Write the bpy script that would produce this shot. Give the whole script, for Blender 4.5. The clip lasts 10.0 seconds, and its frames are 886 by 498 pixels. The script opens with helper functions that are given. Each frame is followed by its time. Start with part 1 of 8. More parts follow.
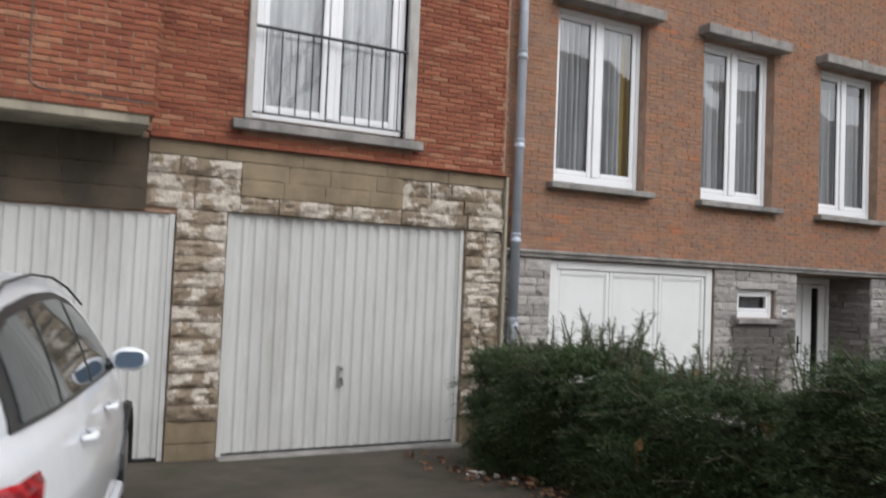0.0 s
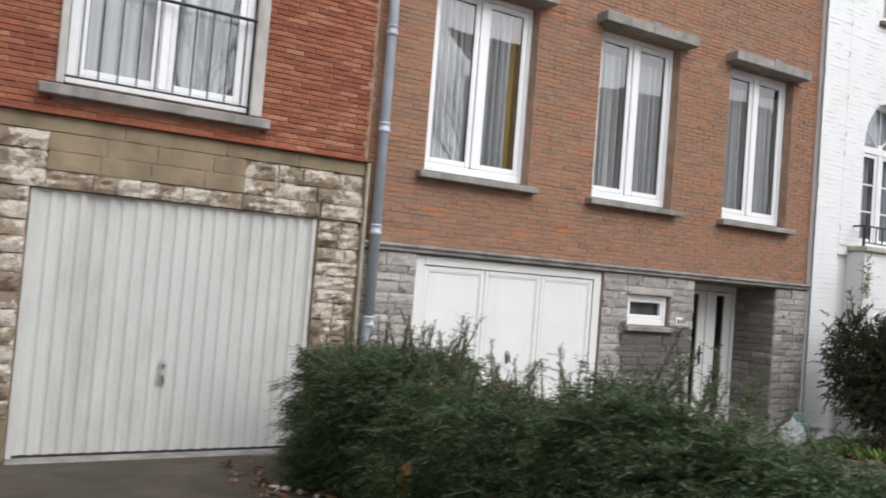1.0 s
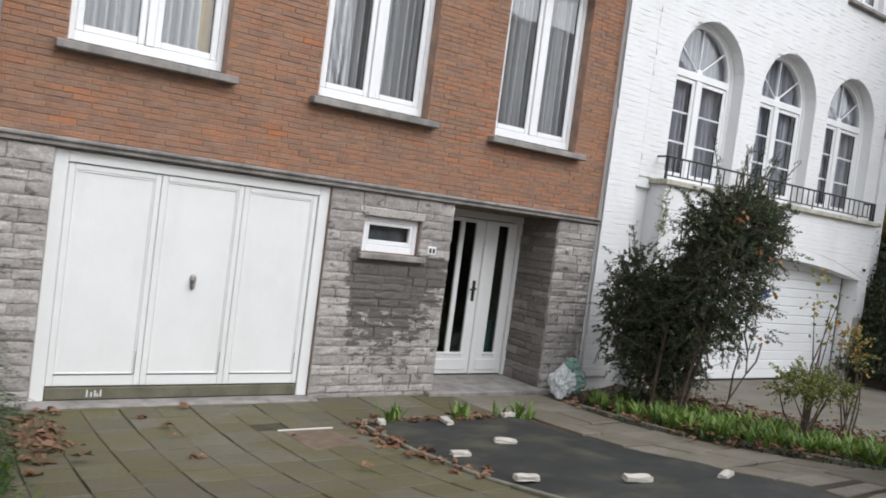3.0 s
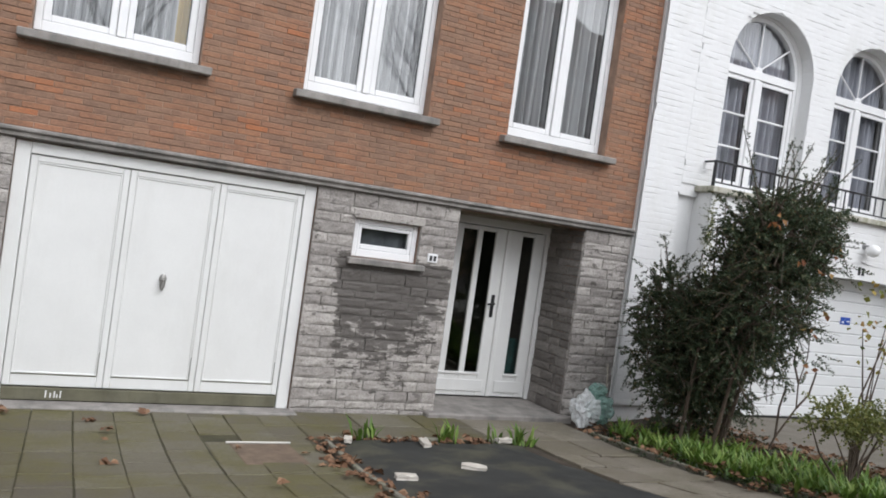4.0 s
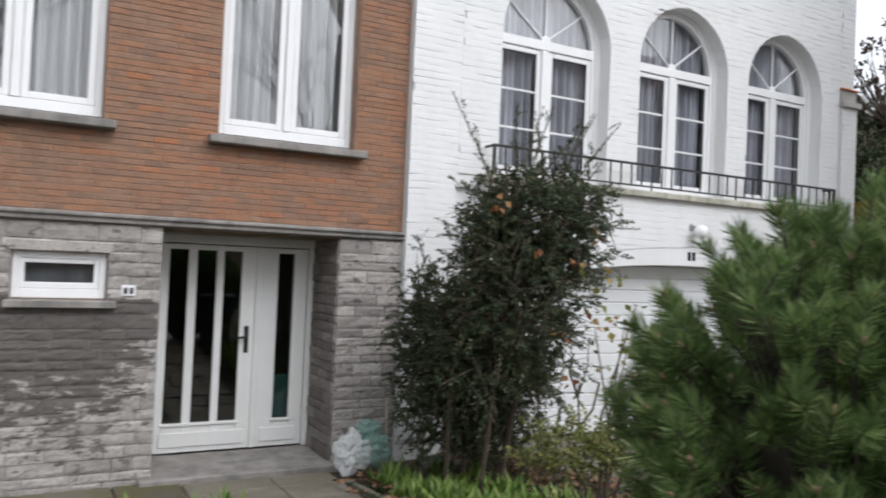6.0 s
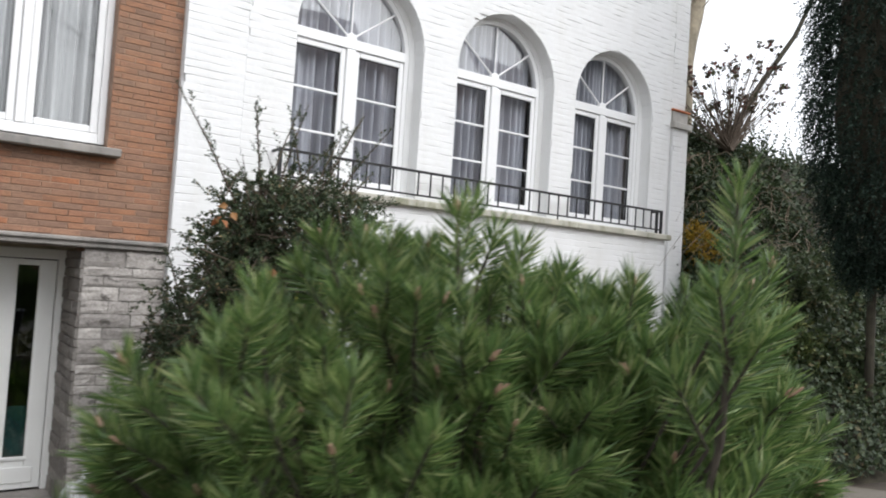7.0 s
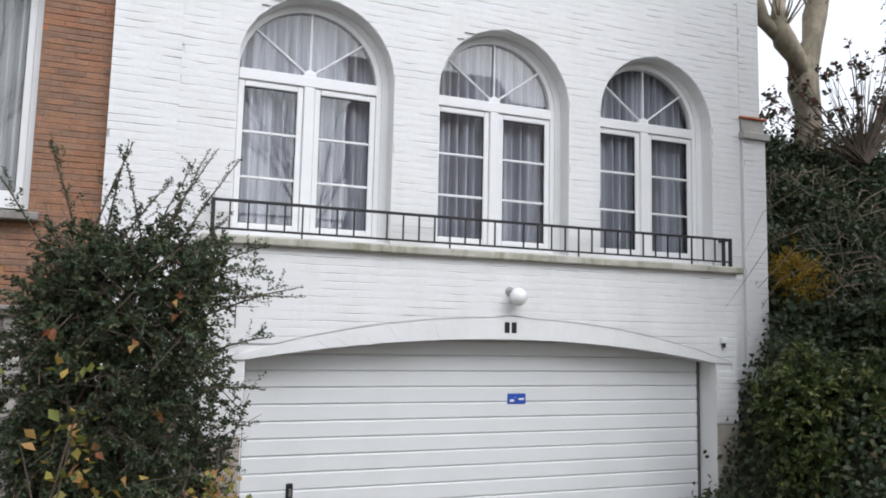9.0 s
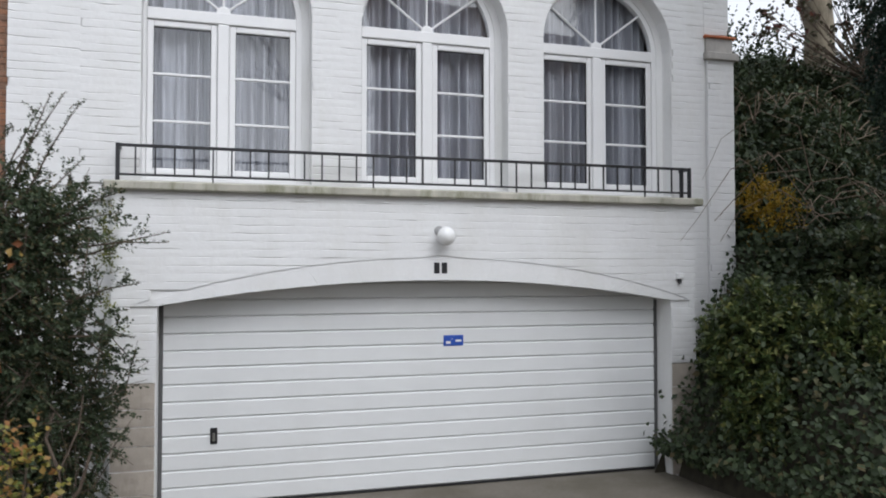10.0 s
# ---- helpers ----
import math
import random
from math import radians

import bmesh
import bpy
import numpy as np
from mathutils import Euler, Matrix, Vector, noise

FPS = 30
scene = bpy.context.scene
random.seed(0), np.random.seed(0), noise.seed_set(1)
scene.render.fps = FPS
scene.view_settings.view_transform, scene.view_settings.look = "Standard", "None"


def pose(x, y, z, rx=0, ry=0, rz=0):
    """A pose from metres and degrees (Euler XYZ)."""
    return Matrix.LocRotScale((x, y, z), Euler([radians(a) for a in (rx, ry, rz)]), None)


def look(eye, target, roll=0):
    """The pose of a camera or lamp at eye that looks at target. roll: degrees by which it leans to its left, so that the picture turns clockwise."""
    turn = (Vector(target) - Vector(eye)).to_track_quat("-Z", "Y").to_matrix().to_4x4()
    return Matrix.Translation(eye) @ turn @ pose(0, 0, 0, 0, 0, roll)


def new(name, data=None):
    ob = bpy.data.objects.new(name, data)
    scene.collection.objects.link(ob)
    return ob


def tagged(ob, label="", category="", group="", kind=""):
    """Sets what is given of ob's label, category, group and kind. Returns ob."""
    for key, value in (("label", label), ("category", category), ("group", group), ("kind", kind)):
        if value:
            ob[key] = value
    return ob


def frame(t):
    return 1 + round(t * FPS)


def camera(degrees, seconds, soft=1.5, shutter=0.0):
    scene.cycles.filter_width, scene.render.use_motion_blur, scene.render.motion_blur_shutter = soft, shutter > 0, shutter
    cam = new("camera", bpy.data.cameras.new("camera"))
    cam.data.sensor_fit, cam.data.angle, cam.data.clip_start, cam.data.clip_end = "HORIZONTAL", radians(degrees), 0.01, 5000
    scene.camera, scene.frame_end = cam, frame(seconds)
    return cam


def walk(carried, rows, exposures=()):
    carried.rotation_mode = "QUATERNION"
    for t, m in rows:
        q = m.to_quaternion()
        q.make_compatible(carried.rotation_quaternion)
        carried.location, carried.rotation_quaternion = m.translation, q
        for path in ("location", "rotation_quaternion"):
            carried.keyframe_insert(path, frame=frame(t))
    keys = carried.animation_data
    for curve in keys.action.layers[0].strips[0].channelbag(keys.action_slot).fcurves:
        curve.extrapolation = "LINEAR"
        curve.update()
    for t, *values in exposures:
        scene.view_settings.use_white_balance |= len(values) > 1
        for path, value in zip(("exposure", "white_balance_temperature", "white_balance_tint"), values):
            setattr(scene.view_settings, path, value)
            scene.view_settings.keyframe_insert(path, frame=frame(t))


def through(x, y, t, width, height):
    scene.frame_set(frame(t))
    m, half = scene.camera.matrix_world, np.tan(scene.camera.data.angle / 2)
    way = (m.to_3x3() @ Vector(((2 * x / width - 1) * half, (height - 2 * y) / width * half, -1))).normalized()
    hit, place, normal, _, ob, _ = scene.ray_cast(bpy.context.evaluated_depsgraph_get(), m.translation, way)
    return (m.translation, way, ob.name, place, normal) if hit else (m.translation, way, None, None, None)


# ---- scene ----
cam = camera(60.2, 10.0, soft=1.8, shutter=0.25)
PATH = [
    (0, (-3.317, -7.008, 1.931), (-2.416, -5.224, 2.014), 2.4),
    (0.3, (-2.904, -7.048, 1.949), (-2.01, -5.26, 1.899), 3.5),
    (0.5, (-2.642, -6.981, 1.973), (-1.787, -5.173, 1.986), 3.5),
    (1, (-1.981, -6.991, 2.003), (-1.019, -5.239, 2.077), 4.6),
    (1.5, (-1.253, -7.087, 1.975), (-0.247, -5.36, 2.059), 4.4),
    (2, (-0.594, -6.968, 1.961), (0.476, -5.285, 2.107), 4.3),
    (2.5, (0.043, -6.983, 1.998), (1.07, -5.267, 2.026), 6.8),
    (3, (0.708, -6.924, 2.037), (1.839, -5.276, 1.962), 7.4),
    (3.2, (0.957, -6.938, 2.017), (2.043, -5.26, 1.958), 7.3),
    (4.3, (2.466, -6.97, 1.894), (3.253, -5.131, 1.877), 6.8),
    (4.5, (2.729, -6.996, 1.892), (3.459, -5.134, 1.889), 5.2),
    (5, (3.366, -7.001, 2.001), (4.019, -5.113, 1.918), 4.0),
    (5.5, (3.869, -6.81, 2.086), (4.715, -4.999, 2.016), 4.0),
    (6, (4.565, -6.734, 2.015), (5.518, -4.976, 2.056), 2.5),
    (6.2, (4.85, -6.74, 2.038), (5.889, -5.031, 2.072), 1.9),
    (7.3, (6.19, -6.622, 2.168), (7.377, -5.015, 2.259), 4.0),
    (7.5, (6.443, -6.639, 2.17), (7.586, -5.0, 2.25), 3.5),
    (8, (7.001, -6.607, 2.245), (8.072, -4.923, 2.364), 4.0),
    (8.5, (7.576, -6.634, 2.146), (8.515, -4.883, 2.37), 1.3),
    (9, (8.158, -6.779, 2.18), (8.87, -4.922, 2.396), 1.3),
    (9.5, (8.744, -6.865, 2.191), (9.387, -4.977, 2.34), 0.4),
    (10, (9.392, -6.936, 2.196), (9.96, -5.02, 2.257), 0.0),
]
walk(cam, [(t, look(eye, target, roll)) for t, eye, target, roll in PATH],
     [(0, 0.72, 6200, 11), (0.5, 0.90, 6250, 11), (1.0, 0.96, 6250, 11), (2.0, 1.06, 6200, 11), (3.0, 0.95, 6150, 11), (4.5, 0.90, 6150, 11), (6.0, 0.86, 6150, 11), (7.5, 1.20, 6300, 10), (8.2, 1.15, 6150, 11), (9.0, 0.83, 6080, 11), (9.5, 0.74, 6080, 11), (10.0, 0.60, 6080, 11)])

# ---------------------------------------------------------------- light
world = bpy.data.worlds.new("world")
scene.world = world
world.use_nodes = True
wn = world.node_tree
wn.nodes.clear()
w_out = wn.nodes.new("ShaderNodeOutputWorld")
w_bg = wn.nodes.new("ShaderNodeBackground")
w_sky = wn.nodes.new("ShaderNodeTexSky")
w_sky.sky_type = 'NISHITA'
w_sky.sun_disc = False
w_sky.sun_elevation = radians(38)
w_sky.sun_rotation = radians(150)
w_sky.air_density, w_sky.dust_density, w_sky.ozone_density = 1.0, 3.0, 1.0
w_hs = wn.nodes.new("ShaderNodeHueSaturation")
w_hs.inputs["Saturation"].default_value = 0.15
w_mix = wn.nodes.new("ShaderNodeMix")
w_mix.data_type = 'RGBA'
w_mix.inputs[0].default_value = 0.5
w_mix.inputs[7].default_value = (5.4, 5.45, 5.5, 1)
w_bg.inputs["Strength"].default_value = 0.15
wn.links.new(w_sky.outputs[0], w_hs.inputs["Color"])
wn.links.new(w_hs.outputs[0], w_mix.inputs[6])
wn.links.new(w_mix.outputs[2], w_bg.inputs["Color"])
wn.links.new(w_bg.outputs[0], w_out.inputs[0])

sun = new("sun", bpy.data.lights.new("sun", 'SUN'))
sun.data.energy = 0.6
sun.data.angle = radians(40)
sun.data.color = (1.0, 0.985, 0.96)
sun.matrix_world = look((6, -12, 14), (5, 0, 0))


# ---------------------------------------------------------------- materials
def nodes_of(name):
    m = bpy.data.materials.new(name)
    m.use_nodes = True
    nt = m.node_tree
    b = nt.nodes["Principled BSDF"]
    return m, nt, b


def nd(nt, kind, **values):
    n = nt.nodes.new(kind)
    for k, v in values.items():
        n.inputs[k.replace("_", " ")].default_value = v
    return n


def ramp(nt, fac, stops):
    r = nt.nodes.new("ShaderNodeValToRGB")
    els = r.color_ramp.elements
    while len(els) < len(stops):
        els.new(0.5)
    for e, (p, c) in zip(els, stops):
        e.position = p
        e.color = (*c, 1) if len(c) == 3 else c
    nt.links.new(fac, r.inputs["Fac"])
    return r.outputs["Color"]


def mixc(nt, fac, a, b, mode='MIX'):
    m = nt.nodes.new("ShaderNodeMix")
    m.data_type, m.blend_type = 'RGBA', mode
    for sock, v in ((m.inputs[0], fac), (m.inputs[6], a), (m.inputs[7], b)):
        if isinstance(v, (int, float)):
            sock.default_value = v
        elif isinstance(v, tuple):
            sock.default_value = (*v, 1)
        else:
            nt.links.new(v, sock)
    return m.outputs[2]


def math_node(nt, op, a, b=0.0):
    m = nt.nodes.new("ShaderNodeMath")
    m.operation = op
    for sock, v in ((m.inputs[0], a), (m.inputs[1], b)):
        if isinstance(v, (int, float)):
            sock.default_value = v
        else:
            nt.links.new(v, sock)
    return m.outputs[0]


def place(nt, scale=(1, 1, 1), local=False):
    """World (or own) coordinates, stretched."""
    if local:
        src = nt.nodes.new("ShaderNodeTexCoord").outputs["Object"]
    else:
        src = nt.nodes.new("ShaderNodeNewGeometry").outputs["Position"]
    mp = nt.nodes.new("ShaderNodeMapping")
    mp.inputs["Scale"].default_value = scale
    nt.links.new(src, mp.inputs["Vector"])
    return mp.outputs[0]


def noise_tex(nt, vec, scale, detail=4.0, rough=0.6):
    n = nd(nt, "ShaderNodeTexNoise", Scale=scale, Detail=detail, Roughness=rough)
    nt.links.new(vec, n.inputs["Vector"])
    return n.outputs["Fac"]


def bump(nt, b, height, strength=0.3, dist=0.01):
    bp = nd(nt, "ShaderNodeBump", Strength=strength, Distance=dist)
    nt.links.new(height, bp.inputs["Height"])
    nt.links.new(bp.outputs[0], b.inputs["Normal"])


def piece_random(nt):
    a = nt.nodes.new("ShaderNodeObjectInfo").outputs["Random"]
    g = nt.nodes.new("ShaderNodeNewGeometry").outputs["Random Per Island"]
    return math_node(nt, 'FRACT', math_node(nt, 'ADD', a, g))


def plain(name, color, rough=0.5, metal=0.0, vary=0.12, scale=6.0, bumps=0.1, grain=60.0, dirt=None, dirt_amount=0.35, spec=0.5, streak=1.0):
    """A painted, metal or stone surface with two scales of variation and an optional dirt tone."""
    m, nt, b = nodes_of(name)
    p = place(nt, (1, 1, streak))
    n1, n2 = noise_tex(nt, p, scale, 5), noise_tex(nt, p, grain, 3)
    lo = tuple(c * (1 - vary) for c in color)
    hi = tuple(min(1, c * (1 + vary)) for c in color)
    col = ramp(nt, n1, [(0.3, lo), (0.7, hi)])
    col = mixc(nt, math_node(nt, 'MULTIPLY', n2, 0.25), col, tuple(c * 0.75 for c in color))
    if dirt:
        d = noise_tex(nt, place(nt, (1.3, 1.3, 0.35)), scale * 0.7, 6, 0.7)
        dm = ramp(nt, d, [(0.48, (0, 0, 0)), (0.68, (dirt_amount,) * 3)])
        col = mixc(nt, dm, col, dirt)
    nt.links.new(col, b.inputs["Base Color"])
    b.inputs["Roughness"].default_value = rough
    b.inputs["Metallic"].default_value = metal
    b.inputs["Specular IOR Level"].default_value = spec
    if bumps:
        bump(nt, b, n2, bumps, 0.004)
    return m


def brick_material(name, stops, grime, grime_amount=0.35, rough=0.85):
    m, nt, b = nodes_of(name)
    r = piece_random(nt)
    wn_ = nt.nodes.new("ShaderNodeTexWhiteNoise")
    wn_.noise_dimensions = '1D'
    nt.links.new(math_node(nt, 'MULTIPLY', r, 913.7), wn_.inputs["W"])
    col = ramp(nt, wn_.outputs["Value"], stops)
    p = place(nt)
    big, fine = noise_tex(nt, p, 0.9, 5, 0.65), noise_tex(nt, place(nt, (1, 1, 2.5)), 38, 5, 0.7)
    col = mixc(nt, ramp(nt, big, [(0.42, (0, 0, 0)), (0.72, (grime_amount,) * 3)]), col, grime)
    mid = noise_tex(nt, place(nt, (1, 1, 1.8)), 6.5, 5, 0.7)
    col = mixc(nt, ramp(nt, mid, [(0.36, (0.5,) * 3), (0.52, (0, 0, 0))]), col, tuple(c * 0.62 for c in stops[0][1]))
    col = mixc(nt, ramp(nt, fine, [(0.35, (0.5,) * 3), (0.65, (0, 0, 0))]), col, tuple(c * 0.5 for c in stops[0][1]))
    nt.links.new(col, b.inputs["Base Color"])
    b.inputs["Roughness"].default_value = rough
    b.inputs["Specular IOR Level"].default_value = 0.25
    bump(nt, b, fine, 0.5, 0.006)
    return m


def glass_material(name, tint=(0.9, 0.95, 0.95), shine=0.065):
    m, nt, b = nodes_of(name)
    nt.nodes.remove(b)
    out = nt.nodes["Material Output"]
    tr = nt.nodes.new("ShaderNodeBsdfTransparent")
    tr.inputs["Color"].default_value = (*tint, 1)
    gl = nt.nodes.new("ShaderNodeBsdfGlossy")
    gl.inputs["Roughness"].default_value = 0.015
    lw = nt.nodes.new("ShaderNodeLayerWeight")
    wob = noise_tex(nt, place(nt), 1.6, 1)
    bp = nd(nt, "ShaderNodeBump", Strength=0.12, Distance=0.02)
    nt.links.new(wob, bp.inputs["Height"])
    nt.links.new(bp.outputs[0], gl.inputs["Normal"])
    mx = nt.nodes.new("ShaderNodeMixShader")
    f2 = math_node(nt, 'ADD', math_node(nt, 'MULTIPLY', math_node(nt, 'POWER', lw.outputs["Facing"], 4.0), 0.6), shine)
    nt.links.new(f2, mx.inputs[0])
    nt.links.new(tr.outputs[0], mx.inputs[1])
    nt.links.new(gl.outputs[0], mx.inputs[2])
    nt.links.new(mx.outputs[0], out.inputs["Surface"])
    return m


BRICK_RED = brick_material("red_brick", [(0.0, (0.225, 0.070, 0.042)), (0.35, (0.33, 0.108, 0.060)), (0.75, (0.40, 0.148, 0.078)), (1.0, (0.46, 0.235, 0.135))], (0.20, 0.092, 0.056), 0.45)
BRICK_BROWN = brick_material("brown_brick", [(0.0, (0.25, 0.152, 0.108)), (0.2, (0.315, 0.192, 0.132)), (0.5, (0.355, 0.178, 0.108)), (0.8, (0.40, 0.188, 0.102)), (0.93, (0.36, 0.215, 0.145)), (1.0, (0.50, 0.175, 0.07))], (0.30, 0.195, 0.128), 0.6)
BRICK_WHITE = plain("white_painted_brick", (0.768, 0.768, 0.763), 0.65, vary=0.03, scale=2.5, bumps=0.5, grain=26, dirt=(0.62, 0.61, 0.565), dirt_amount=0.32)
MORTAR = plain("grey_mortar", (0.312, 0.206, 0.148), 0.95, vary=0.4, scale=5, bumps=0.4, dirt=(0.17, 0.115, 0.085), dirt_amount=0.6)
MORTAR_RED = plain("dark_mortar", (0.34, 0.215, 0.150), 0.95, vary=0.35, scale=8, bumps=0.4)
MORTAR_STONE = plain("stone_mortar", (0.25, 0.235, 0.22), 0.95, vary=0.2, scale=8, bumps=0.4)
WHITE_PAINT = plain("white_gloss_paint", (0.765, 0.765, 0.745), 0.35, vary=0.03, scale=3, bumps=0.05, dirt=(0.55, 0.54, 0.5), dirt_amount=0.18)
WHITE_PVC = plain("white_plastic_frame", (0.82, 0.82, 0.82), 0.3, vary=0.02, scale=4, bumps=0.0)
BLUESTONE = plain("weathered_bluestone", (0.265, 0.245, 0.225), 0.8, vary=0.3, scale=5, bumps=0.3, dirt=(0.10, 0.10, 0.095), dirt_amount=0.7)
ZINC = plain("painted_zinc", (0.43, 0.47, 0.53), 0.45, 0.1, vary=0.12, scale=5, bumps=0.05, dirt=(0.22, 0.22, 0.22), dirt_amount=0.5)
BLACK_IRON = plain("black_iron", (0.02, 0.02, 0.022), 0.45, 0.2, vary=0.3, bumps=0.1)
GLASS = glass_material("window_glass", (0.94, 0.945, 0.945))
DARK_GLASS = glass_material("dark_glass", (0.5, 0.52, 0.5), 0.10)


# ---------------------------------------------------------------- mesh helpers
class Geo:
    """Collects vertices and faces."""

    def __init__(self):
        self.v, self.f = [], []

    def face(self, *pts):
        n = len(self.v)
        self.v.extend(pts)
        self.f.append(tuple(range(n, n + len(pts))))

    def add(self, verts, faces):
        n = len(self.v)
        self.v.extend(verts)
        self.f.extend(tuple(i + n for i in f) for f in faces)

    def box(self, x0, y0, z0, x1, y1, z1, c=0.0):
        """A box, with its upright and front edges chamfered by c."""
        x0, x1 = min(x0, x1), max(x0, x1)
        y0, y1 = min(y0, y1), max(y0, y1)
        z0, z1 = min(z0, z1), max(z0, z1)
        if c <= 0:
            v = [(x, y, z) for x in (x0, x1) for y in (y0, y1) for z in (z0, z1)]
            self.add(v, [(0, 1, 3, 2), (4, 6, 7, 5), (0, 4, 5, 1), (2, 3, 7, 6), (0, 2, 6, 4), (1, 5, 7, 3)])
            return
        bm = bmesh.new()
        bmesh.ops.create_cube(bm, size=1.0)
        bmesh.ops.scale(bm, vec=(x1 - x0, y1 - y0, z1 - z0), verts=bm.verts)
        bmesh.ops.translate(bm, vec=((x0 + x1) / 2, (y0 + y1) / 2, (z0 + z1) / 2), verts=bm.verts)
        bmesh.ops.bevel(bm, geom=list(bm.edges), offset=c, segments=1, affect='EDGES')
        self.take(bm)

    def take(self, bm, m=None):
        bm.verts.index_update()
        n = len(self.v)
        self.v.extend(tuple(m @ v.co) if m else tuple(v.co) for v in bm.verts)
        self.f.extend(tuple(n + v.index for v in f.verts) for f in bm.faces)
        bm.free()

    def brick(self, x0, x1, z0, z1, y, depth=0.02, ch=0.004):
        """A brick face that looks towards -y, with worn edges."""
        a = [(x0, y + ch, z0), (x1, y + ch, z0), (x1, y + ch, z1), (x0, y + ch, z1)]
        b = [(x0 + ch, y, z0 + ch), (x1 - ch, y, z0 + ch), (x1 - ch, y, z1 - ch), (x0 + ch, y, z1 - ch)]
        c = [(x0, y + depth, z0), (x1, y + depth, z0), (x1, y + depth, z1), (x0, y + depth, z1)]
        f = [(4, 5, 6, 7)]
        for i in range(4):
            j = (i + 1) % 4
            f += [(i, j, j + 4, i + 4), (i + 8, j + 8, j, i)]
        self.add(a + b + c, f)

    def tube(self, path, r, sides=8, caps=True):
        """A round bar along a path of points; r may be a list."""
        rs = r if isinstance(r, (list, tuple)) else [r] * len(path)
        path = [Vector(p) for p in path]
        n = len(self.v)
        side = None
        for i, p in enumerate(path):
            d = (path[min(i + 1, len(path) - 1)] - path[max(i - 1, 0)]).normalized()
            if side is None:
                side = d.orthogonal().normalized()
            side = (side - d * side.dot(d)).normalized()
            up = d.cross(side)
            for k in range(sides):
                a = 2 * math.pi * k / sides
                self.v.append(tuple(p + (side * math.cos(a) + up * math.sin(a)) * rs[i]))
        for i in range(len(path) - 1):
            for k in range(sides):
                k2 = (k + 1) % sides
                self.f.append((n + i * sides + k, n + i * sides + k2, n + (i + 1) * sides + k2, n + (i + 1) * sides + k))
        if caps:
            self.f.append(tuple(n + k for k in reversed(range(sides))))
            self.f.append(tuple(n + (len(path) - 1) * sides + k for k in range(sides)))

    def mesh(self, name, mat, smooth=False):
        me = bpy.data.meshes.new(name)
        me.from_pydata(self.v, [], self.f)
        me.materials.append(mat)
        if smooth:
            me.polygons.foreach_set("use_smooth", [True] * len(me.polygons))
        me.update()
        return me


def part(name, geo, mat, parent=None, label="", smooth=False, kind=""):
    me = geo.mesh(name, mat, smooth) if isinstance(geo, Geo) else geo
    ob = new(name, me)
    if parent is not None:
        ob.parent = parent
    return tagged(ob, label, kind=kind)


def thing(name, label, category, at=(0, 0, 0), turn=0.0, group="", kind=""):
    ob = new(name)
    ob.empty_display_size = 0.1
    ob.matrix_world = pose(*at, 0, 0, turn)
    return tagged(ob, label, category, group, kind)


def arch_half(op, z):
    """The half width of an arched opening (xc, half, z0, spring, rise) at the height z."""
    xc, half, z0, spring, rise = op
    if z < z0 or z > spring + rise:
        return None
    if z <= spring:
        return half
    rad = (half * half + rise * rise) / (2 * rise)
    d = z - (spring + rise - rad)
    return math.sqrt(max(0.0, rad * rad - d * d))


def row_spans(x0, x1, za, zb, openings, margin=0.0):
    """What is left of a course from x0 to x1 once the openings are cut out."""
    cuts = []
    for op in openings:
        hs = [h for h in (arch_half(op, z) for z in (za + 0.004, (za + zb) / 2, zb - 0.004)) if h is not None]
        if hs:
            cuts.append((op[0] - max(hs) - margin, op[0] + max(hs) + margin))
    spans = [(x0, x1)]
    for a, b in cuts:
        nxt = []
        for s, e in spans:
            if b <= s or a >= e:
                nxt.append((s, e))
                continue
            if a > s:
                nxt.append((s, a))
            if b < e:
                nxt.append((b, e))
        spans = nxt
    return spans


def rect(xa, xb, za, zb):
    return ((xa + xb) / 2, (xb - xa) / 2, za, zb, 1e-6)


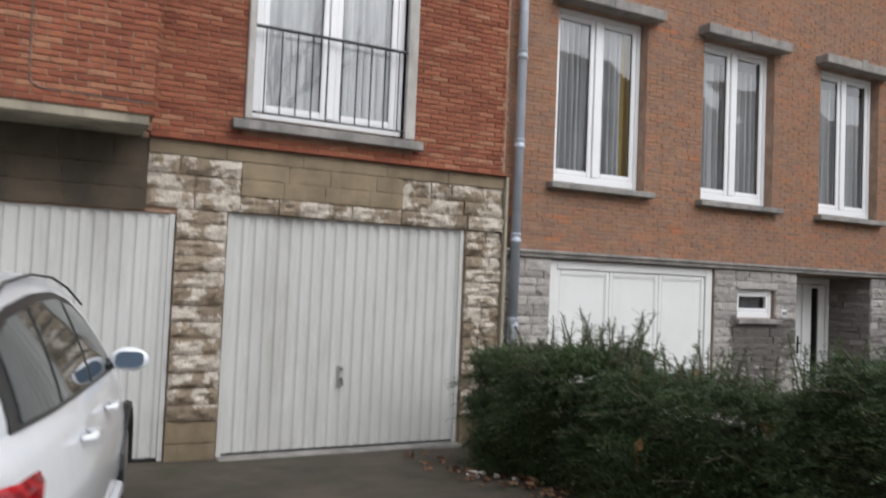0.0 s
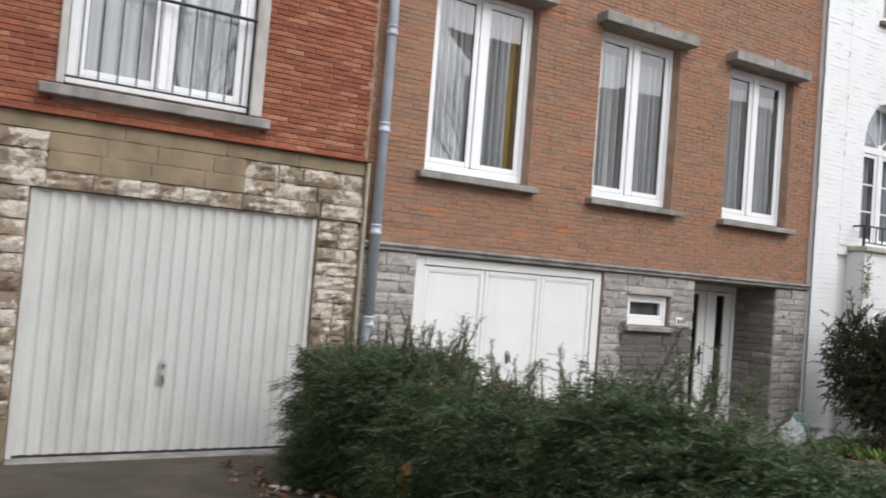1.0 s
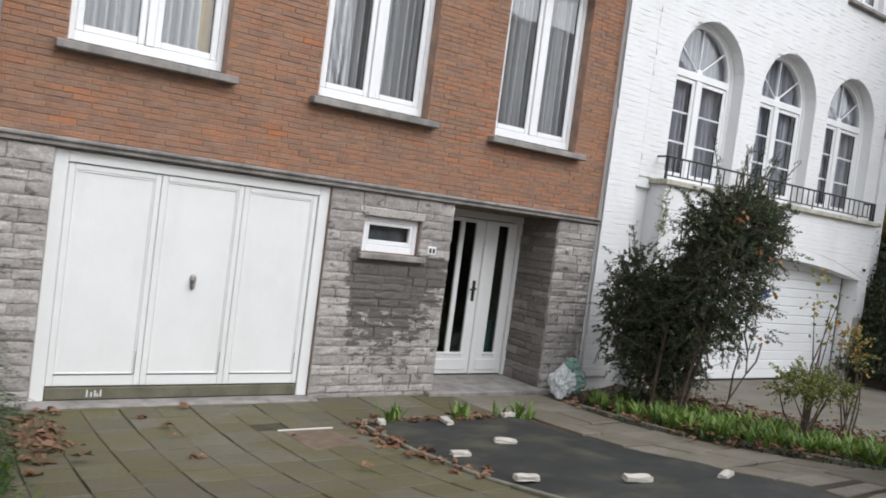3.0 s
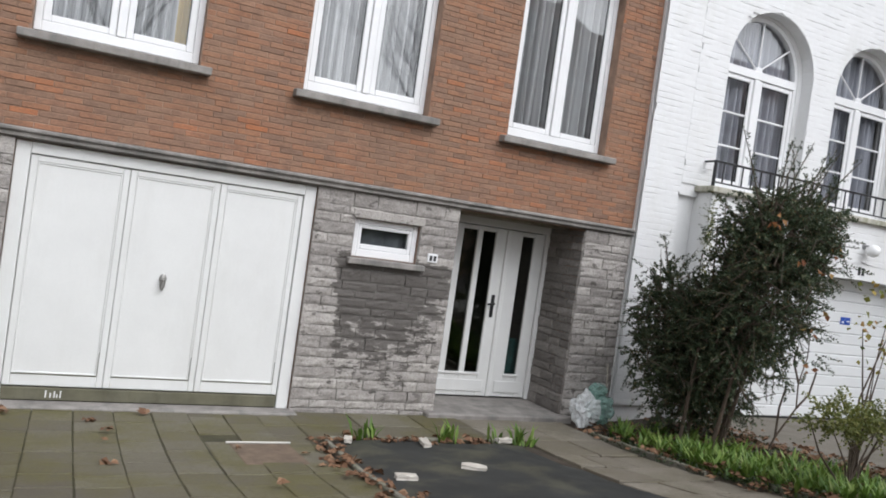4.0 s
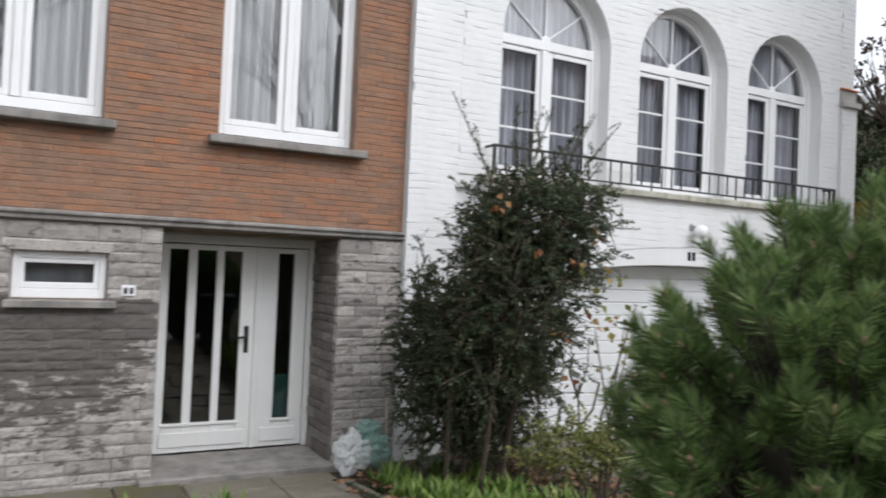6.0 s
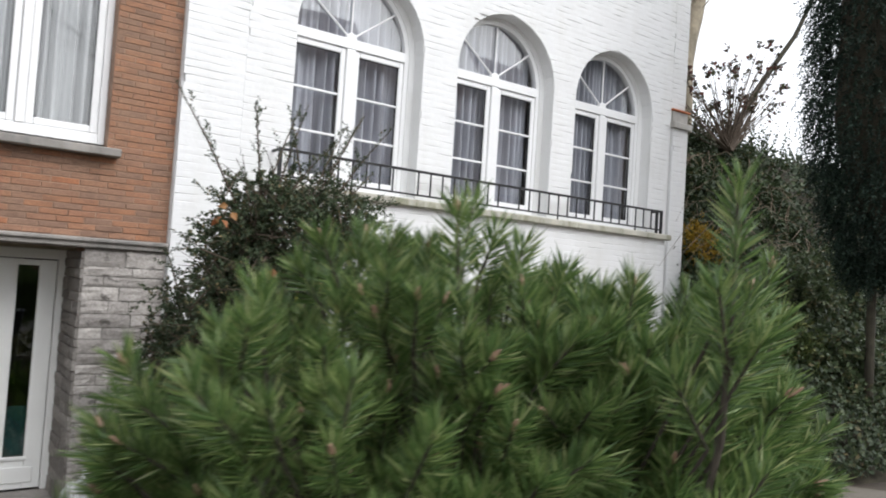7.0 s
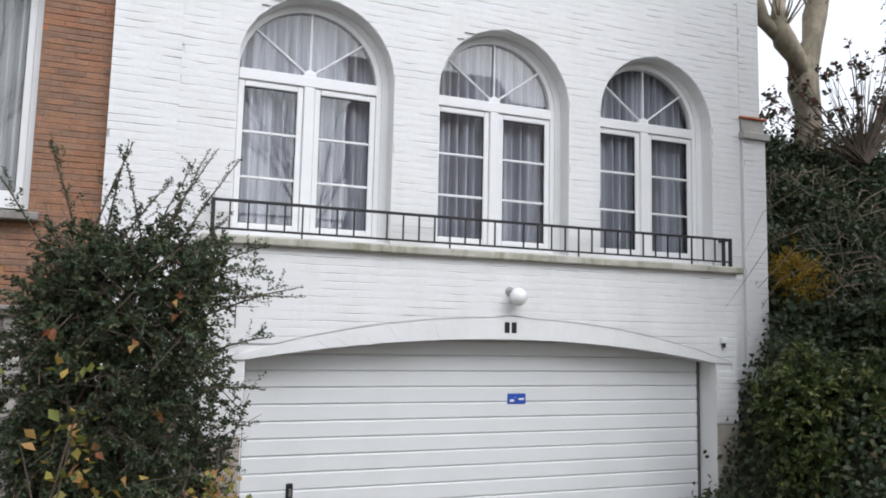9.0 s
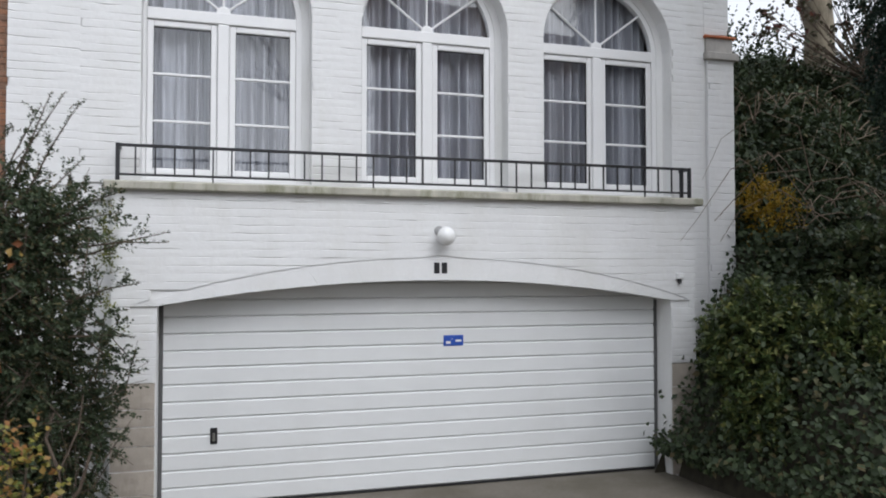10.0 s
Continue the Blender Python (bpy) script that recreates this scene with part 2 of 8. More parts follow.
def wall_core(geo, x0, x1, z0, z1, y, yb, openings, steps=14):
    """A wall from y to yb with arched openings cut through."""
    xs = {x0, x1}
    for xc, half, za, sp, rise in openings:
        if rise > 0.01:
            xs.update(xc - half * math.cos(math.pi * i / steps) for i in range(steps + 1))
        else:
            xs.update((xc - half, xc + half))
    xs = sorted(x for x in xs if x0 <= x <= x1)

    def top(op, x):
        xc, half, za, sp, rise = op
        if rise < 0.01:
            return sp
        rad = (half * half + rise * rise) / (2 * rise)
        d = min(abs(x - xc), half)
        return sp + rise - rad + math.sqrt(max(0.0, rad * rad - d * d))

    for a, b in zip(xs, xs[1:]):
        if b - a < 1e-5:
            continue
        mid = (a + b) / 2
        ops = sorted((op for op in openings if abs(mid - op[0]) < op[1]), key=lambda o: o[2])
        la = lb = z0
        for op in ops:
            if op[2] > z0:
                geo.face((a, y, la), (b, y, lb), (b, y, op[2]), (a, y, op[2]))
                geo.face((b, yb, lb), (a, yb, la), (a, yb, op[2]), (b, yb, op[2]))
                geo.face((a, y, op[2]), (b, y, op[2]), (b, yb, op[2]), (a, yb, op[2]))
            ta, tb = top(op, a), top(op, b)
            geo.face((a, yb, ta), (b, yb, tb), (b, y, tb), (a, y, ta))
            la, lb = ta, tb
        geo.face((a, y, la), (b, y, lb), (b, y, z1), (a, y, z1))
        geo.face((b, yb, lb), (a, yb, la), (a, yb, z1), (b, yb, z1))
    for xc, half, za, sp, rise in openings:
        for x, s in ((xc - half, 1), (xc + half, -1)):
            lo = max(za, z0)
            pts = [(x, y, lo), (x, yb, lo), (x, yb, sp), (x, y, sp)]
            geo.face(*(pts if s < 0 else pts[::-1]))
    for x, s in ((x0, 1), (x1, -1)):
        pts = [(x, y, z0), (x, yb, z0), (x, yb, z1), (x, y, z1)]
        geo.face(*(pts if s < 0 else pts[::-1]))
    geo.face((x0, y, z1), (x1, y, z1), (x1, yb, z1), (x0, yb, z1))
    geo.face((x0, yb, z0), (x1, yb, z0), (x1, y, z0), (x0, y, z0))


def bond(x0, x1, z0, z1, openings, length, height, joint, rng, wander=0.0):
    """Running bond: yields (xa, xb, za, zb) for each brick."""
    rows = int(round((z1 - z0) / height))
    for r in range(rows):
        za, zb = z0 + r * height + joint / 2, z0 + (r + 1) * height - joint / 2
        shift = (r % 2) * length / 2 + (rng.uniform(-wander, wander) if wander else 0)
        for s, e in row_spans(x0, x1, za, zb, openings):
            k = math.floor((s - shift) / length)
            while k * length + shift < e:
                a, b = max(s, k * length + shift + joint / 2), min(e, (k + 1) * length + shift - joint / 2)
                if b - a > 0.025:
                    yield a, b, za, zb
                k += 1


def brick_skin(parent, y, x0, x1, z0, z1, openings, near, mat, length=0.22, height=0.062, joint=0.011, seed=1, wander=0.012, uneven=0.003, ch=0.004):
    """Bricks proud of their wall: those inside `near` (xa, xb, za, zb) as objects, the rest as one joined mesh."""
    rng = random.Random(seed)
    rest, shared, count = Geo(), {}, 0
    for a, b, za, zb in bond(x0, x1, z0, z1, openings, length, height, joint, rng, wander):
        yy = y + rng.uniform(-uneven, uneven)
        inside = near[0] <= a and b <= near[1] and near[2] <= za and zb <= near[3]
        if inside and count < 300:
            key = (round((b - a) / 0.02), round((zb - za) * 1000))
            if key not in shared:
                g = Geo()
                w = key[0] * 0.02
                g.brick(-w / 2, w / 2, -(zb - za) / 2, (zb - za) / 2, 0, 0.02, ch)
                shared[key] = g.mesh("brick", mat)
            ob = part("brick", shared[key], mat, parent)
            ob.location = ((a + b) / 2, yy, (za + zb) / 2)
            count += 1
        else:
            rest.brick(a, b, za, zb, yy, 0.02 + abs(yy - y), ch)
    part("brickwork", rest, mat, parent, kind="stuff")


def white_skin(parent, y, x0, x1, z0, z1, openings, near, seed, length=0.235, height=0.068):
    """Thickly painted bricks: uneven courses whose bed joints open and close, the upright joints filled with paint."""
    rng = random.Random(seed)
    rest, count = Geo(), 0

    def sag(x, row):
        return 0.006 * noise.noise(Vector((x * 1.9, row * 3.7, seed))) + 0.005 * noise.noise(Vector((x * 6.5, row * 2.3, seed + 5)))

    def lip(x, row):
        return 0.0004 + 0.0095 * max(0.0, min(1.0, 0.16 + 1.7 * noise.noise(Vector((x * 4.3, row * 4.9, seed + 9)))))

    def face(x, z):
        return 0.0018 * noise.noise(Vector((x * 3.0, z * 5.0, seed))) + 0.0016 * noise.noise(Vector((x * 11.0, z * 19.0, seed + 2)))

    def end_x(x, z):
        """A brick that ends at an arch is cut along it."""
        for op in openings:
            if op[4] > 0.01 and z >= op[2] and abs(abs(x - op[0]) - max(h for h in [arch_half(op, q) or 0 for q in (za + 0.004, (za + zb) / 2, zb - 0.004)])) < 1e-5:
                return op[0] + math.copysign(arch_half(op, z) or 0.0, x - op[0])
        return x

    for a, b, za, zb in bond(x0, x1, z0, z1, openings, length, height, 0.0, rng, 0.06):
        row = round((za - z0) / height)
        n = max(2, int((b - a) / 0.055) + 1)
        v, f = [], []
        for i in range(n):
            x = a + (b - a) * i / (n - 1)
            lo, hi = za + sag(x, row) * (row > 0), zb + sag(x, row + 1) * (zb < z1 - 0.01)
            mid = (lo + hi) / 2
            pts = [(y + lip(x, row), lo), (y + face(x, lo), lo + 0.0055), (y - 0.0006 + face(x, mid), mid), (y + face(x, hi), hi - 0.0055), (y + lip(x, row + 1), hi)]
            v += [(end_x(x, z) if i in (0, n - 1) else x, yy, z) for yy, z in pts]
        for i in range(n - 1):
            f += [(i * 5 + k, i * 5 + 5 + k, i * 5 + 6 + k, i * 5 + 1 + k) for k in range(4)]
        for i in (0, n - 1):
            o = len(v)
            rim = v[i * 5:i * 5 + 5]
            v += rim + [(p[0], y + 0.012, p[2]) for p in rim]
            f += [(o + k, o + k + 1, o + k + 6, o + k + 5) if i else (o + k + 5, o + k + 6, o + k + 1, o + k) for k in range(4)]
        if near[0] <= a and b <= near[1] and near[2] <= za and zb <= near[3] and count < 300:
            g = Geo()
            cx, cz = (a + b) / 2, (za + zb) / 2
            g.add([(p[0] - cx, p[1] - y, p[2] - cz) for p in v], f)
            part("brick", g, BRICK_WHITE, parent).location = (cx, y, cz)
            count += 1
        else:
            rest.add(v, f)
    part("brickwork", rest, BRICK_WHITE, parent, kind="stuff")


def base_z(x):
    """The height of the ground at the foot of the facades."""
    def ease(t):
        t = max(0.0, min(1.0, t))
        return t * t * (3 - 2 * t)
    return 0.27 - 0.17 * ease((x - 0.5) / 0.8) + 0.10 * ease((x - 7.6) / 1.2)


def ground_z(x, y):
    b = base_z(x)
    k = max(0.0, min(1.0, (x - 0.3) / 0.8))
    k = k * k * (3 - 2 * k)
    return b + (0.56 - b) * max(0.0, min(1.0, -y / (3.6 + 0.6 * k))) ** (1.25 + 0.7 * k)


# ---------------------------------------------------------------- more materials
def rock_material(name, stops, stain, patch=None, stain_box=None, local=False):
    """Split-faced stone: a tone for each block, mottled, with stains; patch is a pale fresh tone where the crust has come off."""
    m, nt, b = nodes_of(name)
    wn_ = nt.nodes.new("ShaderNodeTexWhiteNoise")
    wn_.noise_dimensions = '1D'
    nt.links.new(math_node(nt, 'MULTIPLY', piece_random(nt), 517.3), wn_.inputs["W"])
    col = ramp(nt, wn_.outputs["Value"], stops)
    p = place(nt)
    mid, fine = noise_tex(nt, p, 5.0, 6, 0.7), noise_tex(nt, p, 45, 5, 0.7)
    col = mixc(nt, ramp(nt, mid, [(0.42, (0, 0, 0)), (0.70, (0.42,) * 3)]), col, stain)
    if patch:
        pn = noise_tex(nt, p, 3.4, 7, 0.7)
        col = mixc(nt, ramp(nt, pn, [(0.50, (0, 0, 0)), (0.53, (0.92,) * 3)]), col, patch)
    if stain_box:
        xa, xb, za, zb = stain_box
        sep = nt.nodes.new("ShaderNodeSeparateXYZ")
        nt.links.new(place(nt), sep.inputs[0])
        wob = math_node(nt, 'MULTIPLY', math_node(nt, 'SUBTRACT', noise_tex(nt, place(nt, (1, 1, 2.6)), 4.5, 6, 0.72), 0.5), 1.7)
        mask = None
        for sock, lo, hi in ((sep.outputs[0], xa, xb), (sep.outputs[2], za, zb)):
            for v in (math_node(nt, 'SUBTRACT', sock, lo), math_node(nt, 'SUBTRACT', hi, sock)):
                mask = v if mask is None else math_node(nt, 'MINIMUM', mask, v)
        mask = math_node(nt, 'MINIMUM', math_node(nt, 'MULTIPLY', mask, 5.0), 0.0)
        down = math_node(nt, 'MULTIPLY', math_node(nt, 'SUBTRACT', sep.outputs[2], 0.60), 0.44)
        off = math_node(nt, 'MULTIPLY', math_node(nt, 'MAXIMUM', math_node(nt, 'SUBTRACT', sep.outputs[0], 5.18), 0.0), -0.75)
        mask = math_node(nt, 'ADD', math_node(nt, 'ADD', mask, wob), math_node(nt, 'ADD', down, off))
        col = mixc(nt, ramp(nt, mask, [(0.0, (0, 0, 0)), (0.06, (0.86,) * 3)]), col, tuple(c * 0.42 for c in stain))
        spot = noise_tex(nt, place(nt, (1, 1, 1.5)), 7.5, 4, 0.6)
        col = mixc(nt, ramp(nt, spot, [(0.595, (0, 0, 0)), (0.64, (0.7,) * 3)]), col, tuple(c * 0.4 for c in stain))
    col = mixc(nt, ramp(nt, fine, [(0.3, (0.5,) * 3), (0.62, (0, 0, 0))]), col, tuple(c * 0.6 for c in stain))
    nt.links.new(col, b.inputs["Base Color"])
    b.inputs["Roughness"].default_value = 0.9
    b.inputs["Specular IOR Level"].default_value = 0.2
    bump(nt, b, math_node(nt, 'ADD', fine, mid), 0.7, 0.012)
    return m


STONE_GREY = rock_material("grey_split_stone", [(0, (0.33, 0.305, 0.285)), (0.5, (0.43, 0.40, 0.372)), (1, (0.54, 0.505, 0.468))], (0.21, 0.190, 0.172), stain_box=(4.40, 5.62, 0.28, 1.56))
# Darker copy of the grey stone: damp stains plus the shade of the recess.
STONE_DAMP_SHADED = rock_material("damp_shaded_split_stone", [(0, (0.19, 0.172, 0.158)), (0.5, (0.26, 0.24, 0.22)), (1, (0.35, 0.325, 0.30))], (0.10, 0.09, 0.08))
STONE_TAN = rock_material("tan_rock_faced_stone", [(0, (0.24, 0.19, 0.135)), (0.5, (0.30, 0.24, 0.17)), (1, (0.37, 0.30, 0.22))], (0.15, 0.115, 0.085), patch=(0.60, 0.535, 0.455))
# Soot-stained stone, coloured darker still for the shade under the bay.
STONE_SOOT_SHADED = plain("sooty_shaded_tan_stone", (0.072, 0.056, 0.037), 0.9, vary=0.4, scale=3, bumps=0.3, dirt=(0.035, 0.028, 0.02), dirt_amount=0.85)
STONE_SMOOTH = plain("smooth_tan_stone", (0.225, 0.172, 0.108), 0.85, vary=0.35, scale=2.2, bumps=0.3, dirt=(0.14, 0.105, 0.065), dirt_amount=0.85)
CONCRETE = plain("stained_concrete", (0.32, 0.285, 0.215), 0.9, vary=0.25, scale=3, bumps=0.3, dirt=(0.12, 0.105, 0.08), dirt_amount=0.9)
MOSSY_LEDGE = plain("mossy_stone_ledge", (0.46, 0.44, 0.375), 0.85, vary=0.25, scale=5, bumps=0.35, dirt=(0.15, 0.16, 0.08), dirt_amount=0.9)
CREAM_METAL = plain("cream_painted_metal", (0.53, 0.527, 0.50), 0.55, vary=0.07, scale=2, bumps=0.04, dirt=(0.33, 0.31, 0.27), dirt_amount=0.5, streak=0.3)
STEEL = plain("worn_steel", (0.30, 0.29, 0.27), 0.4, 0.8, vary=0.2, bumps=0.1)
# Upright streaks in both curtain colours deepen the pleats: doubled cloth and fold shading.
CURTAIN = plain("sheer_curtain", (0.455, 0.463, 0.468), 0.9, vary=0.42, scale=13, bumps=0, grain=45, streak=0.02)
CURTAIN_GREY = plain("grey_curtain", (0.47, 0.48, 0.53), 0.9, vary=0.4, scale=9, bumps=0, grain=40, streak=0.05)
CURTAIN_YELLOW = plain("ochre_curtain", (0.52, 0.38, 0.13), 0.9, vary=0.1, bumps=0.1)
INSIDE = plain("dim_plaster", (0.30, 0.29, 0.27), 0.9, vary=0.1)
ROOF = plain("dark_roof_tiles", (0.12, 0.09, 0.08), 0.8, vary=0.2)
PALE_CAST = plain("pale_cast_stone", (0.44, 0.42, 0.39), 0.85, vary=0.15, scale=6, bumps=0.3, dirt=(0.20, 0.19, 0.17), dirt_amount=0.5)
TERRACOTTA = plain("terracotta_tile", (0.50, 0.16, 0.07), 0.8, vary=0.2)
KICK = plain("mossy_kickboard", (0.12, 0.113, 0.075), 0.85, vary=0.3, scale=5, bumps=0.3, dirt=(0.20, 0.19, 0.14))
CGARAGE = plain("white_sectional_panel", (0.74, 0.75, 0.75), 0.45, vary=0.025, scale=2, bumps=0.06, grain=90, dirt=(0.60, 0.60, 0.58), dirt_amount=0.2)
SIGN_BLUE = plain("blue_enamel", (0.03, 0.09, 0.42), 0.3, vary=0.05, bumps=0)
SIGN_WHITE = plain("white_enamel", (0.8, 0.8, 0.8), 0.35, vary=0.02, bumps=0)
LAMP_WHITE = plain("opal_lamp_glass", (0.85, 0.85, 0.84), 0.2, vary=0.01, bumps=0)


def stone_block(g, x0, x1, z0, z1, y, rng, rough=0.012, depth=0.05, nz=5, lean=0.0):
    """A rock-faced block: an uneven front that falls back to its edges."""
    rows = []
    nx = max(5, min(12, int((x1 - x0) / 0.032)))
    ox, oz = rng.uniform(0, 50), rng.uniform(0, 50)
    for j in range(nz):
        row = []
        for i in range(nx):
            edge = i in (0, nx - 1) or j in (0, nz - 1)
            px = x0 + (x1 - x0) * i / (nx - 1)
            pz = z0 + (z1 - z0) * j / (nz - 1)
            swell = noise.noise(Vector((px * 8 + ox, pz * 13 + oz, 0))) + 0.5 * noise.noise(Vector((px * 23 + ox, pz * 31 + oz, 4)))
            if edge:
                px += rng.uniform(-0.002, 0.002)
                pz += rng.uniform(-0.003, 0.003)
            row.append((px, y + (rough * 0.45 if edge else 0) - 1.1 * rough * swell * (0.6 if edge else 1.0) + lean * (pz - z0), pz))
        rows.append(row)
    v = [p for row in rows for p in row]
    f = [(j * nx + i, j * nx + i + 1, (j + 1) * nx + i + 1, (j + 1) * nx + i) for j in range(nz - 1) for i in range(nx - 1)]
    rim = [i for i in range(nx)] + [j * nx + nx - 1 for j in range(1, nz)] + [(nz - 1) * nx + i for i in range(nx - 2, -1, -1)] + [j * nx for j in range(nz - 2, 0, -1)]
    n = len(v)
    v += [(v[k][0], y + depth, v[k][2]) for k in rim]
    for a in range(len(rim)):
        b2 = (a + 1) % len(rim)
        f.append((n + a, n + b2, rim[b2], rim[a]))
    g.add(v, f)


def stone_skin(parent, y, x0, x1, z0, z1, openings, mat, seed, heights=(0.07, 0.125), lengths=(0.14, 0.46), rough=0.012, name="stone", turn=0.0, at=(0, 0, 0), joint=0.008):
    """Courses of uneven stones, each an object of its own."""
    rng = random.Random(seed)
    z = z0
    while z < z1 - 0.02:
        h = rng.uniform(*heights)
        if z1 - (z + h) < heights[0] * 0.6:
            h = z1 - z
        for s, e in row_spans(x0, x1, z, z + h, openings):
            x = s
            while x < e - 0.005:
                w = rng.uniform(*lengths)
                if e - (x + w) < lengths[0] * 0.6:
                    w = e - x
                g = Geo()
                stone_block(g, -w / 2 + joint / 2, w / 2 - joint / 2, -h / 2 + joint / 2, h / 2 - joint / 2, 0, rng, rough)
                ob = part(name, g, mat, parent)
                ob.matrix_local = pose(*at, 0, 0, turn) @ pose(x + w / 2, y + rng.uniform(-rough, rough) * 0.6, z + h / 2)
                x += w
        z += h


def ring(g, x0, x1, z0, z1, ya, yb, w, c=0.006, bottom=None):
    """A rectangular frame of four members."""
    bw = bottom or w
    g.box(x0, ya, z0, x0 + w, yb, z1, c)
    g.box(x1 - w, ya, z0, x1, yb, z1, c)
    g.box(x0 + w, ya, z1 - w, x1 - w, yb, z1, c)
    g.box(x0 + w, ya, z0, x1 - w, yb, z0 + bw, c)


def curtain(x0, x1, z0, z1, y, mat, label, folds=9.0, depth=0.03, seed=0, drift=0.25):
    """A hanging pleated cloth with some thickness."""
    rng = random.Random(seed)
    n = int((x1 - x0) * 110) + 2
    g = Geo()
    ph = [rng.uniform(0, 6.28) for _ in range(4)]
    cols = []
    for i in range(n):
        x = x0 + (x1 - x0) * i / (n - 1)
        u = x * folds * 2 * math.pi / 1.0
        dy = depth * (1.2 - 2.0 * abs(math.sin(u / 2 + 0.6 * math.sin(x * 5 + ph[0]))) ** 0.7 + drift * math.sin(1.3 * u + ph[1]))
        cols.append((x, dy))
    rows = [z0, z0 + (z1 - z0) * 0.5, z1]
    for k, side in enumerate((0.0, 0.004)):
        base = len(g.v)
        for j, z in enumerate(rows):
            for i, (x, dy) in enumerate(cols):
                g.v.append((x + 0.008 * math.sin(z * 3 + i * 0.3 + ph[2]), y + dy * (1.15 - 0.2 * j / 2) + side, z))
        for j in range(2):
            for i in range(n - 1):
                a, b, c, d = base + j * n + i, base + j * n + i + 1, base + (j + 1) * n + i + 1, base + (j + 1) * n + i
                g.f.append((a, b, c, d) if k == 0 else (d, c, b, a))
    return tagged(part("curtain", g, mat, smooth=True), label, "curtain", "curtains behind the windows")


# ---------------------------------------------------------------- ground
def ground_sheet():
    g = Geo()
    xs = [-3000, -300, -60, -20] + [-12 + 0.5 * i for i in range(73)] + [40, 60, 300, 3000]
    ys = [-3000, -300, -60, -30, -20, -16, -12, -9.5, -8.0] + [-7.5 + 0.3 * i for i in range(29)] + [4, 12, 40, 300, 3000]
    for y in ys:
        for x in xs:
            z = ground_z(x, min(y, 0)) - 0.02
            if y < -8.8:
                z -= 0.12
            g.v.append((x, y, z))
    n = len(xs)
    for j in range(len(ys) - 1):
        for i in range(n - 1):
            g.f.append((j * n + i, j * n + i + 1, (j + 1) * n + i + 1, (j + 1) * n + i))
    return g


SOIL = plain("damp_soil", (0.055, 0.042, 0.03), 0.95, vary=0.4, scale=3, bumps=0.8, grain=25, dirt=(0.10, 0.075, 0.05))
ASPHALT = plain("worn_dark_asphalt", (0.06, 0.055, 0.05), 0.9, vary=0.35, scale=1.5, bumps=0.6, grain=80, dirt=(0.12, 0.105, 0.085), dirt_amount=0.5)
tagged(part("ground", ground_sheet(), SOIL), "dark damp soil ground running up to the street", "ground", kind="structure")


def sheet(name, x0, x1, y0, y1, mat, label, lift=0.0, step=0.25):
    """A slab of paving that follows the slope, with real edges."""
    g = Geo()
    nx, ny = max(2, int((x1 - x0) / step) + 1), max(2, int((y1 - y0) / step) + 1)
    for dz in (lift, lift - 0.1):
        for j in range(ny):
            for i in range(nx):
                x, y = x0 + (x1 - x0) * i / (nx - 1), y0 + (y1 - y0) * j / (ny - 1)
                g.v.append((x, y, ground_z(x, y) + dz))
    for j in range(ny - 1):
        for i in range(nx - 1):
            g.f.append((j * nx + i, j * nx + i + 1, (j + 1) * nx + i + 1, (j + 1) * nx + i))
    o = nx * ny
    rim = [i for i in range(nx)] + [j * nx + nx - 1 for j in range(1, ny)] + [(ny - 1) * nx + i for i in range(nx - 2, -1, -1)] + [j * nx for j in range(ny - 2, 0, -1)]
    for a in range(len(rim)):
        b2 = (a + 1) % len(rim)
        g.f.append((rim[a] + o, rim[b2] + o, rim[b2], rim[a]))
    return tagged(part(name, g, mat), label, name.split("_")[0], kind="structure")


DRIVE = plain("worn_brown_drive", (0.066, 0.053, 0.038), 0.9, vary=0.45, scale=2.2, bumps=0.7, grain=70, dirt=(0.034, 0.038, 0.016), dirt_amount=0.8)
sheet("driveway_1", -9.0, 0.0, -5.2, 0.15, DRIVE, "brown damp worn drive in front of two garages")

# ---------------------------------------------------------------- house A: red brick over rock-faced stone
A_WIN = rect(-1.80, -0.28, 3.33, 5.4)
A_GAR = rect(-1.965, 0.47, -1, 2.47)
A_GAR2 = rect(-5.2, -2.40, -1, 2.42)
g = Geo()
wall_core(g, -9.0, 0.93, 0.0, 9.0, 0.0, 0.35, [A_WIN, A_GAR, A_GAR2])
wall_1 = tagged(part("wall_1", g, MORTAR_RED), "red brick wall above rock-faced tan stone garages", "wall", kind="structure")

# ---------------------------------------------------------------- house B: brown brick over grey split stone
B_WINS = [(1.565, 2.862, 3.115), (3.780, 5.048, 3.10), (5.965, 7.225, 3.085)]
B_OPEN = [rect(a, b, z - 0.03, 5.115) for a, b, z in B_WINS]
B_GAR = rect(1.56, 4.05, -1, 2.22)
B_SMALL = rect(4.455, 5.135, 1.61, 1.985)
B_DOOR = rect(5.55, 7.12, -1, 2.225)
g = Geo()
wall_core(g, 0.93, 7.755, 0.0, 9.0, 0.012, 0.32, B_OPEN + [B_GAR, B_SMALL, B_DOOR])
BED = Geo()
wall_core(BED, 0.942, 7.754, 0.02, 2.23, 0.005, 0.0115, [B_GAR, B_SMALL, B_DOOR])
wall_2 = tagged(part("wall_2", g, MORTAR), "brown brick wall over a grey split-stone ground floor", "wall", kind="structure")

tagged(part("wall_13", BED, MORTAR_STONE), "grey mortar bed behind the split-stone facing", "wall", kind="structure")

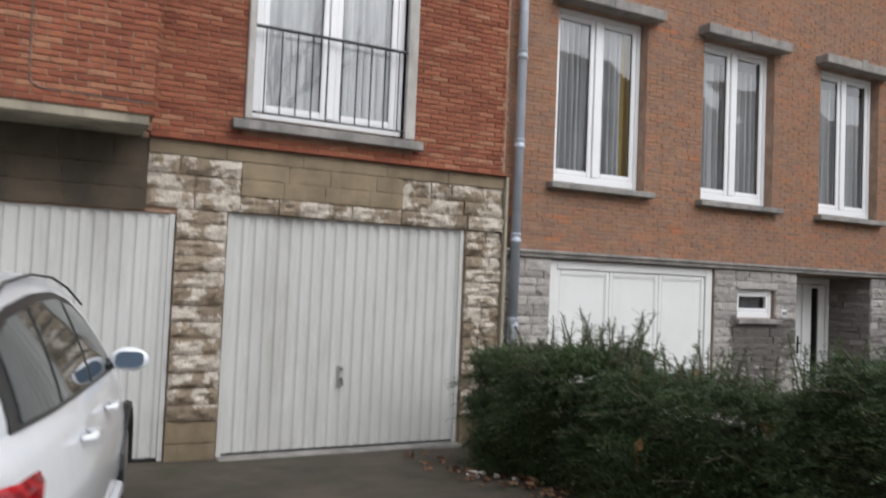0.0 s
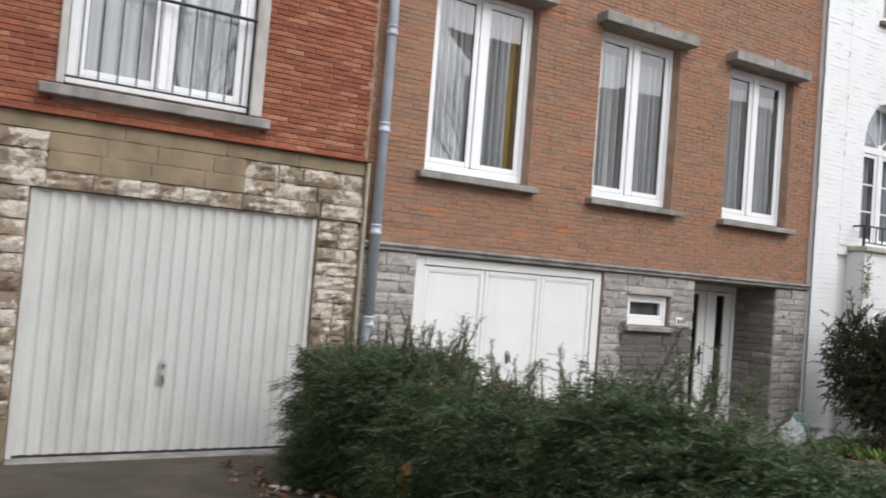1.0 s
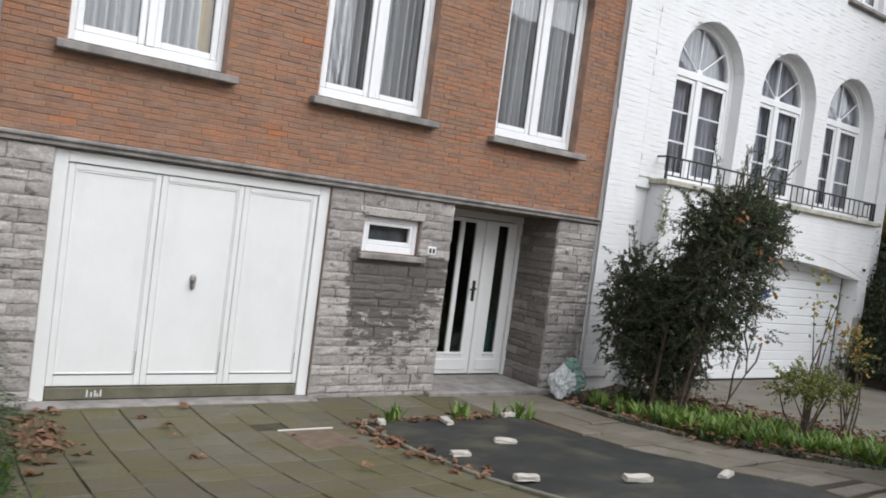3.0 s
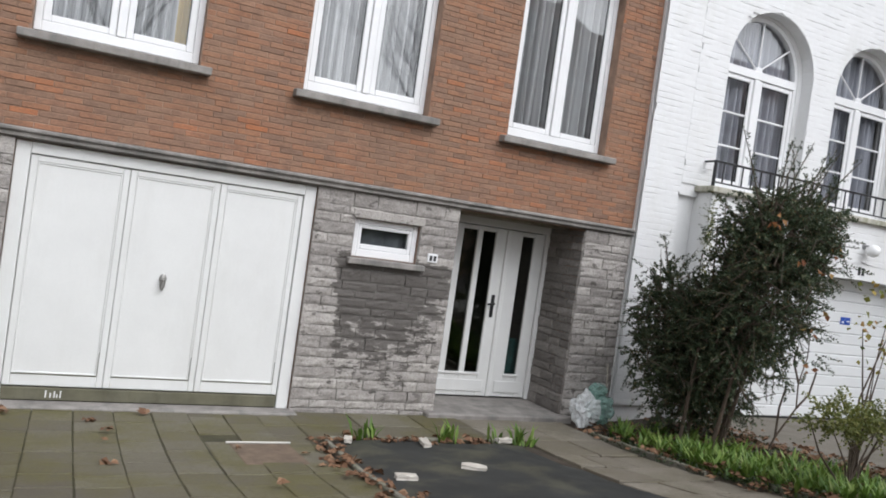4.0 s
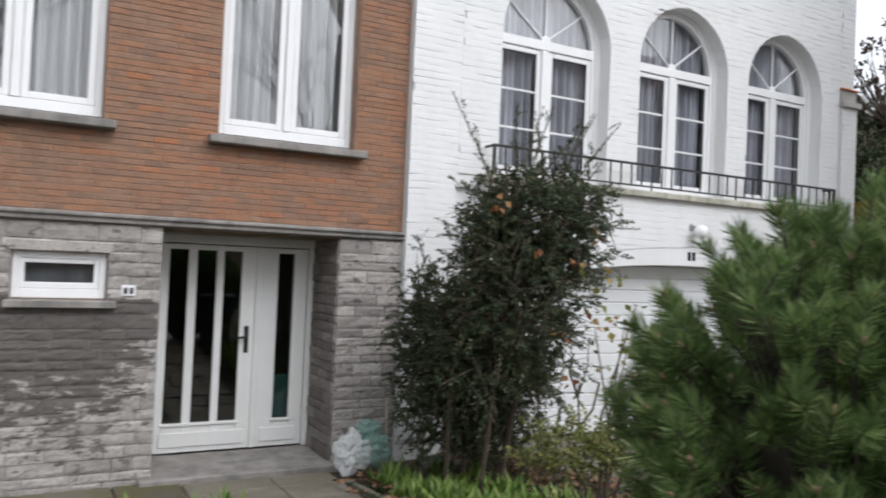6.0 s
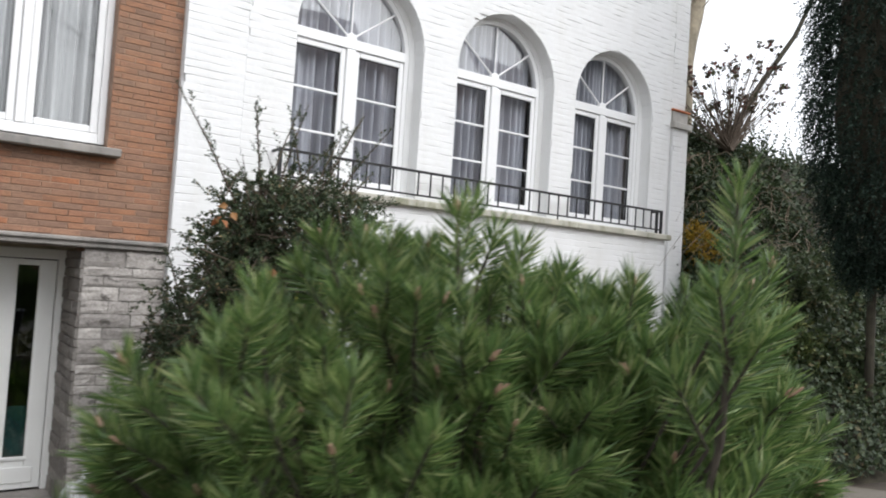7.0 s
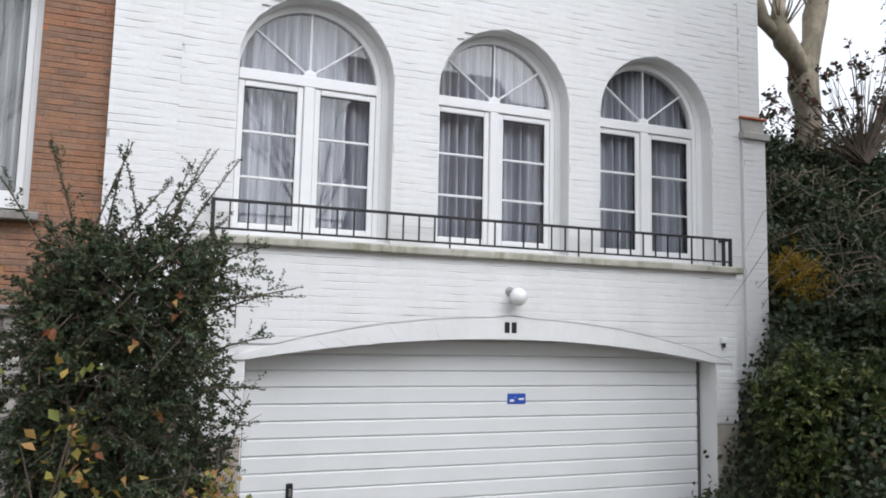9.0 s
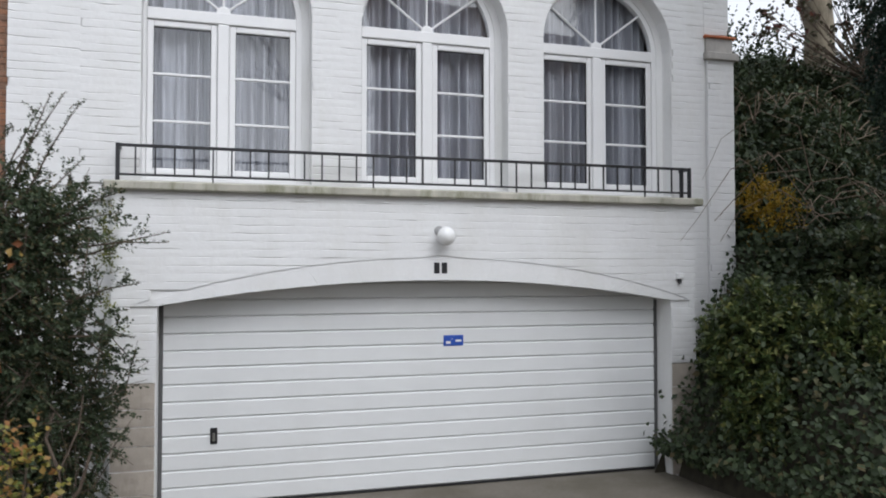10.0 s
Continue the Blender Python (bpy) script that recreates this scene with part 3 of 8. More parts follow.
# ---------------------------------------------------------------- house C: white painted brick
C_WIN = (9.435, 11.315, 13.12)
C_ARCH = [(xc + 0.048, 0.715, 2.94, 4.485, 0.715) for xc in C_WIN]
C_UP = [rect(xc - 0.5, xc + 0.5, 6.36, 7.9) for xc in (9.55, 11.35, 13.15)]
g = Geo()
wall_core(g, 8.30, 14.58, 2.80, 9.0, -0.070, 0.30, C_ARCH + C_UP)
wall_3 = tagged(part("wall_3", g, BRICK_WHITE), "white painted brick wall with three arched windows", "wall", kind="structure")
C_GAR = (11.325, 2.395, -1, 1.92, 0.205)
g = Geo()
wall_core(g, 8.58, 14.0, 0.0, 2.86, -0.290, 0.30, [C_GAR], steps=24)
wall_4 = tagged(part("wall_4", g, BRICK_WHITE), "projecting white painted brick garage front with a flat arch", "wall", kind="structure")


# ---------------------------------------------------------------- the buildings behind the facades, closed and dim inside
def shell(name, x0, x1, z1, depth, label):
    g = Geo()
    g.box(x0, depth, 0.0, x1, depth + 0.2, z1)
    g.box(x0 + 0.01, 0.36, 0.0, x0 + 0.13, depth, z1)
    g.box(x1 - 0.13, 0.36, 0.0, x1 - 0.01, depth, z1)
    g.box(x0 + 0.14, 0.36, 2.62, x1 - 0.14, depth, 2.78)
    g.box(x0 + 0.14, 0.36, 0.02, x1 - 0.14, depth, 0.12)
    g.box(x0 + 0.14, 0.36, 5.6, x1 - 0.14, depth, 5.75)
    tagged(part(name, g, INSIDE), label, "wall", kind="structure")


shell("wall_inner_1", -9.0, 0.93, 9.0, 7.0, "dim plastered inner walls of the red brick house")
shell("wall_inner_2", 0.94, 7.75, 9.0, 7.0, "dim plastered inner walls of the brown brick house")
shell("wall_inner_3", 7.77, 14.56, 9.0, 7.0, "dim plastered inner walls of the white house")
for k, (x0, x1) in enumerate(((-9.0, 0.93), (0.94, 7.75), (7.77, 14.58))):
    g = Geo()
    g.box(x0, -0.25, 9.0, x1, 7.2, 9.12)
    g.face((x0, -0.25, 9.12), (x1, -0.25, 9.12), (x1, 3.5, 11.6), (x0, 3.5, 11.6))
    g.face((x0, 3.5, 11.6), (x1, 3.5, 11.6), (x1, 7.2, 9.12), (x0, 7.2, 9.12))
    g.face((x0, -0.25, 9.12), (x0, 3.5, 11.6), (x0, 7.2, 9.12))
    g.face((x1, -0.25, 9.12), (x1, 7.2, 9.12), (x1, 3.5, 11.6))
    tagged(part("roof_%d" % (k + 1), g, ROOF), "dark tiled pitched roof above the terrace", "roof", kind="structure")


# ---------------------------------------------------------------- windows
def two_leaf_window(name, x0, x1, z0, z1, y, label, rail=0.055, sash=0.06, bottom=0.0):
    w = thing(name, label, "window", ((x0 + x1) / 2, y, z0), kind="structure")
    xo, zo = (x0 + x1) / 2, z0
    hw, h = (x1 - x0) / 2, z1 - z0
    g = Geo()
    ring(g, -hw, hw, 0, h, 0, 0.07, rail, 0.005, rail + bottom)
    part("window_frame", g, WHITE_PVC, w)
    g = Geo()
    g.box(-0.035, -0.012, rail + bottom, 0.035, 0.06, h - rail, 0.006)
    part("mullion", g, WHITE_PVC, w)
    for s in (-1, 1):
        a, b = sorted((s * 0.037, s * (hw - rail - 0.002)))
        g = Geo()
        ring(g, a, b, rail + bottom + 0.002, h - rail - 0.002, 0.008, 0.062, sash, 0.008)
        sh = part("sash", g, WHITE_PVC, w)
        g = Geo()
        g.box(a + sash - 0.004, 0.03, rail + bottom + sash - 0.004, b - sash + 0.004, 0.036, h - rail - sash + 0.004)
        p = part("pane", g, GLASS, sh)
        p.visible_shadow = False
        g = Geo()
        ring(g, a + sash - 0.003, b - sash + 0.003, rail + bottom + sash - 0.003, h - rail - sash + 0.003, 0.026, 0.042, 0.009, 0)
        part("gasket", g, BLACK_IRON, sh, "thin dark rubber gasket")
    return w


def stone_bar(name, x0, x1, y0, y1, z0, z1, mat, parent, slope=0.0, c=0.008):
    g = Geo()
    g.box(x0, y0, z0, x1, y1, z1, c)
    if slope:
        g.v = [(x, y, z - slope * (y1 - y) if z > (z0 + z1) / 2 else z) for x, y, z in g.v]
    ob = part(name, g, mat, parent)
    return ob


for i, (a, b, z) in enumerate(B_WINS):
    w = two_leaf_window("window_%d" % (i + 1), a + 0.003, b - 0.003, z, 5.112, 0.13, "white two-leaf window with bluestone sill and hood in brown brick", bottom=0.03)
    inv = w.matrix_world.inverted()
    for nm, geo in (("window_sill", (a - 0.09, b + 0.09, -0.11, 0.20, z - 0.110, z - 0.012)), ("hood", (a - 0.10, b + 0.13, -0.17, 0.02, 5.12, 5.24))):
        s = stone_bar(nm, *geo, BLUESTONE, w, 0.1 if nm == "window_sill" else 0.0)
        s.matrix_local = inv
    g = Geo()
    g.box((a + b) / 2 - 0.01, -0.178, 5.115, (a + b) / 2 + 0.12, -0.15, 5.27, 0.006)
    part("keystone", g, BLUESTONE, w).matrix_local = inv
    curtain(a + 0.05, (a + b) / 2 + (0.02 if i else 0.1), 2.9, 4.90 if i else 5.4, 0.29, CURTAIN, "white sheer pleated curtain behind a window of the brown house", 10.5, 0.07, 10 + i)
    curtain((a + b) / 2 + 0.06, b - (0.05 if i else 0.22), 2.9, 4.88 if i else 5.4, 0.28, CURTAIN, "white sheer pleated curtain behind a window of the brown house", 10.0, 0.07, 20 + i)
curtain(2.62, 2.84, 2.9, 5.4, 0.30, CURTAIN_YELLOW, "ochre curtain drawn aside behind a sheer one", 9, 0.02, 5)

# the window of house A with its stone surround and low rail
w = two_leaf_window("window_4", -1.795, -0.285, 3.36, 5.3, 0.05, "tall white two-leaf window with stone surround and iron rail", rail=0.075, sash=0.06)
inv = w.matrix_world.inverted()
for nm, geo in (("jamb_stone", (-1.865, -1.80, -0.05, 0.12, 3.33, 5.5)), ("jamb_stone", (-0.28, -0.17, -0.05, 0.12, 3.33, 5.5)), ("window_sill", (-1.98, -0.10, -0.12, 0.10, 3.22, 3.325))):
    stone_bar(nm, *geo, BLUESTONE if "sill" in nm else PALE_CAST, w, 0.08 if "sill" in nm else 0).matrix_local = inv
rail = thing("window_rail", "low black iron rail with thin bars across a tall window", "railing")
for z, r in ((4.20, 0.016), (3.40, 0.010)):
    g = Geo()
    g.tube([(-1.80, -0.03, z), (-0.27, -0.03, z)], r, 8)
    part("handrail" if z > 4 else "bottom_rail", g, BLACK_IRON, rail)
for k in range(10):
    x = -1.70 + k * 0.148
    g = Geo()
    g.tube([(x, -0.03, 3.40), (x, -0.03, 4.20)], 0.007, 6)
    part("bar", g, BLACK_IRON, rail)
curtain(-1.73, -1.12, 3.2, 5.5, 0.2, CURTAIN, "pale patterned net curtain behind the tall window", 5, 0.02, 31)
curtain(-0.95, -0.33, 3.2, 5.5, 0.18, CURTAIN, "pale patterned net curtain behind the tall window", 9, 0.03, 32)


def arch_pts(xc, half, spring, rise, n=20):
    rad = (half * half + rise * rise) / (2 * rise)
    a0 = math.asin(min(1, half / rad))
    if rise >= half - 1e-6:
        a0 = math.pi / 2
    return [(xc + rad * math.sin(-a0 + 2 * a0 * i / n), spring + rise - rad + rad * math.cos(-a0 + 2 * a0 * i / n)) for i in range(n + 1)]


def band(g, inner, outer, ya, yb):
    """A solid strip between two polylines of (x, z)."""
    n = len(inner)
    o = len(g.v)
    for (a, b), (c, d) in zip(inner, outer):
        g.v += [(a, ya, b), (c, ya, d), (c, yb, d), (a, yb, b)]
    for i in range(n - 1):
        for k in range(4):
            k2 = (k + 1) % 4
            g.f.append((o + i * 4 + k, o + i * 4 + k2, o + i * 4 + 4 + k2, o + i * 4 + 4 + k))
    g.f += [(o, o + 3, o + 2, o + 1), (o + 4 * n - 4, o + 4 * n - 3, o + 4 * n - 2, o + 4 * n - 1)]


def arched_window(name, xc, z0, spring, half, y, label):
    w = thing(name, label, "window", (xc, y, z0), kind="structure")
    sp = spring - z0
    g = Geo()
    inner = [(-half + 0.06, 0.0)] + arch_pts(0, half - 0.06, sp, half - 0.06) + [(half - 0.06, 0.0)]
    outer = [(-half, 0.0)] + arch_pts(0, half, sp, half) + [(half, 0.0)]
    band(g, inner, outer, 0, 0.07)
    g.box(-half + 0.06, 0, 0, half - 0.06, 0.07, 0.06, 0.005)
    part("window_frame", g, WHITE_PVC, w)
    g = Geo()
    g.box(-half + 0.06, -0.012, sp - 0.075, half - 0.06, 0.065, sp + 0.03, 0.008)
    part("transom", g, WHITE_PVC, w)
    g = Geo()
    g.box(-0.05, -0.014, 0.06, 0.05, 0.06, sp - 0.076, 0.008)
    part("mullion", g, WHITE_PVC, w)
    fan_z = sp + 0.03
    fan_r = half - 0.06
    for k, ang in enumerate((90, 38, 142)):
        c, s = math.cos(radians(ang)), math.sin(radians(ang))
        g = Geo()
        g.tube([(0.03 * c, 0.02, fan_z + 0.03 * s), (fan_r * c * 0.985, 0.02, fan_z + (fan_r - 0.03) * s)], 0.011, 6)
        part("fan_bar", g, WHITE_PVC, w)
    g = Geo()
    g.tube([(0, -0.004, fan_z), (0, 0.0, fan_z), (0, 0.05, fan_z)], [0.05, 0.062, 0.062], 16)
    part("fan_hub", g, WHITE_PVC, w)
    g = Geo()
    pts = arch_pts(0, fan_r + 0.01, sp, fan_r + 0.01, 16)
    for yy in (0.035, 0.041):
        o = len(g.v)
        g.v += [(a, yy, b) for a, b in pts]
        g.f.append(tuple(range(o, o + len(pts))) if yy > 0.04 else tuple(reversed(range(o, o + len(pts)))))
    p = part("pane", g, GLASS, w, "half-round fanlight pane")
    p.visible_shadow = False
    for s in (-1, 1):
        a, b = sorted((s * 0.052, s * (half - 0.062)))
        z1 = sp - 0.078
        g = Geo()
        ring(g, a, b, 0.062, z1, 0.006, 0.06, 0.055, 0.007)
        sh = part("sash", g, WHITE_PVC, w)
        a, b, lo, hi = a + 0.055, b - 0.055, 0.117, z1 - 0.055
        for k in range(3):
            za, zb = lo + (hi - lo) * k / 3, lo + (hi - lo) * (k + 1) / 3
            g = Geo()
            g.box(a - 0.004, 0.03, za, b + 0.004, 0.036, zb)
            p = part("pane", g, GLASS, sh)
            p.visible_shadow = False
            if k:
                g = Geo()
                g.box(a, 0.018, za - 0.011, b, 0.045, za + 0.011, 0.004)
                part("glazing_bar", g, WHITE_PVC, sh)
        g = Geo()
        ring(g, a - 0.003, b + 0.003, lo - 0.003, hi + 0.003, 0.024, 0.046, 0.008, 0)
        part("gasket", g, BLACK_IRON, sh, "thin dark rubber gasket")
    return w


for i, xc in enumerate(C_WIN):
    w = arched_window("window_%d" % (i + 5), xc, 2.985, 4.475, 0.70, 0.09, "white round-headed casement window with fanlight bars in white brick")
    g = Geo()
    inner = [(-0.69, 0.0)] + arch_pts(0, 0.69, 1.49, 0.69) + [(0.69, 0.0)]
    outer = [(0.048 - 0.75, 0.0)] + arch_pts(0.048, 0.75, 1.50, 0.75) + [(0.048 + 0.75, 0.0)]
    band(g, inner, outer, -0.012, 0.05)
    part("reveal_lining", g, BRICK_WHITE, w)
    g = Geo()
    g.box(-0.70, -0.17, -0.045, 0.76, 0.08, -0.003, 0.006)
    part("window_sill", g, WHITE_PAINT, w)
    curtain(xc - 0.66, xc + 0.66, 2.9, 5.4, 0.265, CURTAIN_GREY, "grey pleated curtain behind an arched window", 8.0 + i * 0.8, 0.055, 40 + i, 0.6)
for i, (xc, half, z0, sp, ri) in enumerate(C_UP):
    w = two_leaf_window("window_%d" % (i + 8), xc - half, xc + half, z0 + 0.03, sp, 0.02, "small white two-leaf upper window with stone sill")
    stone_bar("window_sill", xc - half - 0.1, xc + half + 0.1, -0.16, 0.05, z0 - 0.06, z0 + 0.02, BLUESTONE, w, 0.1).matrix_local = w.matrix_world.inverted()
    curtain(xc - half + 0.03, xc + half - 0.03, z0, sp, 0.2, CURTAIN, "white net curtain behind an upper window", 8, 0.02, 60 + i)

# small window beside the entrance
w = thing("window_11", "small white plastic window with a stone sill", "window", (4.795, 0.05, 1.615), kind="structure")
g = Geo()
ring(g, -0.338, 0.338, 0.0, 0.37, 0, 0.07, 0.055, 0.006, 0.075)
part("window_frame", g, WHITE_PVC, w)
g = Geo()
ring(g, -0.282, 0.282, 0.076, 0.314, 0.008, 0.06, 0.035, 0.006, 0.05)
sh = part("sash", g, WHITE_PVC, w)
g = Geo()
g.box(-0.25, 0.03, 0.12, 0.25, 0.036, 0.285)
part("pane", g, GLASS, sh).visible_shadow = False
stone_bar("lintel", 4.42, 5.17, -0.022, 0.012, 1.987, 2.075, STONE_GREY, w).matrix_local = w.matrix_world.inverted()
stone_bar("window_sill", 4.41, 5.21, -0.08, 0.05, 1.545, 1.605, BLUESTONE, w).matrix_local = w.matrix_world.inverted()
# added dark sheet: the dimness of the room is put into its colour
curtain(4.46, 5.13, 1.6, 2.0, 0.16, plain("dim_room_fill", (0.10, 0.11, 0.12), 0.9, vary=0.2, scale=8), "dark sheet standing in for the dim room behind the small window", 5, 0.01, 77)

# ---------------------------------------------------------------- string course, pipe, ledges
g = Geo()
g.box(0.94, -0.05, 2.232, 7.757, 0.01, 2.285, 0.008)
g.box(0.94, -0.075, 2.272, 7.757, 0.01, 2.312, 0.012)
tagged(part("trim_1", g, BLUESTONE), "weathered bluestone string course across the brown facade", "trim", kind="structure")
g = Geo()
g.box(8.52, -0.37, 2.862, 14.06, -0.01, 2.935, 0.012)
tagged(part("trim_2", g, MOSSY_LEDGE), "mossy pale stone ledge under the balcony rail", "trim", kind="structure")
g = Geo()
g.box(0.900, -0.09, 0.25, 0.935, 0.0, 3.07, 0.008)
tagged(part("trim_3", g, CONCRETE), "narrow grey rendered strip at the party wall", "trim", kind="structure")

pipe = thing("drainpipe", "blue-grey painted zinc drainpipe with collars fixed to the wall", "drainpipe", (1.035, -0.10, 0.1))
g = Geo()
g.tube([(0, 0, 1.45), (0, 0, 8.8)], 0.05, 16)
part("pipe", g, ZINC, pipe, smooth=True)
g = Geo()
g.tube([(-0.01, 0.0, 0.0), (-0.01, 0.0, 1.44)], 0.056, 16)
part("lower_pipe", g, plain("cast_iron_grey", (0.17, 0.18, 0.19), 0.6, 0.3, vary=0.2), pipe, "cast iron foot pipe", smooth=True)
for z in (1.42, 2.32, 3.33, 4.3, 5.4, 6.5, 7.6):
    g = Geo()
    g.tube([(0, 0, z - 0.055), (0, 0, z - 0.05), (0, 0, z - 0.02), (0, 0, z - 0.015), (0, 0, z + 0.03), (0, 0, z + 0.035), (0, 0, z + 0.05)], [0.052, 0.062, 0.062, 0.055, 0.055, 0.063, 0.052], 16)
    c = part("collar", g, ZINC, pipe, smooth=True)
    g = Geo()
    g.box(-0.012, 0.04, z - 0.01, 0.012, 0.11, z + 0.01)
    part("bracket", g, ZINC, c)

# ---------------------------------------------------------------- garage doors
def ribbed_door(x0, x1, z0, z1, y, label, handle_x=None, pitch=0.1105):
    d = thing("garage_door", label, "garage door", ((x0 + x1) / 2, y, z0), group="ribbed garage doors")
    hw, h = (x1 - x0) / 2, z1 - z0
    g = Geo()
    prof, x = [], -hw + 0.05
    while x < hw - 0.05:
        for dx, dy in ((0, 0), (pitch * 0.34, 0), (pitch * 0.55, 0.02), (pitch * 0.78, 0.02), (pitch * 0.985, 0)):
            if x + dx < hw - 0.05:
                prof.append((x + dx, dy))
        x += pitch
    prof.append((hw - 0.05, 0))
    n = len(prof)
    for z in (0.03, h - 0.02):
        g.v += [(a, b, z) for a, b in prof]
    g.v += [(a, 0.03, 0.03) for a, b in prof] + [(a, 0.03, h - 0.02) for a, b in prof]
    for i in range(n - 1):
        g.f += [(i, i + 1, n + i + 1, n + i), (3 * n + i, 3 * n + i + 1, 2 * n + i + 1, 2 * n + i), (2 * n + i, 2 * n + i + 1, i + 1, i)]
    part("panel", g, CREAM_METAL, d)
    g = Geo()
    g.box(-hw + 0.004, -0.02, 0.0, -hw + 0.05, 0.06, h, 0.004)
    g.box(hw - 0.05, -0.02, 0.0, hw - 0.004, 0.06, h, 0.004)
    g.box(-hw + 0.05, 0.0, h - 0.02, hw - 0.05, 0.06, h, 0.004)
    part("door_frame", g, CREAM_METAL, d)
    g = Geo()
    g.box(-hw + 0.05, 0.002, 0.0, hw - 0.05, 0.04, 0.028, 0.004)
    part("bottom_seal", g, BLACK_IRON, d, "dark rubber bottom seal")
    if handle_x is not None:
        g = Geo()
        g.box(handle_x - 0.025, -0.014, 0.60, handle_x + 0.025, 0.0, 0.82, 0.005)
        hd = part("handle_plate", g, plain("zinc_plate", (0.50, 0.50, 0.48), 0.4, 0.5, vary=0.2, bumps=0.1), d, "pale zinc handle plate")
        g = Geo()
        g.tube([(handle_x, -0.012, 0.68), (handle_x, -0.045, 0.68), (handle_x + 0.01, -0.05, 0.62)], 0.011, 8)
        g.tube([(handle_x, -0.014, 0.77), (handle_x, -0.03, 0.77)], 0.016, 10)
        part("handle", g, STEEL, hd)
    return d


ribbed_door(-1.962, 0.468, 0.275, 2.465, 0.02, "cream painted ribbed metal up-and-over garage door", -0.10 + 0.03)
ribbed_door(-5.19, -2.405, 0.275, 2.415, 0.02, "cream painted ribbed metal garage door behind the parked car")

g = Geo()
g.box(-1.96, -0.15, 0.15, 0.465, 0.035, 0.284, 0.01)
tagged(part("threshold", g, BLUESTONE), "grey stone threshold under the ribbed garage door", "threshold", kind="structure")

gd = thing("wooden_garage_door", "white painted three-panel wooden garage door with green-stained kickboard", "garage door", (2.805, 0.05, 0.10))
g = Geo()
for a, b in ((-1.24, -1.13), (1.13, 1.24)):
    g.box(a, -0.02, 0.0, b, 0.08, 2.115, 0.006)
g.box(-1.13, -0.02, 2.02, 1.13, 0.08, 2.115, 0.006)
part("door_frame", g, WHITE_PAINT, gd)
for k, (a, b) in enumerate(((-1.125, -0.377), (-0.373, 0.373), (0.377, 1.125))):
    g = Geo()
    g.box(a, 0.012, 0.135, b, 0.05, 2.015, 0.004)
    lf = part("leaf", g, WHITE_PAINT, gd)
    g = Geo()
    ring(g, a, b, 0.135, 2.015, 0.0, 0.03, 0.052, 0.006, 0.10)
    part("stile_frame", g, WHITE_PAINT, lf)
    g = Geo()
    ring(g, a + 0.053, b - 0.053, 0.236, 1.962, 0.004, 0.02, 0.016, 0.005)
    part("moulding", g, WHITE_PAINT, lf)
    # dark strips for the grime and the shadow gap at the moulding
    g = Geo()
    g.box(a + 0.056, -0.003, 0.2305, b - 0.056, 0.010, 0.2355)
    g.box(b - 0.0535, -0.002, 0.236, b - 0.0505, 0.006, 0.44)
    part("grime_shadow_edge", g, KICK, lf, "grimy cracked lower edge of the panel with its shadow gap drawn dark")
g = Geo()
g.box(-1.125, -0.012, 0.02, 1.125, 0.05, 0.125, 0.006)
kb = part("kickboard", g, KICK, gd, "green-stained bottom board")
g = Geo()
for k, (x, zt) in enumerate(((-0.80, 0.105), (-0.765, 0.085), (-0.735, 0.10), (-0.715, 0.075), (-0.69, 0.105))):
    g.box(x, -0.0145, 0.045, x + 0.011, -0.0125, zt)
part("paint_drips", g, WHITE_PAINT, kb, "white paint drips")
g = Geo()
bm = bmesh.new()
bmesh.ops.create_uvsphere(bm, u_segments=16, v_segments=10, radius=1.0)
for v in bm.verts:
    v.co = Vector((-0.005 + 0.030 * v.co.x * (1.15 if v.co.z > 0 else 0.8), 0.004 + 0.018 * v.co.y, 1.085 + 0.075 * v.co.z))
g.take(bm)
hp = part("handle_plate", g, STEEL, gd, "dark worn lock plate")
g = Geo()
g.tube([(-0.005, -0.01, 1.10), (-0.005, -0.05, 1.10), (-0.01, -0.055, 1.03)], 0.012, 8)
part("handle", g, STEEL, hp)
g = Geo()
g.box(1.50, -0.16, 0.0, 4.10, 0.045, 0.118, 0.012)
tagged(part("threshold", g, BLUESTONE), "long bluestone threshold in front of a garage", "threshold", kind="structure")

sd = thing("sectional_garage_door", "wide white sectional garage door with horizontal boards", "garage door", (11.325, -0.02, 0.2))
zc, k = 0.02, 0
while zc < 1.95:
    g = Geo()
    h = 0.142
    g.v += [(-2.39, 0.0, zc), (2.39, 0.0, zc), (2.39, -0.012, zc + 0.012), (-2.39, -0.012, zc + 0.012), (2.39, -0.012, zc + h - 0.012), (-2.39, -0.012, zc + h - 0.012), (2.39, 0.0, zc + h), (-2.39, 0.0, zc + h), (-2.39, 0.04, zc), (2.39, 0.04, zc), (2.39, 0.04, zc + h), (-2.39, 0.04, zc + h)]
    g.f += [(0, 1, 2, 3), (3, 2, 4, 5), (5, 4, 6, 7), (9, 8, 11, 10), (8, 9, 1, 0), (7, 6, 10, 11), (0, 3, 5, 7, 11, 8), (1, 9, 10, 6, 4, 2)]
    part("board", g, CGARAGE, sd)
    zc += h + 0.003
g = Geo()
g.box(-2.394, -0.02, 0.0, -2.36, 0.05, 2.0, 0.003)
g.box(2.36, -0.02, 0.0, 2.394, 0.05, 2.0, 0.003)
part("guide_rail", g, plain("grey_rubber", (0.09, 0.09, 0.09), 0.7), sd, "dark rubber-edged guide rails")
g = Geo()
g.box(-2.36, -0.01, -0.01, 2.36, 0.035, 0.018, 0.003)
part("bottom_seal", g, BLACK_IRON, sd, "black rubber bottom seal")
g = Geo()
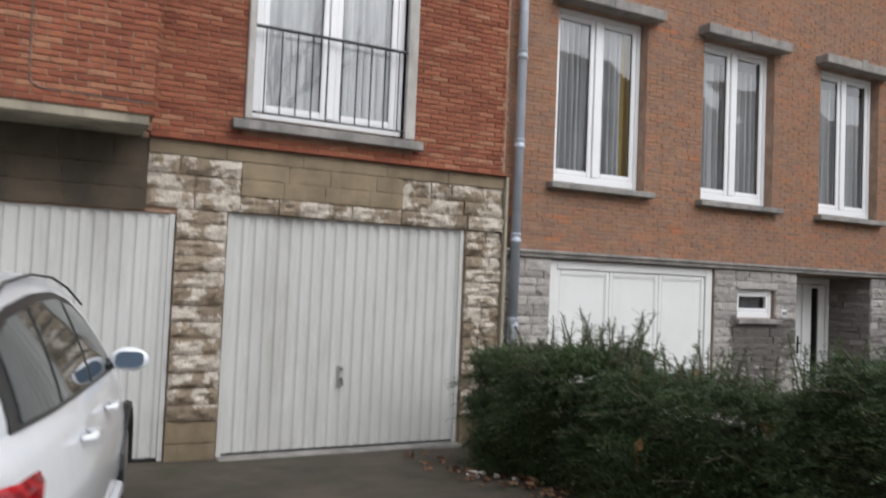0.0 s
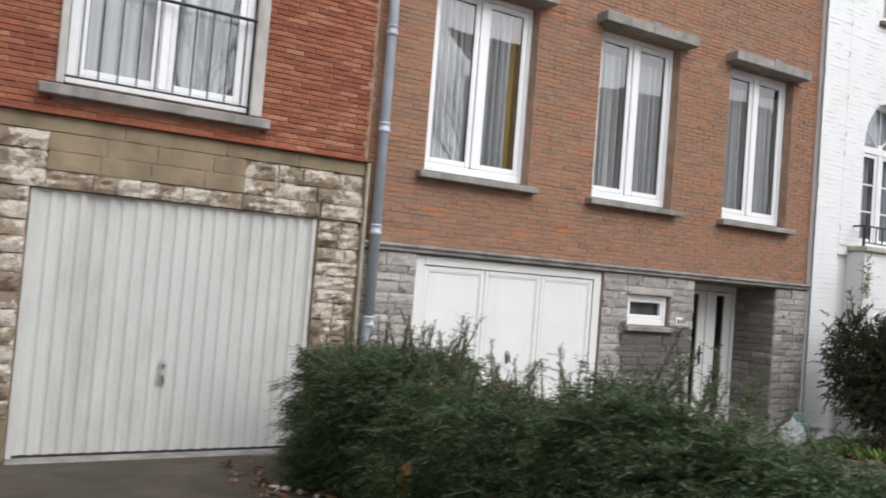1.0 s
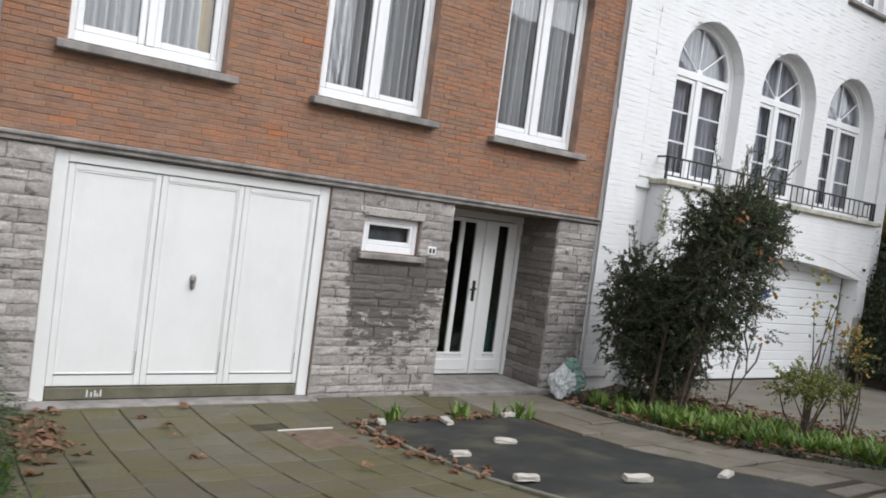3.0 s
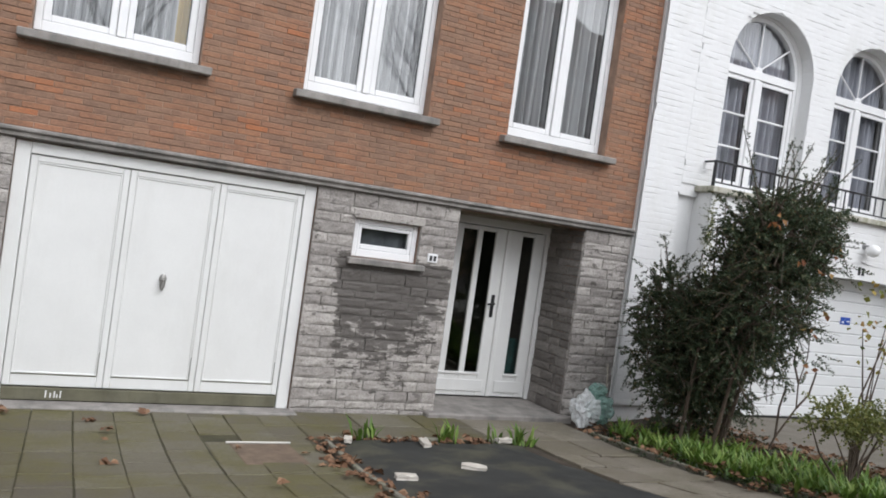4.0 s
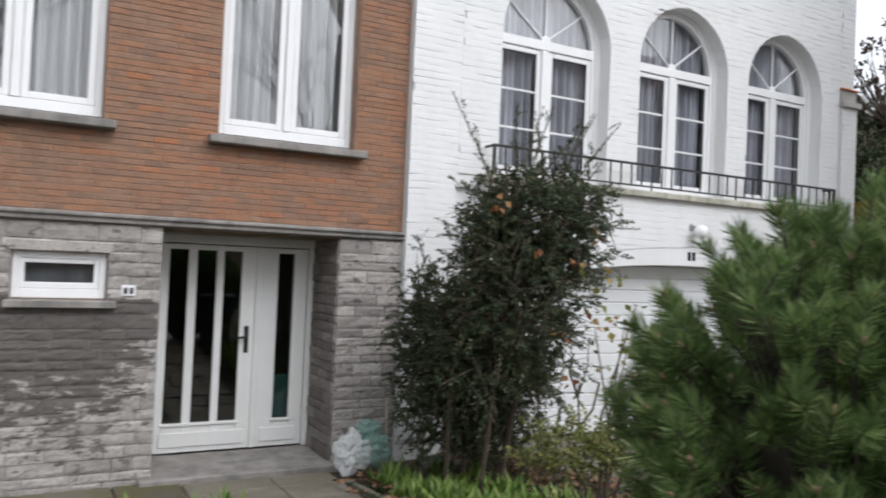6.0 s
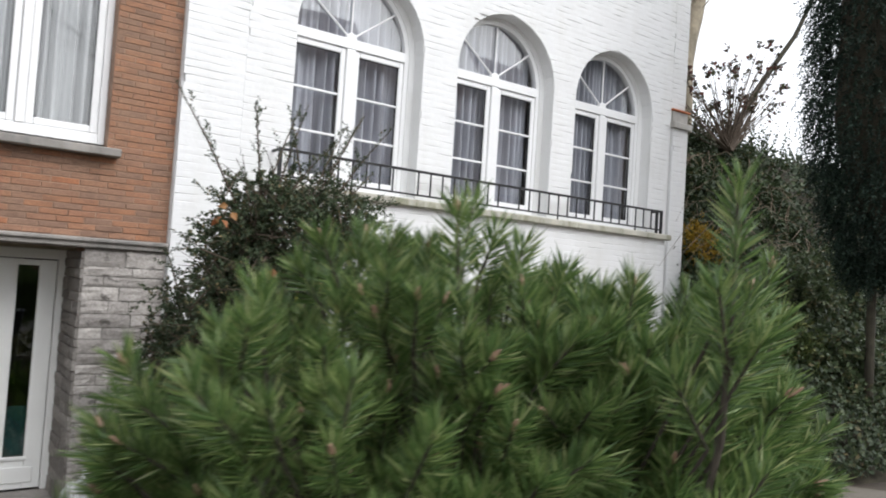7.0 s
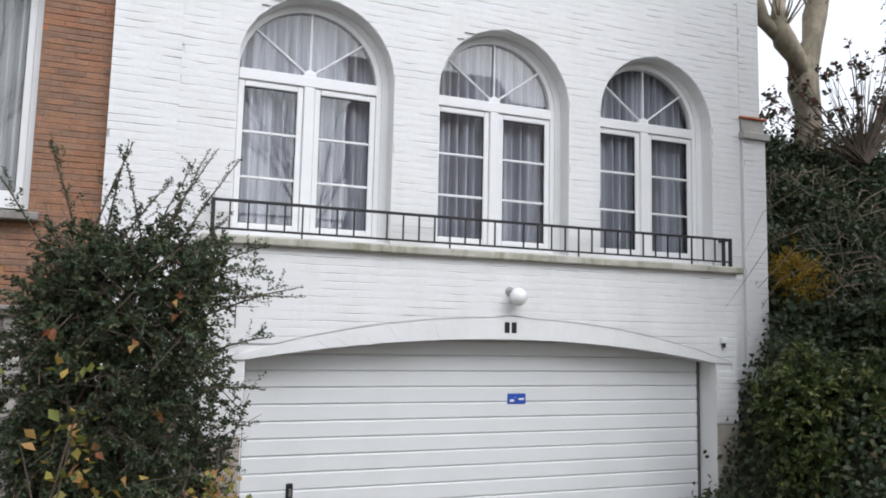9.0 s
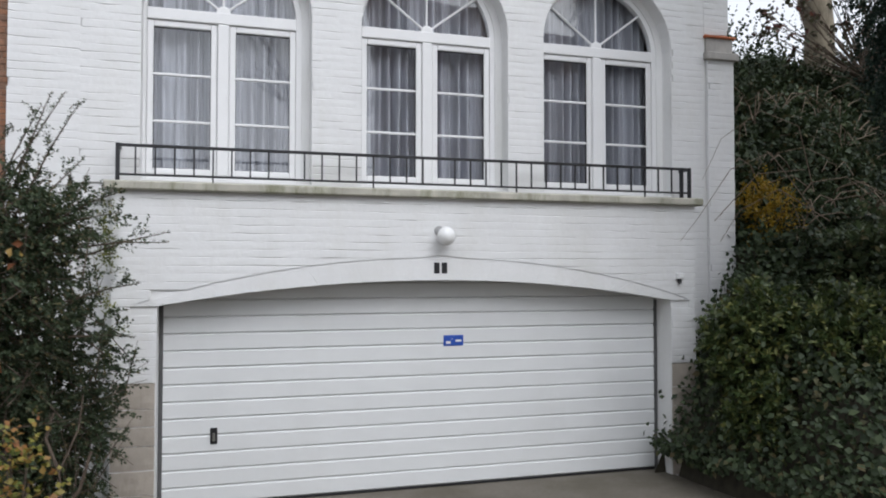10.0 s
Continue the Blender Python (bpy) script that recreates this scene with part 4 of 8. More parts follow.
g.box(-1.972, -0.022, 0.52, -1.912, -0.008, 0.66, 0.006)
hp = part("handle_plate", g, BLACK_IRON, sd, "black handle plate")
g = Geo()
g.tube([(-1.942, -0.015, 0.56), (-1.942, -0.05, 0.56), (-1.942, -0.05, 0.62)], 0.012, 8)
part("handle", g, STEEL, hp)

# notice on the sectional door: a blue plate with plain white bars
sg = thing("notice_plate", "small blue enamel no-parking notice with white bars", "sign", (11.54, -0.034, 1.555))
g = Geo()
g.box(-0.098, -0.006, -0.05, 0.098, 0.0, 0.05, 0.003)
part("plate", g, SIGN_BLUE, sg)
for a, b, c, d in ((-0.075, -0.03, -0.03, -0.005), (-0.02, 0.01, -0.012, 0.018), (0.02, -0.012, 0.075, 0.006)):
    g = Geo()
    g.box(a, -0.010, min(b, d), c, -0.0062, max(b, d))
    part("white_bar", g, SIGN_WHITE, sg)
for at, wd in (((5.30, -0.022, 1.69), 0.05), ):
    np_ = thing("number_plate", "small white enamel plate with dark bars beside the entrance", "sign", at)
    g = Geo()
    g.box(-0.055, -0.008, -0.045, 0.055, 0.02, 0.045, 0.005)
    part("plate", g, SIGN_WHITE, np_)
    for x in (-0.022, 0.022):
        g = Geo()
        g.box(x - 0.014, -0.011, -0.025, x + 0.014, -0.0085, 0.025)
        part("dark_bar", g, BLACK_IRON, np_)
np_ = thing("wall_numerals", "two dark metal bars where house numerals are fixed", "sign", (11.335, -0.300, 2.235))
for x in (-0.036, 0.036):
    g = Geo()
    g.box(x - 0.026, -0.012, -0.05, x + 0.026, 0.004, 0.05, 0.004)
    part("dark_bar", g, BLACK_IRON, np_)

lamp = thing("wall_lamp", "white globe wall lamp with a short arm, unlit", "lamp", (11.32, -0.30, 2.53))
g = Geo()
g.tube([(0, 0.015, 0.04), (0, -0.01, 0.04), (0, -0.012, 0.04)], [0.045, 0.045, 0.02], 16)
g.tube([(0, -0.005, 0.04), (0.0, -0.06, 0.05), (0.03, -0.10, 0.03)], 0.011, 8)
part("bracket", g, plain("grey_metal", (0.35, 0.35, 0.35), 0.4, 0.6), lamp)
bm = bmesh.new()
bmesh.ops.create_uvsphere(bm, u_segments=24, v_segments=14, radius=0.083)
g = Geo()
g.take(bm, Matrix.Translation((0.035, -0.12, -0.01)))
part("globe", g, LAMP_WHITE, lamp, "white opal glass globe", smooth=True)

# ---------------------------------------------------------------- entrance of house B
g = Geo()
g.box(5.44, -0.13, -0.02, 7.20, 0.69, 0.148, 0.012)
tagged(part("doorstep", g, BLUESTONE), "wide bluestone doorstep in a recessed entrance", "step", kind="structure")
g = Geo()
g.box(5.555, 0.32, 2.20, 7.115, 0.85, 2.60)
tagged(part("ceiling", g, CONCRETE), "rough rendered ceiling of the entrance recess", "ceiling", kind="structure")
g = Geo()
g.box(7.13, 0.325, 0.05, 7.30, 0.85, 2.62)
wall_5 = tagged(part("wall_5", g, MORTAR_STONE), "grey split-stone side wall of the entrance recess", "wall", kind="structure")
g = Geo()
g.box(5.38, 0.325, 0.05, 5.545, 0.85, 2.62)
tagged(part("wall_6", g, MORTAR_STONE), "dim side wall of the entrance recess", "wall", kind="structure")

dr = thing("door_1", "white painted front door with tall narrow glass strips and side light", "door", (6.33, 0.68, 0.15), kind="structure")
g = Geo()
g.box(-0.78, -0.03, 0.0, -0.705, 0.06, 2.05, 0.006)
g.box(0.72, -0.03, 0.0, 0.785, 0.06, 2.05, 0.006)
g.box(-0.705, -0.03, 1.965, 0.72, 0.06, 2.05, 0.006)
part("door_frame", g, WHITE_PAINT, dr)


def glazed_leaf(name, x0, x1, strips, parent, label=""):
    g = Geo()
    xs = [x0] + [v for s in strips for v in s] + [x1]
    for a, b in zip(xs[::2], xs[1::2]):
        g.box(a, 0.0, 0.012, b, 0.05, 1.955, 0.006)
    for a, b in strips:
        g.box(a, 0.002, 0.014, b, 0.048, 0.28, 0.0)
        g.box(a, 0.002, 1.905, b, 0.048, 1.953, 0.0)
    g.box(x0 + 0.06, -0.012, 0.06, x1 - 0.06, 0.002, 0.20, 0.008)
    g.box(strips[0][0] - 0.02, -0.015, 0.255, strips[-1][1] + 0.02, 0.004, 0.285, 0.006)
    lf = part(name, g, WHITE_PAINT, parent, label)
    for a, b in strips:
        g = Geo()
        g.box(a - 0.003, 0.022, 0.275, b + 0.003, 0.028, 1.91)
        p = part("pane", g, DARK_GLASS, lf)
        p.visible_shadow = False
    return lf


leaf = glazed_leaf("door_leaf", -0.70, 0.205, ((-0.61, -0.44), (-0.36, -0.18), (-0.11, 0.06)), dr)
side = glazed_leaf("side_light", 0.235, 0.715, ((0.42, 0.58),), dr)
g = Geo()
g.box(0.195, -0.025, 0.012, 0.25, 0.02, 1.955, 0.008)
part("cover_strip", g, WHITE_PAINT, dr)
g = Geo()
g.box(0.105, -0.012, 0.93, 0.150, 0.0, 1.19, 0.006)
hp = part("handle_plate", g, BLACK_IRON, leaf, "dark bronze handle plate")
g = Geo()
g.tube([(0.127, -0.01, 1.09), (0.127, -0.055, 1.09), (0.09, -0.06, 1.085), (0.04, -0.058, 1.08)], 0.012, 8)
part("handle", g, BLACK_IRON, hp)

tc = thing("teal_cloth", "teal cloth hanging low behind the glass of the side light", "cloth", (6.84, 0.80, 0.42))
g = Geo()
for k in range(9):
    g.v += [(-0.12 + 0.03 * k, 0.012 * math.sin(k * 1.9), z) for z in (0.0, 0.2, 0.42)]
    g.v += [(-0.12 + 0.03 * k, 0.012 * math.sin(k * 1.9) + 0.006, z) for z in (0.0, 0.2, 0.42)]
for k in range(8):
    for q in (0, 1):
        g.f += [(k * 6 + q, k * 6 + 6 + q, k * 6 + 7 + q, k * 6 + 1 + q), (k * 6 + 4 + q, k * 6 + 10 + q, k * 6 + 9 + q, k * 6 + 3 + q)]
part("fold", g, plain("teal_fabric", (0.10, 0.33, 0.34), 0.8, vary=0.3, scale=14, bumps=0), tc, smooth=True)

# ---------------------------------------------------------------- balcony rail of house C
rl = thing("balcony_rail", "low black iron balcony rail with plain balusters on a stone ledge", "railing", (0, -0.255, 0))
for z, r in ((3.235, 0.017), (2.995, 0.012)):
    g = Geo()
    g.box(8.60, -r, z - r * 0.7, 13.985, r, z + r * 0.7, 0.004)
    part("handrail" if z > 3.1 else "bottom_rail", g, BLACK_IRON, rl)
k = 0
x = 8.75
while x < 13.85:
    if abs((x - 8.6) % 1.345) > 0.06:
        g = Geo()
        low = 2.93 if k % 9 == 4 else 2.995
        g.box(x - 0.0065, -0.0065, low, x + 0.0065, 0.0065, 3.235)
        part("baluster", g, BLACK_IRON, rl)
    x += 0.152
    k += 1
for x in (8.615, 13.88, 13.97):
    g = Geo()
    g.box(x - 0.016, -0.016, 2.93, x + 0.016, 0.016, 3.25, 0.004)
    part("post", g, BLACK_IRON, rl)
for x in (8.615, 13.97):
    g = Geo()
    g.box(x - 0.012, 0.012, 3.222, x + 0.012, 0.19, 3.246, 0.003)
    part("return_rail", g, BLACK_IRON, rl)

# ---------------------------------------------------------------- the projecting bay of house A
g = Geo()
wall_core(g, -9.0, -2.70, 3.135, 9.0, -0.61, 0.0, [])
bay = tagged(part("wall_7", g, MORTAR_RED), "projecting red brick bay carried over the garages", "wall", kind="structure")
g = Geo()
g.box(-9.0, -0.60, 3.058, -4.155, 0.0, 3.133, 0.006)
g.box(-4.145, -0.60, 3.058, -2.72, 0.0, 3.133, 0.006)
tagged(part("trim_4", g, CONCRETE), "stained concrete slab under the brick bay", "trim", kind="structure")
cable = thing("cable", "thin grey cable clipped round the foot of the brick bay", "cable")
g = Geo()
g.tube([(-3.58, -0.622, 8.5), (-3.58, -0.624, 5.0), (-3.575, -0.622, 3.36), (-3.56, -0.622, 3.27), (-3.48, -0.622, 3.235), (-3.1, -0.624, 3.23), (-2.69, -0.622, 3.225), (-2.685, -0.55, 3.22), (-2.685, -0.02, 3.2)], 0.007, 6)
part("wire", g, plain("brown_cable", (0.13, 0.085, 0.065), 0.6), cable)
g = Geo()
g.box(-2.66, -0.10, 3.062, 0.93, 0.0, 3.082, 0.004)
tagged(part("trim_5", g, BRICK_RED), "thin brick ledge above the stone garage front", "trim", kind="structure")

g = Geo()
g.box(-2.698, -0.14, 3.09, -2.655, -0.065, 8.8, 0.008)
tagged(part("trim_9", g, plain("rusty_brown_paint", (0.20, 0.095, 0.06), 0.7, vary=0.25, scale=6, bumps=0.2)), "rust-brown strip in the corner of the brick bay", "trim", kind="structure")

# ---------------------------------------------------------------- right edge of house C
g = Geo()
wall_core(g, 14.0, 14.30, 0.0, 2.80, -0.07, 0.30, [])
wall_8 = tagged(part("wall_8", g, BRICK_WHITE), "white painted brick return beside the garage", "wall", kind="structure")
g = Geo()
wall_core(g, 14.30, 14.62, 0.0, 4.42, -0.10, 0.30, [])
wall_9 = tagged(part("wall_9", g, BRICK_WHITE), "white painted brick pier with a tiled cap", "wall", kind="structure")
g = Geo()
g.box(14.27, -0.16, 4.422, 14.66, 0.30, 4.50, 0.006)
tagged(part("trim_6", g, PALE_CAST), "grey stone cap of the white pier", "trim", kind="structure")
g = Geo()
g.box(14.27, -0.13, 4.66, 14.65, 0.30, 4.682, 0.006)
tagged(part("trim_7", g, TERRACOTTA), "terracotta tile on top of the white pier", "trim", kind="structure")
g = Geo()
g.box(14.30, -0.10, 4.502, 14.62, 0.30, 4.658)
tagged(part("trim_8", g, PALE_CAST), "grey block under the terracotta tile", "trim", kind="structure")
g = Geo()
wall_core(g, 7.757, 8.298, 0.0, 9.0, -0.038, 0.30, [])
wall_10 = tagged(part("wall_10", g, BRICK_WHITE), "white painted brick strip next to the brown house", "wall", kind="structure")
g = Geo()
wall_core(g, 8.30, 8.578, 0.0, 2.80, -0.02, 0.30, [])
wall_11 = tagged(part("wall_11", g, BRICK_WHITE), "white painted brick return of the garage front", "wall", kind="structure")

# small fittings of the white front
se = thing("outdoor_sensor", "small pale plastic sensor box on the white wall", "sensor", (13.80, -0.305, 2.16))
g = Geo()
g.box(-0.035, -0.045, -0.03, 0.035, 0.0, 0.03, 0.006)
part("housing", g, LAMP_WHITE, se)
g = Geo()
g.tube([(0, -0.02, -0.03), (0, -0.03, -0.075)], [0.022, 0.016], 10)
part("eye", g, BLACK_IRON, se)
cn = thing("cane", "thin pale cane leaning at the stone pier", "cane", (7.62, -0.16, 0.1))
g = Geo()
g.tube([(0, 0, 0.0), (0.01, 0.05, 0.35), (0.02, 0.10, 0.66)], 0.008, 6)
part("stick", g, plain("pale_wood", (0.5, 0.45, 0.38), 0.8), cn)


# ---------------------------------------------------------------- foliage helpers
def leaf_material(name, stops, rough=0.5, spec=0.4, through=0.25, dull=0.4):
    m, nt, b = nodes_of(name)
    wn_ = nt.nodes.new("ShaderNodeTexWhiteNoise")
    wn_.noise_dimensions = '1D'
    nt.links.new(math_node(nt, 'MULTIPLY', piece_random(nt), 731.1), wn_.inputs["W"])
    col = ramp(nt, wn_.outputs["Value"], stops)
    big = noise_tex(nt, place(nt), 2.2, 4, 0.6)
    col = mixc(nt, ramp(nt, big, [(0.35, (dull,) * 3), (0.62, (0, 0, 0))]), col, tuple(c * 0.6 for c in stops[0][1]))
    nt.links.new(col, b.inputs["Base Color"])
    b.inputs["Roughness"].default_value = rough
    b.inputs["Specular IOR Level"].default_value = spec
    tr = nt.nodes.new("ShaderNodeBsdfTranslucent")
    nt.links.new(col, tr.inputs["Color"])
    mx = nt.nodes.new("ShaderNodeMixShader")
    mx.inputs[0].default_value = through
    nt.links.new(b.outputs[0], mx.inputs[1])
    nt.links.new(tr.outputs[0], mx.inputs[2])
    nt.links.new(mx.outputs[0], nt.nodes["Material Output"].inputs["Surface"])
    return m


def np_mesh(name, verts, tris, mat):
    me = bpy.data.meshes.new(name)
    nv, nf = len(verts), len(tris)
    me.vertices.add(nv)
    me.vertices.foreach_set("co", np.asarray(verts, dtype=np.float32).ravel())
    me.loops.add(nf * 3)
    me.loops.foreach_set("vertex_index", np.asarray(tris, dtype=np.int32).ravel())
    me.polygons.add(nf)
    me.polygons.foreach_set("loop_start", np.arange(0, nf * 3, 3, dtype=np.int32))
    me.materials.append(mat)
    me.update(calc_edges=True)
    return me


def unit(a):
    return a / np.maximum(np.linalg.norm(a, axis=-1, keepdims=True), 1e-9)


def leaves(P, D, N, L, W, fold=0.15):
    """Folded pointed leaves at P along D with the face towards N: vertices and triangles."""
    D = unit(D)
    S = unit(np.cross(D, N))
    N = np.cross(S, D)
    L, W = np.broadcast_to(L, len(P))[:, None], np.broadcast_to(W, len(P))[:, None]
    mid = P + D * L * 0.45
    V = np.stack([P, mid + S * W / 2 + N * W * fold, P + D * L - N * L * 0.08, mid - S * W / 2 + N * W * fold], 1)
    k = np.arange(len(P))[:, None] * 4
    T = np.concatenate([k + np.array([[0, 1, 2]]), k + np.array([[0, 2, 3]])], 1).reshape(-1, 3)
    return V.reshape(-1, 3), T


def needles(P, D, L, W, rs):
    """Thin tapered needles: one narrow kite each."""
    D = unit(D)
    S = unit(np.cross(D, rs.normal(size=P.shape)))
    L, W = np.broadcast_to(L, len(P))[:, None], np.broadcast_to(W, len(P))[:, None]
    V = np.stack([P - S * W * 0.3, P + D * L * 0.55 + S * W * 0.5, P + D * L, P + D * L * 0.5 - S * W * 0.5], 1)
    k = np.arange(len(P))[:, None] * 4
    T = np.concatenate([k + np.array([[0, 1, 2]]), k + np.array([[0, 2, 3]])], 1).reshape(-1, 3)
    return V.reshape(-1, 3), T


def join(parts):
    Vs, Ts, n = [], [], 0
    for V, T in parts:
        Vs.append(V)
        Ts.append(T + n)
        n += len(V)
    return np.concatenate(Vs), np.concatenate(Ts)


def shoots(O, D, length, count, rs, leaf_len, leaf_wid, spread=0.9, droop=0.15, flat=False, kind="leaf", bend=None):
    """Leaves set along straight or drooping shoots that start at O and run along D."""
    n = len(O)
    D = unit(D)
    length = np.broadcast_to(length, n)
    s = np.tile(np.linspace(0.08, 1.0, count), n)
    i = np.repeat(np.arange(n), count)
    sl = s * length[i]
    P = O[i] + D[i] * sl[:, None]
    P[:, 2] -= droop * sl * s
    side = unit(np.cross(D, np.array([0, 0, 1.0]) + 0.3 * rs.normal(size=(n, 3))))[i]
    if flat:
        sign = np.where(np.arange(len(P)) % 2 == 0, 1.0, -1.0)[:, None]
        LD = D[i] * 0.55 + side * sign * spread + 0.15 * rs.normal(size=P.shape)
    else:
        a = rs.uniform(0, 2 * np.pi, len(P))
        up = np.cross(side, D[i])
        LD = D[i] * 0.6 + (side * np.cos(a)[:, None] + up * np.sin(a)[:, None]) * spread + 0.2 * rs.normal(size=P.shape)
    ll = leaf_len * rs.uniform(0.7, 1.2, len(P)) * (1.0 - 0.35 * s ** 3)
    if kind == "needle":
        return needles(P, LD, ll, leaf_wid, rs)
    return leaves(P, LD, np.array([0, 0, 1.0]) + 0.6 * rs.normal(size=P.shape) - 0.3 * D[i], ll, leaf_wid * rs.uniform(0.8, 1.2, len(P)))


BARK = plain("grey_brown_bark", (0.10, 0.075, 0.055), 0.9, vary=0.35, scale=12, bumps=0.8, grain=60)
YEW = leaf_material("yew_needles", [(0, (0.038, 0.066, 0.028)), (0.5, (0.066, 0.108, 0.044)), (0.85, (0.108, 0.155, 0.064)), (1, (0.19, 0.21, 0.095))], 0.42, 0.5, 0.35)
SHRUB = leaf_material("small_dark_leaves", [(0, (0.040, 0.060, 0.032)), (0.5, (0.064, 0.092, 0.046)), (0.85, (0.105, 0.130, 0.072)), (1, (0.20, 0.15, 0.07))], 0.55, 0.35, 0.25)
PINE = leaf_material("pine_needles", [(0, (0.064, 0.118, 0.036)), (0.5, (0.114, 0.192, 0.056)), (0.82, (0.225, 0.312, 0.100)), (1, (0.38, 0.41, 0.19))], 0.38, 0.5, 0.4, 0.3)
IVY = leaf_material("ivy_leaves", [(0, (0.024, 0.038, 0.016)), (0.5, (0.040, 0.061, 0.026)), (0.9, (0.068, 0.092, 0.040)), (1, (0.14, 0.11, 0.05))], 0.55, 0.35, 0.22)
LAUREL = leaf_material("laurel_leaves", [(0, (0.040, 0.066, 0.024)), (0.5, (0.080, 0.112, 0.036)), (0.85, (0.15, 0.172, 0.056)), (1, (0.28, 0.28, 0.09))], 0.36, 0.5, 0.3)
GRASSY = leaf_material("strap_leaves", [(0, (0.085, 0.165, 0.026)), (0.6, (0.175, 0.290, 0.050)), (1, (0.30, 0.38, 0.10))], 0.45, 0.4, 0.25)
OLIVE = leaf_material("olive_leaves", [(0, (0.095, 0.115, 0.034)), (0.6, (0.175, 0.195, 0.055)), (1, (0.27, 0.26, 0.08))], 0.5, 0.3, 0.25)
YELLOW = leaf_material("yellow_leaves", [(0, (0.22, 0.13, 0.01)), (0.6, (0.38, 0.24, 0.02)), (1, (0.30, 0.24, 0.05))], 0.55, 0.3, 0.3)
AUTUMN = leaf_material("autumn_leaves", [(0, (0.16, 0.06, 0.025)), (0.4, (0.30, 0.12, 0.05)), (0.7, (0.36, 0.20, 0.08)), (1, (0.40, 0.30, 0.08))], 0.6, 0.3, 0.25)
ROSE = leaf_material("rose_leaves", [(0, (0.10, 0.13, 0.03)), (0.35, (0.26, 0.26, 0.05)), (0.6, (0.42, 0.30, 0.07)), (0.85, (0.38, 0.15, 0.07)), (1, (0.45, 0.40, 0.12))], 0.5, 0.35, 0.3)
CLIMBER = leaf_material("climber_leaves", [(0, (0.05, 0.035, 0.03)), (0.5, (0.075, 0.085, 0.04)), (0.8, (0.10, 0.045, 0.04)), (1, (0.18, 0.07, 0.05))], 0.5, 0.4, 0.25)
DRY_LEAF = leaf_material("fallen_leaves", [(0, (0.12, 0.062, 0.036)), (0.5, (0.225, 0.125, 0.072)), (1, (0.33, 0.205, 0.125))], 0.7, 0.25, 0.1)
EVERGREEN = leaf_material("evergreen_leaves", [(0, (0.048, 0.072, 0.034)), (0.5, (0.082, 0.112, 0.050)), (0.85, (0.13, 0.16, 0.078)), (1, (0.24, 0.19, 0.10))], 0.36, 0.5, 0.3)
# Near-black brown for the shade inside foliage; also on bank soil and dark wood.
SHADE = plain("shade_core", (0.040, 0.035, 0.023), 1.0, vary=0.4, scale=10, bumps=0.6, grain=30)
CYPRESS = leaf_material("cypress_sprays", [(0, (0.009, 0.021, 0.015)), (0.7, (0.019, 0.039, 0.026)), (1, (0.033, 0.057, 0.033))], 0.6, 0.3, 0.1)


def blob(g, c, r, seed, lump=0.12, seg=14):
    """A lumpy closed core that hides what lies behind the foliage."""
    bm = bmesh.new()
    bmesh.ops.create_uvsphere(bm, u_segments=seg, v_segments=seg // 2 + 2, radius=1.0)
    for v in bm.verts:
        k = 1 + lump * noise.noise(v.co * 2.3 + Vector((seed, 0, 0)))
        v.co = Vector((c[0] + v.co.x * r[0] * k, c[1] + v.co.y * r[1] * k, c[2] + v.co.z * r[2] * k))
    g.take(bm)


